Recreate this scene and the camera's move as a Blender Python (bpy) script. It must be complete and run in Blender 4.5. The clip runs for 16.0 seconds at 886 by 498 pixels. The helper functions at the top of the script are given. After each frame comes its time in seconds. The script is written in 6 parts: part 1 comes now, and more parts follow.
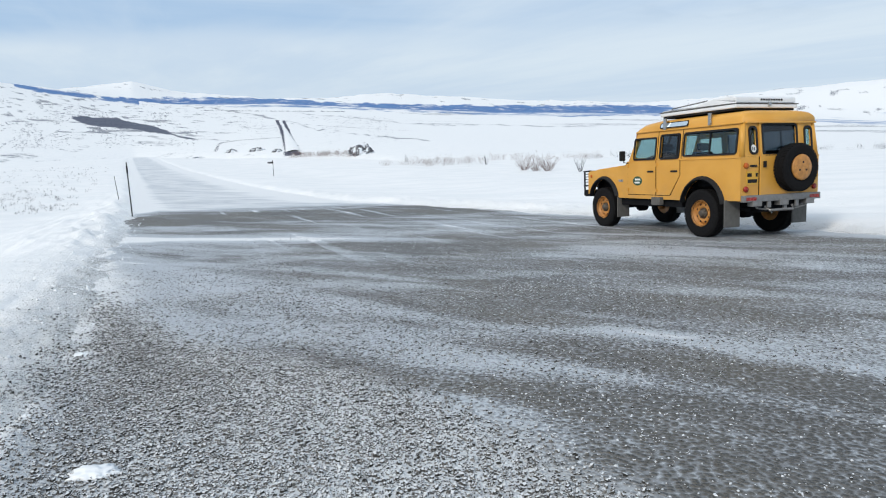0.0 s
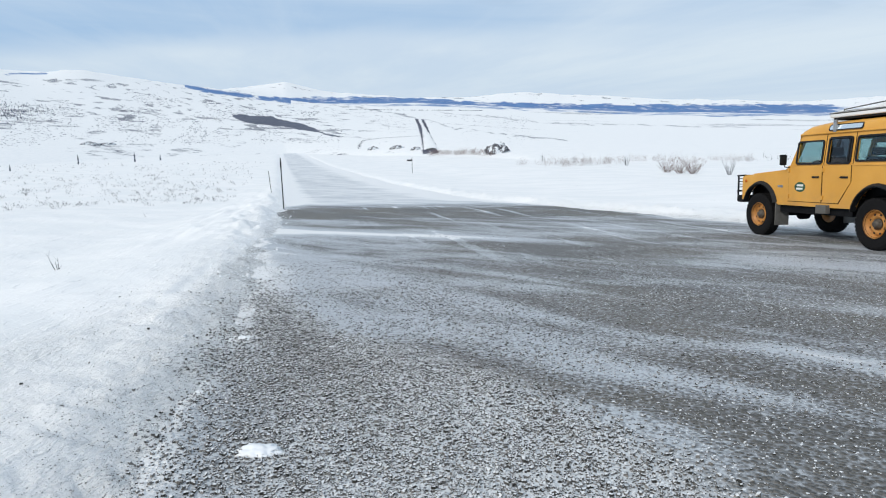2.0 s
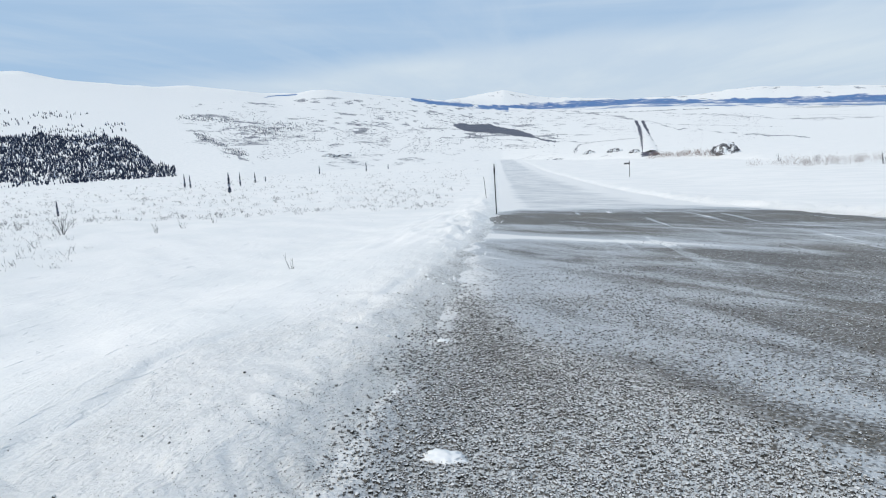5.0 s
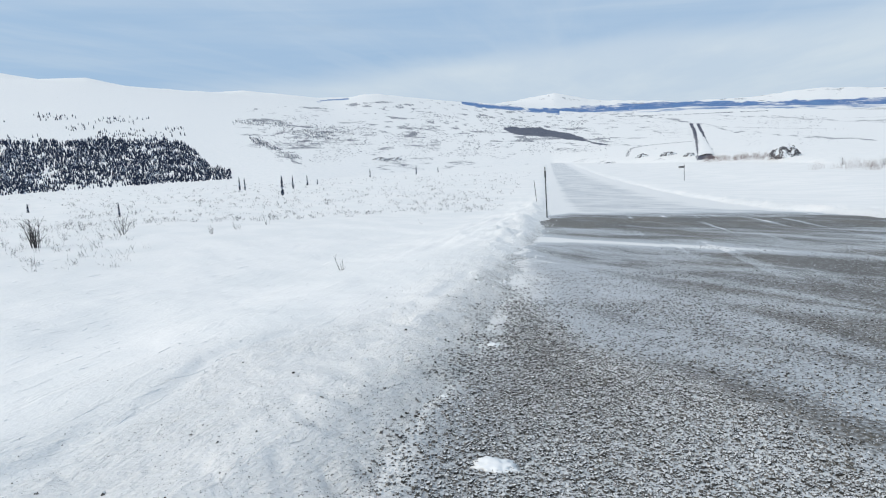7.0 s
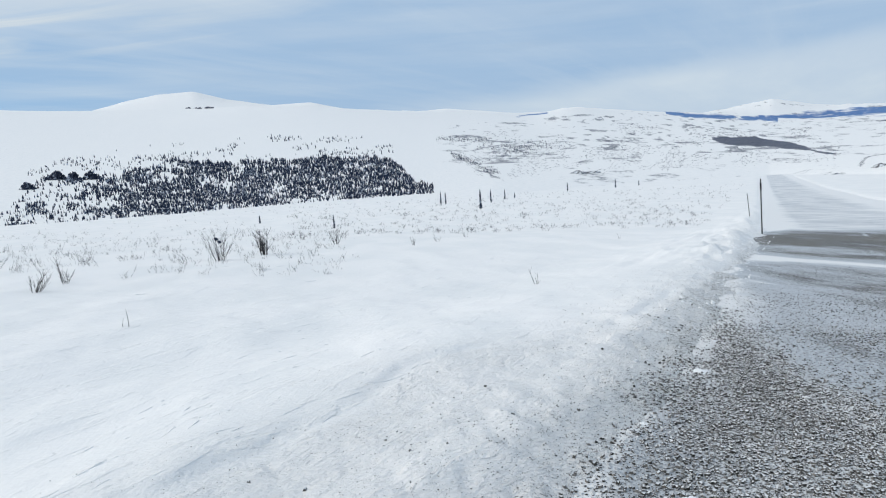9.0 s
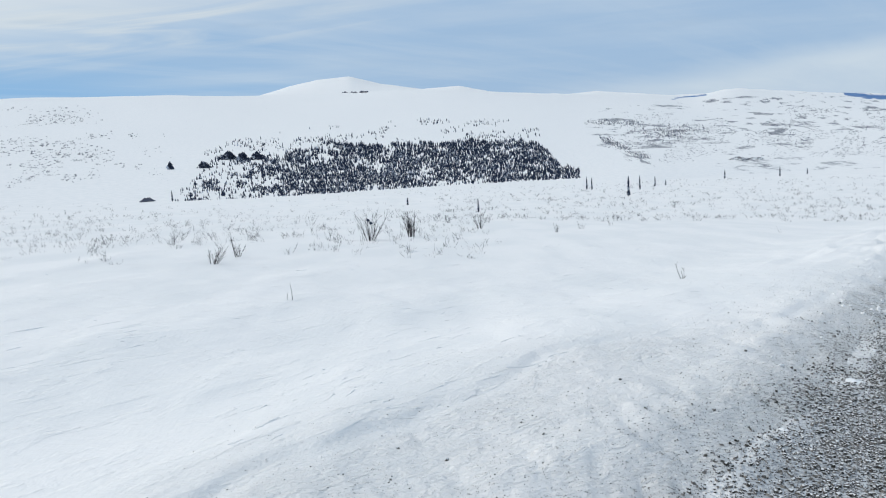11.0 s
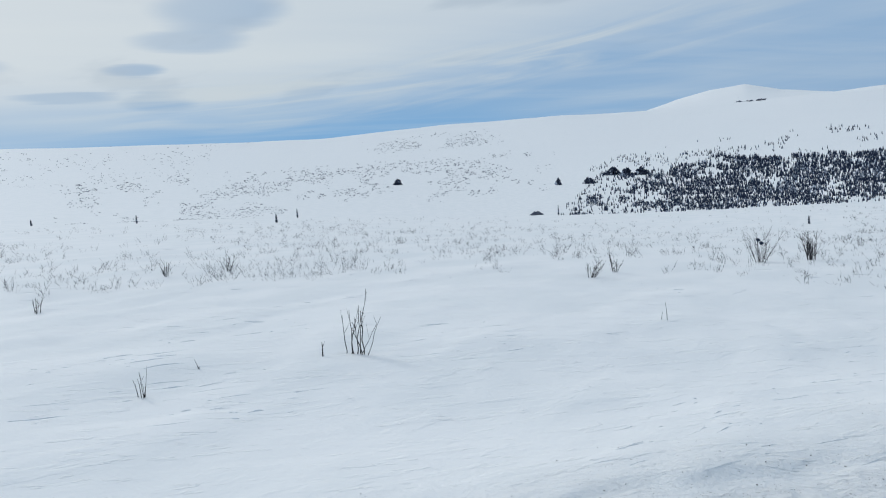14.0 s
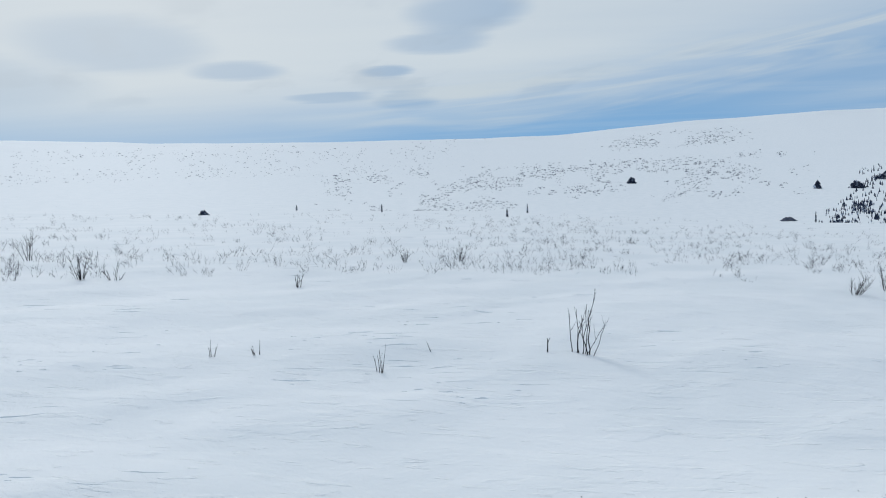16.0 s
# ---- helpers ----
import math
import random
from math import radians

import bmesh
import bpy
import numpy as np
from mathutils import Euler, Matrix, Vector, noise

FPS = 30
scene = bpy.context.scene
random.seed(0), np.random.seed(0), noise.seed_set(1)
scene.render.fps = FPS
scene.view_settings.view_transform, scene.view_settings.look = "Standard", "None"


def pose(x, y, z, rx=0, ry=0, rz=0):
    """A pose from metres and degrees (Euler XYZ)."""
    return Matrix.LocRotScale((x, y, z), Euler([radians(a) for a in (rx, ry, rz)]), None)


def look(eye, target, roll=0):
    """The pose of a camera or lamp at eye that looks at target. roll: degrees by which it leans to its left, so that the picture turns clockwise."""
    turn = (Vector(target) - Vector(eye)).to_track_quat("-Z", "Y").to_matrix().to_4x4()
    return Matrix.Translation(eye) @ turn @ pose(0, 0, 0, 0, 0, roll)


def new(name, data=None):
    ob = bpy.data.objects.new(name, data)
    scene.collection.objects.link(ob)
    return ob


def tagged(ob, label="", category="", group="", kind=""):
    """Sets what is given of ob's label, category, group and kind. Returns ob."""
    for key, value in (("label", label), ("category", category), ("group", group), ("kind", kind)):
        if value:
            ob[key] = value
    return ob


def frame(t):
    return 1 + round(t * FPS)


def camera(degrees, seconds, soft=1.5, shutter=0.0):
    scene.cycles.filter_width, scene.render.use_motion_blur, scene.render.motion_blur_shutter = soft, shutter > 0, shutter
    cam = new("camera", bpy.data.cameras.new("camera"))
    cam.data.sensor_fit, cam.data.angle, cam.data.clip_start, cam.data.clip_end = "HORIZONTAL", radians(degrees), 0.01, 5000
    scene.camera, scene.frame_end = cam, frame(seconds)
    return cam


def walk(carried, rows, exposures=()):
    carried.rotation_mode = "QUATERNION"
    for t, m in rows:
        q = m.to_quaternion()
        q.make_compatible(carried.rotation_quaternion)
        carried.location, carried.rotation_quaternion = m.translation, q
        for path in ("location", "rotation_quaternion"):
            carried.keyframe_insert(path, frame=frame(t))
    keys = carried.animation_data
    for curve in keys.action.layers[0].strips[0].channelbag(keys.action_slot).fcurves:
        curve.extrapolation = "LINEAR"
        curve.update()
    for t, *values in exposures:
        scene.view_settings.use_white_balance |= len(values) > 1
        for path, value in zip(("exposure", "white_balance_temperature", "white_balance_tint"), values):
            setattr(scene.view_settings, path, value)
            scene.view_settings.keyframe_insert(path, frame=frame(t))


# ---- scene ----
cam = camera(65.53, 16.0, soft=1.1)
PATH = [
    (0.0, pose(0.000, 0.000, 1.400, 78.70, 0.00, -0.00)),
    (0.5, pose(-0.030, 0.032, 1.407, 79.15, -0.06, 3.14)),
    (1.0, pose(-0.065, 0.030, 1.413, 78.91, 0.27, 7.44)),
    (1.5, pose(-0.099, 0.028, 1.409, 79.00, 0.29, 10.04)),
    (2.0, pose(-0.119, 0.019, 1.411, 78.62, -0.11, 11.17)),
    (2.5, pose(-0.117, 0.044, 1.417, 79.60, -0.22, 14.57)),
    (3.0, pose(-0.076, 0.118, 1.404, 78.87, 1.12, 20.19)),
    (3.5, pose(-0.055, 0.163, 1.403, 78.76, 1.86, 24.77)),
    (3.7, pose(-0.045, 0.174, 1.404, 79.75, 2.35, 25.97)),
    (5.8, pose(-0.065, 0.206, 1.383, 79.26, 2.51, 29.50)),
    (6.0, pose(-0.070, 0.213, 1.384, 79.81, 2.57, 29.66)),
    (6.5, pose(-0.083, 0.231, 1.378, 79.64, 2.43, 30.83)),
    (7.0, pose(-0.113, 0.269, 1.359, 79.86, 2.62, 32.84)),
    (7.5, pose(-0.138, 0.298, 1.355, 79.93, 2.84, 36.10)),
    (8.0, pose(-0.150, 0.309, 1.350, 80.65, 3.74, 40.49)),
    (8.5, pose(-0.172, 0.343, 1.345, 81.60, 3.42, 44.40)),
    (9.0, pose(-0.190, 0.357, 1.338, 81.93, 3.90, 49.04)),
    (9.2, pose(-0.177, 0.340, 1.331, 81.99, 4.19, 51.58)),
    (11.3, pose(0.027, 0.222, 1.437, 82.84, 3.91, 63.31)),
    (11.5, pose(0.036, 0.237, 1.433, 84.55, 4.01, 65.55)),
    (12.0, pose(0.030, 0.294, 1.430, 84.34, 4.27, 73.06)),
    (12.5, pose(0.027, 0.298, 1.434, 84.82, 3.77, 75.69)),
    (13.0, pose(0.011, 0.296, 1.427, 84.20, 3.96, 79.34)),
    (13.5, pose(-0.006, 0.286, 1.432, 84.55, 4.30, 86.20)),
    (14.0, pose(-0.041, 0.277, 1.439, 84.80, 4.43, 92.09)),
    (14.5, pose(-0.072, 0.260, 1.428, 84.72, 3.51, 97.44)),
    (15.0, pose(-0.096, 0.244, 1.427, 84.10, 2.51, 101.77)),
    (15.5, pose(-0.084, 0.245, 1.433, 85.76, 2.57, 106.09)),
    (16.0, pose(-0.067, 0.234, 1.436, 85.69, 2.61, 111.08)),
]
walk(cam, PATH, ((0.0, 0.18, 6900, 10), (3.5, 0.15, 6900, 10), (7.0, 0.06, 6950, 10), (9.0, 0.03, 6900, 10), (12.5, -0.09, 6750, 9), (14.5, -0.25, 6500, 8), (16.0, -0.25, 6450, 8)))

# ---- sky, sun, exposure ----
SUN_AZ, SUN_EL = 138.0, 34.0      # degrees to the left of the first view, and above the horizon
world = bpy.data.worlds.new("world")
scene.world = world
world.use_nodes = True
wn, wl = world.node_tree.nodes, world.node_tree.links
wn.clear()


def wnode(kind, **values):
    n = wn.new(kind)
    for k, v in values.items():
        n.inputs[k.replace("_", " ")].default_value = v
    return n


def wmath(op, a, b=None, clamp=False):
    n = wn.new("ShaderNodeMath")
    n.operation, n.use_clamp = op, clamp
    for i, v in enumerate((a, b)):
        if v is None:
            continue
        if isinstance(v, (int, float)):
            n.inputs[i].default_value = v
        else:
            wl.new(v, n.inputs[i])
    return n.outputs[0]


def wstep(v, lo, hi):
    n = wn.new("ShaderNodeMapRange")
    n.interpolation_type = "SMOOTHSTEP"
    n.inputs["From Min"].default_value, n.inputs["From Max"].default_value = lo, hi
    wl.new(v, n.inputs["Value"])
    return n.outputs["Result"]


def wmix(f, a, b):
    n = wn.new("ShaderNodeMix")
    n.data_type = "RGBA"
    for sock, v in ((n.inputs[0], f), (n.inputs[6], a), (n.inputs[7], b)):
        if isinstance(v, (int, float)):
            sock.default_value = v
        elif isinstance(v, tuple):
            sock.default_value = (*v, 1)
        else:
            wl.new(v, sock)
    return n.outputs[2]


sky = wn.new("ShaderNodeTexSky")
sky.sky_type, sky.sun_disc = "NISHITA", False
sky.sun_elevation, sky.sun_rotation = radians(SUN_EL), radians(-SUN_AZ)
coord = wn.new("ShaderNodeTexCoord")
sep = wn.new("ShaderNodeSeparateXYZ")
wl.new(coord.outputs["Generated"], sep.inputs[0])
dx, dy, dz = sep.outputs
up = wmath("MAXIMUM", dz, 0.0)
# the cloud deck is a flat layer: its features crowd together towards the horizon
lift = wmath("ADD", up, 0.055)
plane = wn.new("ShaderNodeCombineXYZ")
wl.new(wmath("DIVIDE", dx, lift), plane.inputs[0])
wl.new(wmath("DIVIDE", dy, lift), plane.inputs[1])


def wnoise(scale, detail, rough, stretch=(1, 1, 1), turn=0.0, shift=(0, 0, 0)):
    r = wn.new("ShaderNodeMapping")
    r.inputs["Rotation"].default_value = (0, 0, radians(turn))
    wl.new(plane.outputs[0], r.inputs[0])
    m = wn.new("ShaderNodeMapping")
    m.inputs["Scale"].default_value, m.inputs["Location"].default_value = stretch, shift
    wl.new(r.outputs[0], m.inputs[0])
    n = wnode("ShaderNodeTexNoise", Scale=scale, Detail=detail, Roughness=rough)
    wl.new(m.outputs[0], n.inputs["Vector"])
    return n.outputs["Fac"]


def wrange(v, *pairs):
    """A value that runs through the pairs (v, out) in straight pieces."""
    total = None
    for (a, x), (b, y) in zip(pairs, pairs[1:]):
        n = wn.new("ShaderNodeMapRange")
        for key, val in (("From Min", a), ("From Max", b), ("To Min", 0.0 if total else x), ("To Max", y - x if total else y)):
            n.inputs[key].default_value = val
        wl.new(v, n.inputs["Value"])
        total = n.outputs["Result"] if total is None else wmath("ADD", total, n.outputs["Result"])
    return total


bearing = wmath("MULTIPLY", wmath("ARCTAN2", wmath("MULTIPLY", dx, -1.0), dy), 57.2958)
rise = wmath("MULTIPLY", wmath("ARCSINE", dz), 57.2958)
broad = wnoise(0.30, 5, 0.55, (1.0, 0.40, 1), -30, (3.1, 0.6, 0))
wisps = wnoise(0.55, 7, 0.60, (1.0, 0.22, 1), -24, (1.0, 7.0, 0))
lenses = wnoise(1.5, 4, 0.5, (1.0, 0.55, 1), 40, (4.0, 2.0, 0))
streaks = wnoise(0.9, 6, 0.62, (1.0, 0.13, 1), -20, (2.0, 3.0, 0))
stir = wmath("ADD", rise, wmath("MULTIPLY", wmath("SUBTRACT", broad, 0.5), 4.0))
stir = wmath("ADD", stir, wmath("MULTIPLY", wmath("SUBTRACT", wisps, 0.5), 4.0))
# a blue-grey bank that lifts off the horizon towards the plain
under = wrange(bearing, (-40.0, 6.4), (0.0, 5.5), (18.0, 5.5), (33.0, 5.1), (42.0, 4.0), (56.0, 2.2), (76.0, -1.5), (180.0, -9.0))
over = wrange(bearing, (-40.0, 34.0), (40.0, 18.5), (60.0, 13.2), (79.0, 11.0), (96.0, 9.4), (108.0, 8.3), (135.0, 7.2), (180.0, 5.0))
bank = wmath("MULTIPLY", wstep(wmath("SUBTRACT", stir, under), -1.1, 1.6), wstep(wmath("SUBTRACT", over, stir), -2.6, 3.4))
bank = wmath("MULTIPLY", bank, wrange(bearing, (-32.0, 0.32), (-5.0, 0.55), (10.0, 0.92), (30.0, 1.0), (95.0, 1.0), (150.0, 0.75)))
bank = wmath("MULTIPLY", bank, wrange(streaks, (0.30, 1.0), (0.50, 0.93), (0.68, 0.60)))
layers = wn.new("ShaderNodeCombineXYZ")
wl.new(wmath("MULTIPLY", bearing, 0.030), layers.inputs[0])
wl.new(wmath("MULTIPLY", wmath("SUBTRACT", rise, wmath("MULTIPLY", bearing, 0.02)), 0.34), layers.inputs[1])
sheets = wnode("ShaderNodeTexNoise", Scale=1.0, Detail=5.0, Roughness=0.55, Distortion=0.5)
wl.new(layers.outputs[0], sheets.inputs["Vector"])
thin = wrange(sheets.outputs["Fac"], (0.36, 1.06), (0.50, 0.92), (0.66, 0.62))
thin = wmath("ADD", thin, wmath("MULTIPLY", wmath("SUBTRACT", 1.0, thin), wstep(bearing, 78.0, 92.0)))
bank = wmath("MULTIPLY", bank, thin, True)
pale = wmix(wstep(wisps, 0.38, 0.66), (0.52, 0.66, 0.845), (0.67, 0.785, 0.905))
pale = wmix(wrange(bearing, (52.0, 0.0), (88.0, 0.50), (106.0, 0.72), (124.0, 0.45)), pale, (0.80, 0.87, 0.925))
# a few lens-shaped clouds towards the sun's side
ripple = wmath("ADD", wmath("MULTIPLY", wmath("SUBTRACT", wisps, 0.5), 3.0), wmath("MULTIPLY", wmath("SUBTRACT", streaks, 0.5), 3.0))
for az, el, wide, high, dark in ((135.4, 12.6, 6.5, 1.9, 0.75), (127.0, 10.8, 3.6, 0.95, 0.9), (115.2, 10.2, 2.2, 0.6, 0.9), (120.0, 8.3, 3.4, 0.5, 0.95), (113.7, 7.8, 2.6, 0.75, 0.9), (111.0, 12.9, 4.2, 0.9, 0.6), (108.5, 14.8, 5.0, 1.4, 0.7), (146.0, 9.5, 9.0, 2.2, 0.6)):
    u = wmath("DIVIDE", wmath("SUBTRACT", bearing, az), wide)
    v = wmath("DIVIDE", wmath("ADD", wmath("SUBTRACT", rise, el), ripple), high)
    inside = wmath("SUBTRACT", 1.0, wstep(wmath("ADD", wmath("MULTIPLY", u, u), wmath("MULTIPLY", v, v)), 0.25, 1.5))
    pale = wmix(wmath("MULTIPLY", inside, dark), pale, (0.36, 0.53, 0.76))
pale = wmix(wmath("MULTIPLY", wmath("MULTIPLY", wstep(lenses, 0.54, 0.66), wstep(rise, 5.5, 9.0)), 0.35), pale, (0.40, 0.51, 0.65))
pale = wmix(wmath("MULTIPLY", wmath("SUBTRACT", 1.0, wstep(rise, 1.0, 8.0)), 0.6), pale, (0.515, 0.665, 0.85))
deep = wmix(wstep(bearing, 20.0, 105.0), (0.35, 0.53, 0.785), (0.31, 0.515, 0.80))
deep = wmix(wmath("MULTIPLY", wmath("SUBTRACT", 1.0, wstep(rise, 4.0, 9.0)), wstep(bearing, 60.0, 100.0)), deep, (0.20, 0.47, 0.84))
haze = wmath("MULTIPLY", wmath("MULTIPLY", wmath("SUBTRACT", 1.0, wstep(rise, 4.5, 9.5)), wstep(bearing, 82.0, 104.0)), 0.55)
pale = wmix(haze, pale, (0.40, 0.63, 0.90))
cloud = wmix(bank, pale, deep)
# white streaks combed out along the bank's upper edge
ledge = wmath("SUBTRACT", rise, over)
comb = wn.new("ShaderNodeCombineXYZ")
wl.new(wmath("MULTIPLY", bearing, 0.05), comb.inputs[0])
wl.new(wmath("MULTIPLY", ledge, 0.62), comb.inputs[1])
fibres = wnode("ShaderNodeTexNoise", Scale=1.0, Detail=5.0, Roughness=0.52, Distortion=0.9)
wl.new(comb.outputs[0], fibres.inputs["Vector"])
band = wmath("MULTIPLY", wmath("MULTIPLY", wstep(ledge, -4.2, -1.2), wmath("SUBTRACT", 1.0, wstep(ledge, 0.0, 2.5))), wrange(bearing, (55.0, 0.0), (80.0, 1.0), (110.0, 1.0), (125.0, 0.0)))
cloud = wmix(wmath("MULTIPLY", wmath("MULTIPLY", wstep(fibres.outputs["Fac"], 0.42, 0.72), band), 0.8), cloud, (0.72, 0.80, 0.86))
glow = wn.new("ShaderNodeVectorMath")
glow.operation = "DOT_PRODUCT"
wl.new(coord.outputs["Generated"], glow.inputs[0])
glow.inputs[1].default_value = (-math.sin(radians(SUN_AZ)) * math.cos(radians(SUN_EL)), math.cos(radians(SUN_AZ)) * math.cos(radians(SUN_EL)), math.sin(radians(SUN_EL)))
cloud = wmix(wmath("MULTIPLY", wstep(glow.outputs["Value"], 0.78, 1.0), 0.65), cloud, (0.90, 0.94, 0.96))
bg_sky, bg_cloud = wn.new("ShaderNodeBackground"), wn.new("ShaderNodeBackground")
wl.new(sky.outputs[0], bg_sky.inputs[0])
bg_sky.inputs[1].default_value = 0.05
wl.new(cloud, bg_cloud.inputs[0])
bg_cloud.inputs[1].default_value = 1.0
both = wn.new("ShaderNodeMixShader")
both.inputs[0].default_value = 0.9
wl.new(bg_sky.outputs[0], both.inputs[1])
wl.new(bg_cloud.outputs[0], both.inputs[2])
wout = wn.new("ShaderNodeOutputWorld")
wl.new(both.outputs[0], wout.inputs[0])

sun = bpy.data.lights.new("sun", "SUN")
sun.energy, sun.angle, sun.color = 1.65, radians(10), (1.0, 0.975, 0.945)
sun_ob = new("sun", sun)
sun_ob.matrix_world = look((0, 0, 60), (60 * math.sin(radians(SUN_AZ)), -60 * math.cos(radians(SUN_AZ)), 60 - 60 * math.tan(radians(SUN_EL))))

# ---- materials ----
class Mat:
    """A node material with a few short-hands."""

    def __init__(self, name, rough=0.6, metal=0.0, color=(0.5, 0.5, 0.5), spec=0.5):
        self.m = bpy.data.materials.new(name)
        self.m.use_nodes = True
        self.n, self.l = self.m.node_tree.nodes, self.m.node_tree.links
        self.b = self.n["Principled BSDF"]
        self.b.inputs["Roughness"].default_value = rough
        self.b.inputs["Metallic"].default_value = metal
        self.b.inputs["Base Color"].default_value = (*color, 1)
        self.b.inputs["Specular IOR Level"].default_value = spec
        self.pos = None

    def coords(self, scale=(1, 1, 1), turn=0.0, shift=(0, 0, 0)):
        if self.pos is None:
            self.pos = self.n.new("ShaderNodeTexCoord").outputs["Object"]
        t = self.n.new("ShaderNodeMapping")
        t.inputs["Rotation"].default_value = (0, 0, radians(turn))
        self.l.new(self.pos, t.inputs[0])
        m = self.n.new("ShaderNodeMapping")
        m.inputs["Scale"].default_value, m.inputs["Location"].default_value = scale, shift
        self.l.new(t.outputs[0], m.inputs[0])
        return m.outputs[0]

    def noise(self, scale, detail=4, rough=0.55, vec=None, dist=0.0):
        t = self.n.new("ShaderNodeTexNoise")
        t.inputs["Scale"].default_value, t.inputs["Detail"].default_value = scale, detail
        t.inputs["Roughness"].default_value, t.inputs["Distortion"].default_value = rough, dist
        self.l.new(vec or self.coords(), t.inputs["Vector"])
        return t.outputs["Fac"]

    def cells(self, scale, vec=None, out="Distance", feature="F1"):
        t = self.n.new("ShaderNodeTexVoronoi")
        t.inputs["Scale"].default_value, t.feature = scale, feature
        self.l.new(vec or self.coords(), t.inputs["Vector"])
        return t.outputs[out]

    def step(self, v, lo, hi, a=0.0, b=1.0):
        t = self.n.new("ShaderNodeMapRange")
        t.interpolation_type = "SMOOTHSTEP"
        for k, x in (("From Min", lo), ("From Max", hi), ("To Min", a), ("To Max", b)):
            t.inputs[k].default_value = x
        self.l.new(v, t.inputs["Value"])
        return t.outputs["Result"]

    def math(self, op, a, b=0.0, clamp=False):
        t = self.n.new("ShaderNodeMath")
        t.operation, t.use_clamp = op, clamp
        for i, v in enumerate((a, b)):
            if isinstance(v, (int, float)):
                t.inputs[i].default_value = v
            else:
                self.l.new(v, t.inputs[i])
        return t.outputs[0]

    def mix(self, f, a, b):
        t = self.n.new("ShaderNodeMix")
        t.data_type = "RGBA"
        for s, v in ((t.inputs[0], f), (t.inputs[6], a), (t.inputs[7], b)):
            if isinstance(v, (int, float)):
                s.default_value = v
            elif isinstance(v, tuple):
                s.default_value = (*v, 1)
            else:
                self.l.new(v, s)
        return t.outputs[2]

    def attr(self, name):
        t = self.n.new("ShaderNodeAttribute")
        t.attribute_name = name
        return t.outputs["Fac"]

    def random(self):
        return self.n.new("ShaderNodeObjectInfo").outputs["Random"]

    def island(self):
        return self.n.new("ShaderNodeNewGeometry").outputs["Random Per Island"]

    def color(self, v):
        self.l.new(v, self.b.inputs["Base Color"])

    def rough(self, v):
        self.l.new(v, self.b.inputs["Roughness"])

    def bump(self, height, distance, strength=1.0):
        t = self.n.new("ShaderNodeBump")
        t.inputs["Distance"].default_value, t.inputs["Strength"].default_value = distance, strength
        self.l.new(height, t.inputs["Height"])
        if self.b.inputs["Normal"].is_linked:
            self.l.new(self.b.inputs["Normal"].links[0].from_socket, t.inputs["Normal"])
        self.l.new(t.outputs[0], self.b.inputs["Normal"])


WIND = -32.0      # bearing of the drifting snow, degrees from x

GRAVEL_A, GRAVEL_B = (0.074, 0.071, 0.066), (0.20, 0.195, 0.188)
SNOW_A, SNOW_B = (0.788, 0.803, 0.814), (0.84, 0.845, 0.851)


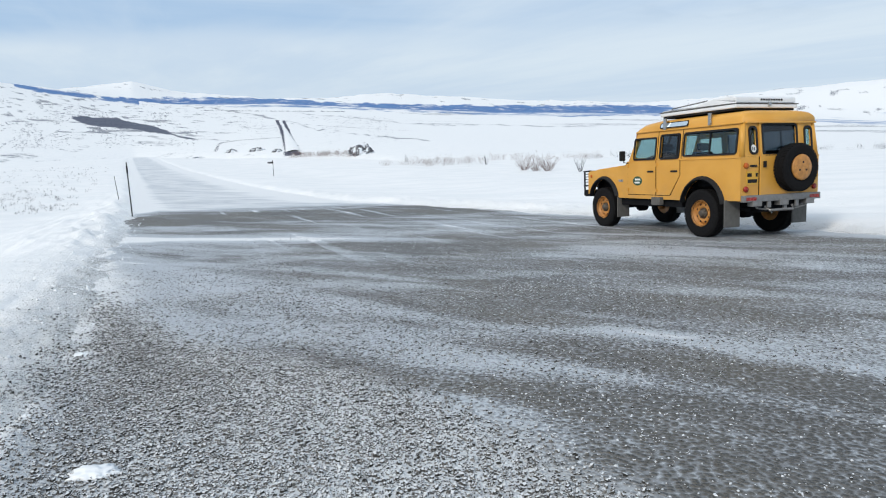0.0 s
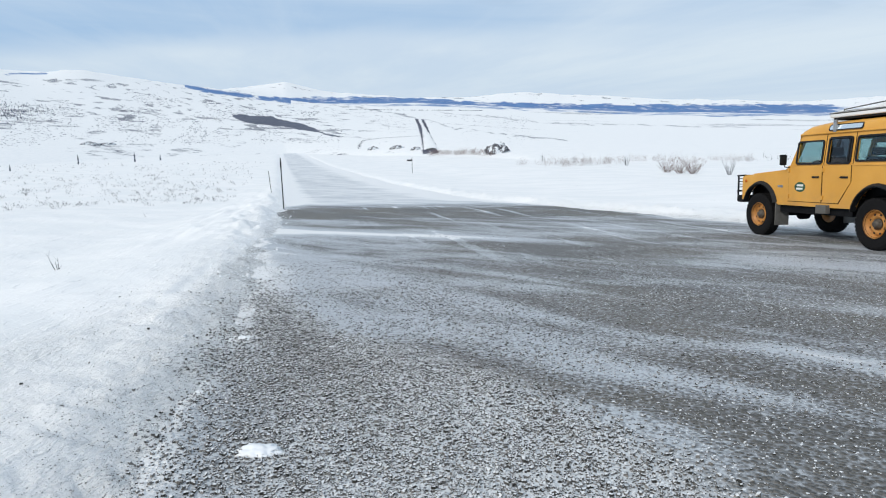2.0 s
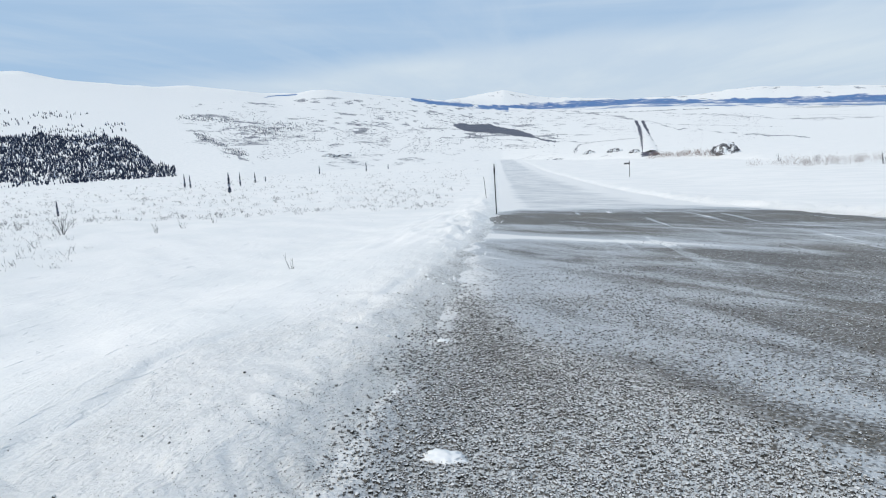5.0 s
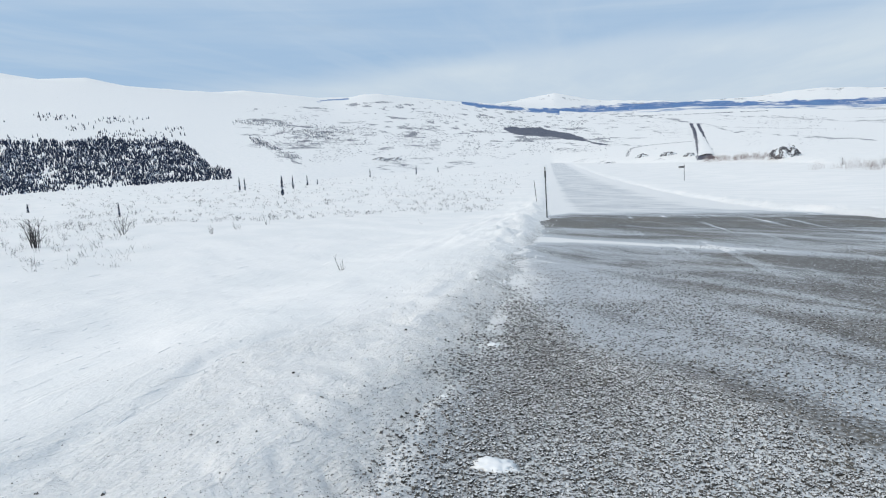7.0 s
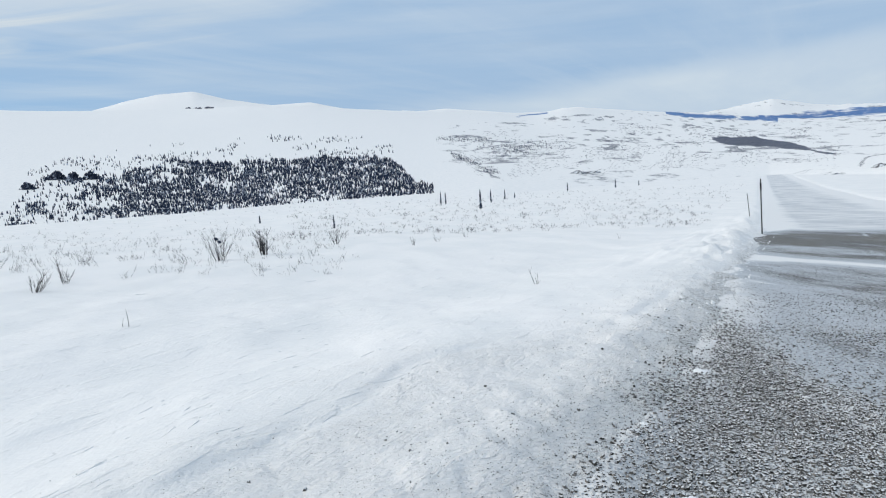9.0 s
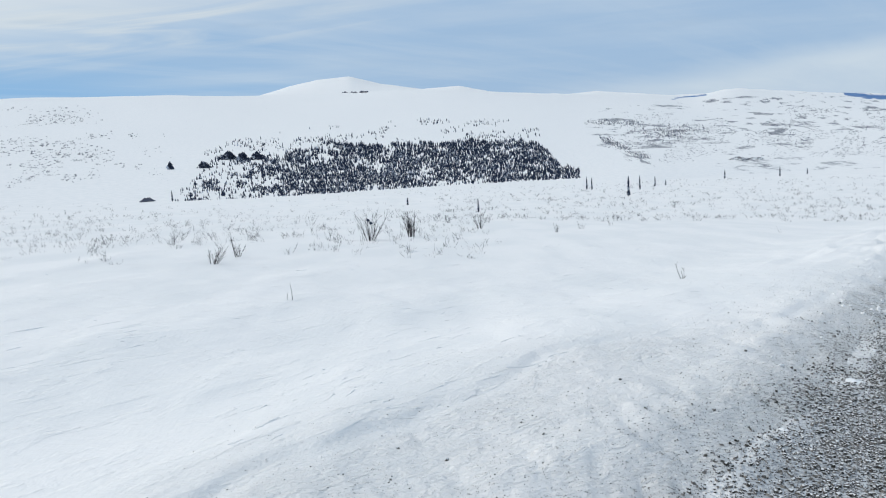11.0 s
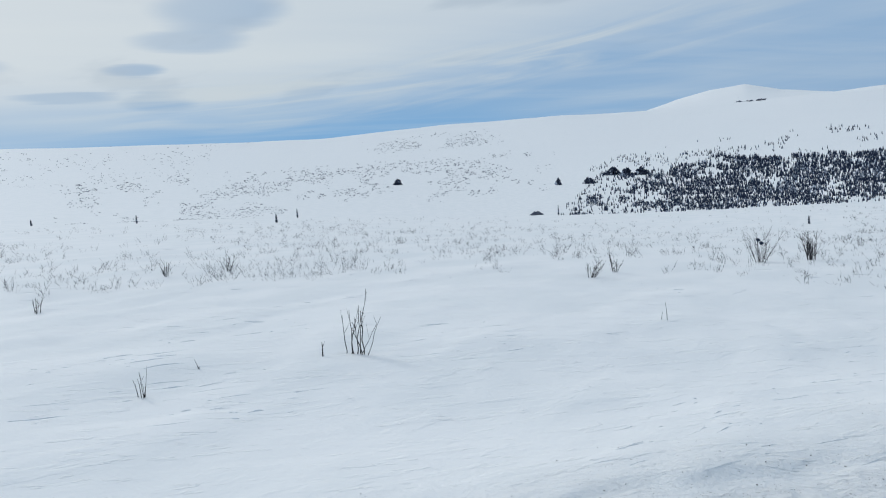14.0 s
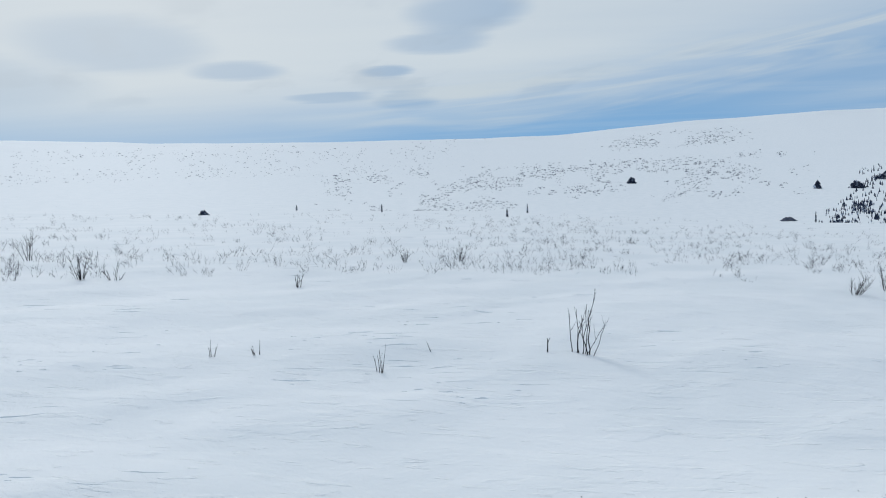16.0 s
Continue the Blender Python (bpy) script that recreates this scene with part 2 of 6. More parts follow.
def make_snow():
    k = Mat("snow", 0.75, spec=0.08)
    wind = k.coords((1, 2.2, 1), -WIND)
    big = k.noise(0.35, 3, 0.5, wind)
    c = k.mix(k.step(big, 0.35, 0.65), SNOW_A, SNOW_B)
    # road grit blown on to the verge
    grit = k.attr("grit")
    speck = k.math("ADD", k.math("MULTIPLY", k.noise(95, 4, 0.66, k.coords((1, 1.5, 1), -WIND)), 0.5), k.math("MULTIPLY", k.noise(30, 4, 0.66, k.coords((0.7, 1.6, 1), -70)), 0.5))
    patch = k.noise(1.6, 4, 0.6, wind)
    load = k.math("MULTIPLY", grit, k.step(patch, 0.3, 0.7, 0.55, 1.15))
    hit = k.step(k.math("ADD", k.math("MULTIPLY", load, 0.27), speck), 0.645, 0.70)
    smear = k.noise(2.6, 5, 0.62, k.coords((0.7, 2.6, 1), -70, (4, 2, 0)), 0.4)
    stain = k.math("MULTIPLY", load, k.step(smear, 0.40, 0.66, 0.05, 1.5), True)
    c = k.mix(k.math("MULTIPLY", stain, 0.30), c, (0.55, 0.53, 0.50))
    c = k.mix(hit, c, k.mix(k.noise(60, 2), GRAVEL_A, GRAVEL_B))
    # bare heath, and far woods with distance haze in their colour
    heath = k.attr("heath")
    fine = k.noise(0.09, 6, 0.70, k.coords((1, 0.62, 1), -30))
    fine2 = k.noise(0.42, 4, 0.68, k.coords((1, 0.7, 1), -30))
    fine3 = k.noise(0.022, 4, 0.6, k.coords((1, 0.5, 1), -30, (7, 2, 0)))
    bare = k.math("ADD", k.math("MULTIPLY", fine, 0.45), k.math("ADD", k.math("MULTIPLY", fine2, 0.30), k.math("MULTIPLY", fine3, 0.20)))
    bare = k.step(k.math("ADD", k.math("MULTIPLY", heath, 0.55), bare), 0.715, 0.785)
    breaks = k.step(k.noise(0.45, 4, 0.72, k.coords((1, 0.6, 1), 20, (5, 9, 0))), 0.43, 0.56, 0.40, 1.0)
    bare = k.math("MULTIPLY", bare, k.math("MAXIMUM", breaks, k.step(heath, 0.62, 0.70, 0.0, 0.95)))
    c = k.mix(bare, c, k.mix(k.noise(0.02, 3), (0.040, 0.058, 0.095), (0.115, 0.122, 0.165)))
    # the blue is aerial haze, painted into the colour of the trees
    hazy_woods = k.attr("hazy_woods")
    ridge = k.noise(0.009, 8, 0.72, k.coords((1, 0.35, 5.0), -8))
    c = k.mix(k.step(k.math("ADD", k.math("MULTIPLY", hazy_woods, 0.50), k.math("MULTIPLY", ridge, 0.85)), 0.72, 0.86), c, k.mix(k.step(ridge, 0.3, 0.7), (0.040, 0.120, 0.34), (0.13, 0.25, 0.46)))
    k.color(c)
    clod = k.noise(26, 5, 0.66, k.coords((0.75, 1.5, 1), -70), 0.3)
    k.bump(k.math("MULTIPLY", clod, k.math("MINIMUM", grit, 0.5)), 0.085, 1.0)
    crust = k.noise(1.1, 5, 0.6, k.coords((2.2, 1, 1), -WIND), 0.6)
    k.bump(crust, 0.040, 0.7)
    k.bump(k.noise(0.7, 5, 0.62, k.coords((0.45, 3.0, 1), -106, (1, 5, 0)), 0.5), 0.06, 0.38)
    # thin broken edges of wind crust, lying along the road's heading
    lip = k.noise(0.9, 5, 0.55, k.coords((1.1, 3.2, 1), -111.4, (9, 4, 0)), 0.3)
    k.bump(k.step(lip, 0.57, 0.62), 0.018, 0.30)
    lip2 = k.noise(2.4, 4, 0.55, k.coords((1.1, 3.4, 1), -104, (2, 7, 0)), 0.2)
    k.bump(k.step(lip2, 0.60, 0.65), 0.010, 0.55)
    k.bump(k.noise(14, 3, 0.6, k.coords((1, 2.2, 1), -WIND)), 0.006, 0.8)
    k.bump(k.noise(90, 2), 0.0012, 0.6)
    return k.m


def make_road():
    k = Mat("frozen_gravel", 0.62, spec=0.35)
    streak = k.noise(0.40, 3, 0.5, k.coords((1, 3.4, 1), -WIND), 0.6)
    streak2 = k.noise(0.8, 4, 0.55, k.coords((1, 5.0, 1), -WIND + 4), 0.5)
    mass = k.noise(0.22, 3, 0.5, k.coords((1, 2.2, 1), -WIND - 6, (5, 3, 0)))
    pebble = k.cells(34, k.coords((1, 1, 1)))
    pebble_tone = k.cells(34, k.coords((1, 1, 1)), "Color")
    grain = k.noise(75, 4, 0.7)
    patch = k.noise(0.5, 4, 0.55)
    stone = k.mix(k.step(patch, 0.35, 0.65), GRAVEL_A, (0.108, 0.096, 0.074))
    bw = k.n.new("ShaderNodeRGBToBW")
    k.l.new(pebble_tone, bw.inputs[0])
    stone = k.mix(k.math("MULTIPLY", bw.outputs[0], 0.34), stone, GRAVEL_B)
    stone = k.mix(k.step(grain, 0.45, 0.75), stone, (0.16, 0.156, 0.15))
    # blown snow: thin veils along the wind, thicker where the drifts lie
    drift = k.attr("drift")
    veil = k.math("ADD", k.math("MULTIPLY", k.math("SUBTRACT", streak, 0.5), 1.5), k.math("MULTIPLY", k.math("SUBTRACT", streak2, 0.5), 0.45))
    veil = k.math("ADD", veil, k.math("MULTIPLY", k.math("SUBTRACT", mass, 0.5), 0.9))
    veil = k.math("MULTIPLY", veil, k.step(drift, 0.60, 0.95, 1.0, 0.20))
    veil = k.math("ADD", k.math("ADD", veil, 0.54), k.math("MULTIPLY", k.math("SUBTRACT", drift, 0.38), 0.9))
    # wheel tracks: snow left in thin lines along the road's heading
    trail = k.noise(1.0, 3, 0.5, k.coords((0.05, 3.2, 1), -111.4, (3, 1, 0)), 0.2)
    broken = k.noise(0.9, 4, 0.6, k.coords((0.14, 2, 1), -111.4))
    veil = k.math("ADD", veil, k.math("MULTIPLY", k.math("MULTIPLY", k.step(trail, 0.56, 0.66), k.step(broken, 0.40, 0.60)), k.math("MULTIPLY", k.attr("tracks"), 0.80)))
    soft = k.step(veil, 0.15, 1.05)
    soft = k.math("ADD", soft, k.math("MULTIPLY", k.math("SUBTRACT", pebble, 0.47), k.step(veil, 0.7, 1.15, 1.0, 0.0)), True)
    fleck = k.noise(38, 4, 0.65)
    speck = k.step(k.math("ADD", fleck, k.math("MULTIPLY", soft, 0.18)), 0.58, 0.66)
    # snow-dusted stones showing singly where the wind has swept the surface
    cluster = k.noise(1.3, 4, 0.6, k.coords((1, 2.5, 1), -WIND, (3, 1, 0)))
    bwf = k.n.new("ShaderNodeRGBToBW")
    k.l.new(k.cells(64, k.coords((1, 1.2, 1)), "Color"), bwf.inputs[0])
    light = k.step(k.math("ADD", bwf.outputs[0], k.math("MULTIPLY", k.math("SUBTRACT", cluster, 0.5), 1.1)), 0.66, 0.76)
    light = k.math("MULTIPLY", light, k.step(k.cells(64, k.coords((1, 1.2, 1))), 0.25, 0.6, 1.0, 0.0))
    stone = k.mix(k.math("MULTIPLY", light, k.step(drift, 0.0, 0.32, 0.12, 0.8)), stone, (0.52, 0.545, 0.57))
    c = k.mix(k.math("MULTIPLY", soft, 0.86), stone, k.mix(k.noise(40, 4, 0.7), (0.33, 0.365, 0.41), (0.50, 0.54, 0.59)))
    c = k.mix(k.math("MULTIPLY", speck, k.step(soft, 0.0, 0.6, 0.12, 0.40)), c, (0.68, 0.72, 0.76))
    c = k.mix(k.step(veil, 0.95, 1.2), c, SNOW_B)
    # the loose, snow-dusted gravel by the verge
    loose = k.attr("loose")
    dust = k.math("ADD", k.math("MULTIPLY", k.math("SUBTRACT", k.noise(1.3, 4, 0.6), 0.5), 0.34), k.math("MULTIPLY", k.attr("dust"), 0.09))
    dusted = k.step(k.math("ADD", k.noise(60, 4, 0.72), dust), 0.40, 0.54)
    c = k.mix(loose, c, k.mix(k.math("MULTIPLY", dusted, 0.9), k.mix(bw.outputs[0], (0.040, 0.039, 0.036), (0.13, 0.127, 0.120)), (0.68, 0.70, 0.72)))
    k.color(c)
    k.rough(k.step(soft, 0.2, 0.7, 0.72, 0.5))
    k.bump(k.math("SUBTRACT", 1.0, k.step(pebble, 0.0, 0.6)), 0.014, 0.9)
    k.bump(grain, 0.006, 0.9)
    return k.m


def plain(name, color, rough=0.6, metal=0.0, vary=0.25, scale=6.0, spec=0.5):
    """Painted or plain stuff with a slight cloudiness, dust and grain."""
    k = Mat(name, rough, metal, color, spec)
    dark = tuple(c * (1 - vary) for c in color)
    c = k.mix(k.step(k.noise(scale, 5, 0.6), 0.3, 0.7), dark, color)
    k.color(c)
    k.rough(k.step(k.noise(scale * 3, 4, 0.6), 0.3, 0.75, max(rough - 0.1, 0.05), min(rough + 0.15, 1)))
    k.bump(k.noise(scale * 14, 3), 0.0006, 0.5)
    return k.m


def make_paint():
    k = Mat("yellow_paint", 0.42, 0.0, spec=0.45)
    base = k.mix(k.step(k.noise(2.2, 4, 0.5), 0.3, 0.7), (0.62, 0.305, 0.048), (0.68, 0.345, 0.062))
    # grey road dust thrown up on the lower panels
    sepz = k.n.new("ShaderNodeSeparateXYZ")
    k.l.new(k.coords(), sepz.inputs[0])
    dust = k.math("MULTIPLY", k.math("SUBTRACT", 1.0, k.step(sepz.outputs[2], 0.45, 1.0)), k.step(k.noise(5, 5, 0.65), 0.3, 0.75))
    base = k.mix(k.math("MULTIPLY", dust, 0.45), base, (0.30, 0.22, 0.13))
    k.color(base)
    k.rough(k.step(k.noise(9, 4), 0.3, 0.7, 0.34, 0.55))
    k.bump(k.noise(1.6, 2), 0.004, 0.4)
    return k.m


def make_glass(name="tinted_glass", tint=(0.46, 0.62, 0.62)):
    k = Mat(name, 0.03)
    k.b.inputs["Base Color"].default_value = (*tint, 1)
    k.b.inputs["Transmission Weight"].default_value = 1.0
    k.b.inputs["IOR"].default_value = 1.45
    return k.m


def make_twig(name, a, b):
    k = Mat(name, 0.85, spec=0.2)
    k.color(k.mix(k.noise(9, 3), a, b))
    return k.m


def make_needles():
    k = Mat("spruce_needles", 0.85, spec=0.2)
    # needle colour with the navy cast of distance haze mixed in
    c = k.mix(k.island(), (0.007, 0.014, 0.036), (0.030, 0.044, 0.078))
    c = k.mix(k.step(k.noise(1.2, 5, 0.7), 0.61, 0.73), c, (0.58, 0.63, 0.70))
    c = k.mix(k.step(k.math("ADD", k.island(), k.noise(0.06, 4, 0.6)), 1.30, 1.50), c, (0.40, 0.46, 0.56))
    k.color(c)
    return k.m


SNOW, ROAD = make_snow(), make_road()
PAINT, GLASS, DARK_GLASS = make_paint(), make_glass(), make_glass("dark_glass", (0.085, 0.10, 0.13))
RUBBER = plain("tyre_rubber", (0.011, 0.011, 0.012), 0.95, scale=18, spec=0.12)
BLACK = plain("black_plastic", (0.012, 0.013, 0.015), 0.6, scale=12, spec=0.25)
TRIM = plain("dark_interior", (0.010, 0.011, 0.013), 0.9, spec=0.1)
WHITE = plain("white_shell", (0.78, 0.79, 0.80), 0.4, vary=0.08, scale=2)
STEEL = plain("dusty_galvanised_steel", (0.27, 0.265, 0.26), 0.5, 0.5, scale=9)
ALLOY = plain("bare_aluminium", (0.45, 0.46, 0.47), 0.35, 0.9)
FLAP = plain("dusty_mud_flap", (0.12, 0.118, 0.112), 0.8, scale=7)
RED = plain("red_lens", (0.35, 0.02, 0.012), 0.25)
AMBER = plain("amber_lens", (0.55, 0.12, 0.01), 0.25)
RIM = plain("yellow_steel_rim", (0.56, 0.25, 0.06), 0.5, vary=0.35, scale=14)
PLATE = plain("yellow_plate", (0.66, 0.36, 0.04), 0.45, vary=0.1)
GREEN = plain("green_badge", (0.01, 0.075, 0.035), 0.4)
LETTER = plain("white_badge", (0.75, 0.75, 0.72), 0.5, vary=0.1)
TWIG = make_twig("bare_twig", (0.018, 0.018, 0.023), (0.055, 0.052, 0.056))
BRUSH = make_twig("willow_brush", (0.075, 0.078, 0.092), (0.19, 0.188, 0.20))
BARK = make_twig("spruce_bark", (0.05, 0.042, 0.036), (0.10, 0.085, 0.07))
NEEDLES = make_needles()
POST = plain("dark_post", (0.05, 0.05, 0.052), 0.6, scale=8)
LUMP = plain("snow_lump", (0.86, 0.88, 0.90), 0.7, vary=0.08, scale=9)


CRUMB = plain("snow_crumb", (0.76, 0.79, 0.82), 0.8, vary=0.2, scale=9)
HUB = plain("dirty_hub", (0.10, 0.085, 0.07), 0.6, 0.3, scale=20)
# ---- mesh helpers ----
def link(name, bm, material, parent=None, label="", smooth=False):
    me = bpy.data.meshes.new(name)
    bmesh.ops.recalc_face_normals(bm, faces=bm.faces)
    bm.to_mesh(me)
    bm.free()
    me.materials.append(material)
    if smooth:
        me.polygons.foreach_set("use_smooth", [True] * len(me.polygons))
    ob = new(name, me)
    if parent:
        ob.parent = parent
    return tagged(ob, label)


def part(name, bm, material, parent, label="", smooth=False):
    return link(name, bm, material, parent, label, smooth)


def raw(name, verts, faces, material, smooth=True):
    me = bpy.data.meshes.new(name)
    me.from_pydata(verts, [], faces)
    me.materials.append(material)
    if smooth:
        me.polygons.foreach_set("use_smooth", [True] * len(me.polygons))
    return new(name, me)


# ---- the lie of the land ----
EYE = 1.40
HEADING = radians(21.4)          # bearing of the road, to the left of +y
SH, CH = math.sin(HEADING), math.cos(HEADING)


def lattice(ix, iy, seed):
    h = np.asarray(ix * 374761393 + iy * 668265263 + seed * 974634777, np.int64) & 0x7FFFFFFF
    h = ((h ^ (h >> 13)) * 1274126177) & 0x7FFFFFFFFFFF
    return ((h ^ (h >> 16)) & 0xFFFF) / 65535.0


def fbm(x, y, octaves=4, seed=0):
    """Value noise, about -1 to 1."""
    out, amp, total = 0.0, 1.0, 0.0
    for o in range(octaves):
        fx, fy = np.floor(x), np.floor(y)
        ix, iy = fx.astype(np.int64), fy.astype(np.int64)
        u, v = x - fx, y - fy
        u, v = u * u * (3 - 2 * u), v * v * (3 - 2 * v)
        a, b = lattice(ix, iy, seed + o), lattice(ix + 1, iy, seed + o)
        c, d = lattice(ix, iy + 1, seed + o), lattice(ix + 1, iy + 1, seed + o)
        out = out + amp * ((a * (1 - u) + b * u) * (1 - v) + (c * (1 - u) + d * u) * v - 0.5) * 2
        total += amp
        amp *= 0.5
        x, y = x * 2.03 + 17.1, y * 2.03 + 5.3
    return out / total


def smooth01(v):
    v = np.clip(v, 0, 1)
    return v * v * (3 - 2 * v)


# fall of the ground along the road
S_KNOTS = np.linspace(-400, 400, 3201)
FALL = np.interp(S_KNOTS, (-400, -6, 0, 8, 25, 60, 400), (0.050, 0.050, 0.053, 0.090, 0.090, 0.045, 0.045))
Z_KNOTS = -np.concatenate(([0], np.cumsum((FALL[1:] + FALL[:-1]) / 2 * np.diff(S_KNOTS))))
Z_KNOTS -= np.interp(0, S_KNOTS, Z_KNOTS)


def along(x, y):
    return -x * SH + y * CH, x * CH + y * SH


def fall(s):
    return np.interp(s, S_KNOTS, Z_KNOTS)


def road_edges(s):
    """The road's left and right edges, measured across its heading."""
    left = np.interp(s, (-12, 0, 6, 12, 27, 48, 95, 210), (-0.8, -0.82, -0.88, -1.12, -1.5, -2.6, -5.1, -11.2))
    right = np.interp(s, (-12, 0, 6, 12, 20, 30, 48, 95, 210), (10.5, 10.5, 10.4, 10.1, 9.0, 7.4, 6.0, 1.65, -4.4))
    return left, right


def off_road(x, y):
    """Metres outside the road's edge; negative on the road."""
    s, l = along(x, y)
    a, b = road_edges(s)
    d = np.maximum(a - l, l - b)
    return np.where(s > 215, np.maximum(d, s - 215), d)


AZ_RB = (-180, -36, -8, 4, 14, 24, 34, 45, 85, 110, 180)
RB = (70, 70, 75, 90, 140, 205, 170, 110, 95, 80, 70)
AZ_MID = (-180, -120, -36, -32, -17, -5, 1, 8, 14, 17, 21, 24.7, 28, 32, 36, 38.8, 41, 45, 50, 56.8, 60, 65, 75, 84, 92, 97, 101, 110, 124, 134, 143, 180)
EL_MID = (4.0, 1.0, -0.8, -0.67, -0.12, -0.1, 0.1, 0.4, 0.62, 0.6, 0.52, 0.8, 1.5, 1.95, 2.5, 2.95, 2.45, 2.9, 3.25, 3.95, 4.25, 4.55, 4.72, 4.98, 5.02, 4.84, 4.6, 4.74, 4.93, 5.1, 5.33, 4.0)
R_MID = np.convolve(np.interp(np.arange(-192, 193), (-192, -40, 18, 28, 40, 50, 192), (1500, 3000, 3000, 2300, 2000, 1400, 1200)), np.hanning(25) / 12, "valid")
FINE = np.arange(-182.5, 183, 0.5)
EL_SOFT = np.convolve(np.interp(FINE, AZ_MID, EL_MID), np.array((1, 3, 5, 6, 5, 3, 1)) / 24, "same")
EL_BROAD = np.convolve(np.interp(np.arange(-190, 191), AZ_MID, EL_MID), np.ones(21) / 21, "valid")
AZ_FAR = (-180, -60, -36, -32, -28.4, -24.7, -20, -16.4, -5.3, 1, 5, 8.4, 14, 17, 20, 22, 23.8, 25.7, 28.7, 32, 36, 41, 43, 48.5, 52, 57, 59.4, 62.5, 65.8, 68.3, 70.8, 73.2, 75.5, 80, 180)
EL_FAR = (1, 1.5, 2.5, 2.2, 1.87, 1.53, 0.95, 0.72, 0.95, 1.32, 1.45, 1.15, 1.0, 1.27, 1.42, 1.8, 2.18, 1.95, 1.5, 1.6, 2.2, 2.62, 2.7, 3.45, 3.3, 4.0, 4.62, 4.55, 5.1, 5.80, 5.65, 5.22, 4.6, 3.0, 1)
AZ_WOOD = (-36, -17, -12, -5, 1, 8, 17, 24.7, 26, 30)
EL_WOOD = (0.1, 0.60, 0.64, 0.62, 0.68, 0.84, 1.22, 1.15, 0.9, 0.3)


def near_height(x, y):
    s, l = along(x, y)
    z = fall(s)
    d = off_road(x, y)
    z = z + 0.2 * smooth01((l - 11) / 5) + 1.05 * np.clip((l - 14) / 30, 0, 1.45)
    z = z - 0.22 * smooth01((-l - 2.2) / 3.0) * smooth01((60 - np.abs(s)) / 30)
    return z, d


def height(x, y):
    """Height of the snow, and the elevation at which it is seen from the first standpoint."""
    r = np.hypot(x, y)
    az = np.degrees(np.arctan2(-x, y))
    rb = np.interp(az, AZ_RB, RB)
    zn, d = near_height(x, y)
    k = rb / np.maximum(r, 1e-6)
    zb, _ = near_height(x * k, y * k)
    elb = np.degrees(np.arctan2(zb - EYE, rb))
    dip = np.interp(az, (-180, 80, 100, 180), (0.5, 0.5, 0.0, 0.0))
    r0 = rb * 1.8
    rm = np.interp(az, np.arange(-180, 181), R_MID)
    rf = np.interp(az, (-180, 30, 45, 180), (4300, 4300, 2600, 2600))
    em, ef = np.interp(az, FINE, EL_SOFT), np.interp(az, AZ_FAR, EL_FAR)
    ef = ef + 0.11 * fbm(az * 0.9 + 50, az * 0 + 0.5, 4, 19) * (az < 32) * (az > -60)
    broad = np.interp(az, np.arange(-180, 181), EL_BROAD)
    lr = np.log(np.maximum(r, 1))
    v = np.clip((lr - np.log(rb)) / np.log(1.8), 0, 1)
    el1 = elb - dip * np.sin(np.pi * v)
    u = np.clip((lr - np.log(r0)) / (np.log(rm) - np.log(r0)), 0, 1)
    power = 0.62 + 0.38 * smooth01((az - 8) / 46)
    el2 = elb + (broad + (em - broad) * u ** 6 - elb) * u ** power
    w = np.clip((r - rm) / (rf - rm), 0, 1)
    low = em - 0.25 * np.sin(np.pi * np.clip(w * 2, 0, 1)) * (az > 18)
    el3 = low + (ef - em) * smooth01(w)
    fallen = np.clip((r - rf) / 700, 0, 1)
    el = np.where(r < r0, el1, np.where(r < rm, el2, el3)) - 2.5 * fallen ** 2
    rough = fbm(x / 160, y / 160, 5, 3) * np.clip((r - rb * 1.2) / 300, 0, 1) * np.interp(az, (-20, 15, 30, 180), (0.05, 0.05, 0.16, 0.16))
    rough = rough * np.where(r > rm, 0.5, 1)
    zf = EYE + r * np.tan(np.radians(el + rough))
    z = np.where(r < rb, zn, zf)
    return z, d, el, az, r


def verge_width(s, x, y):
    """Width of the dirty crust between the gravel and the clean snow."""
    wide = np.interp(s, (2.0, 4.6, 5.6, 6.5, 8.0, 10.0, 14.0, 20.0), (1.72, 1.66, 1.29, 0.84, 0.58, 0.36, 0.22, 0.15))
    return wide + (0.34 * fbm(x / 1.3, y / 1.3, 3, 51) + 0.10 * fbm(x / 0.3, y / 0.3, 3, 52)) * smooth01((11 - s) / 5)


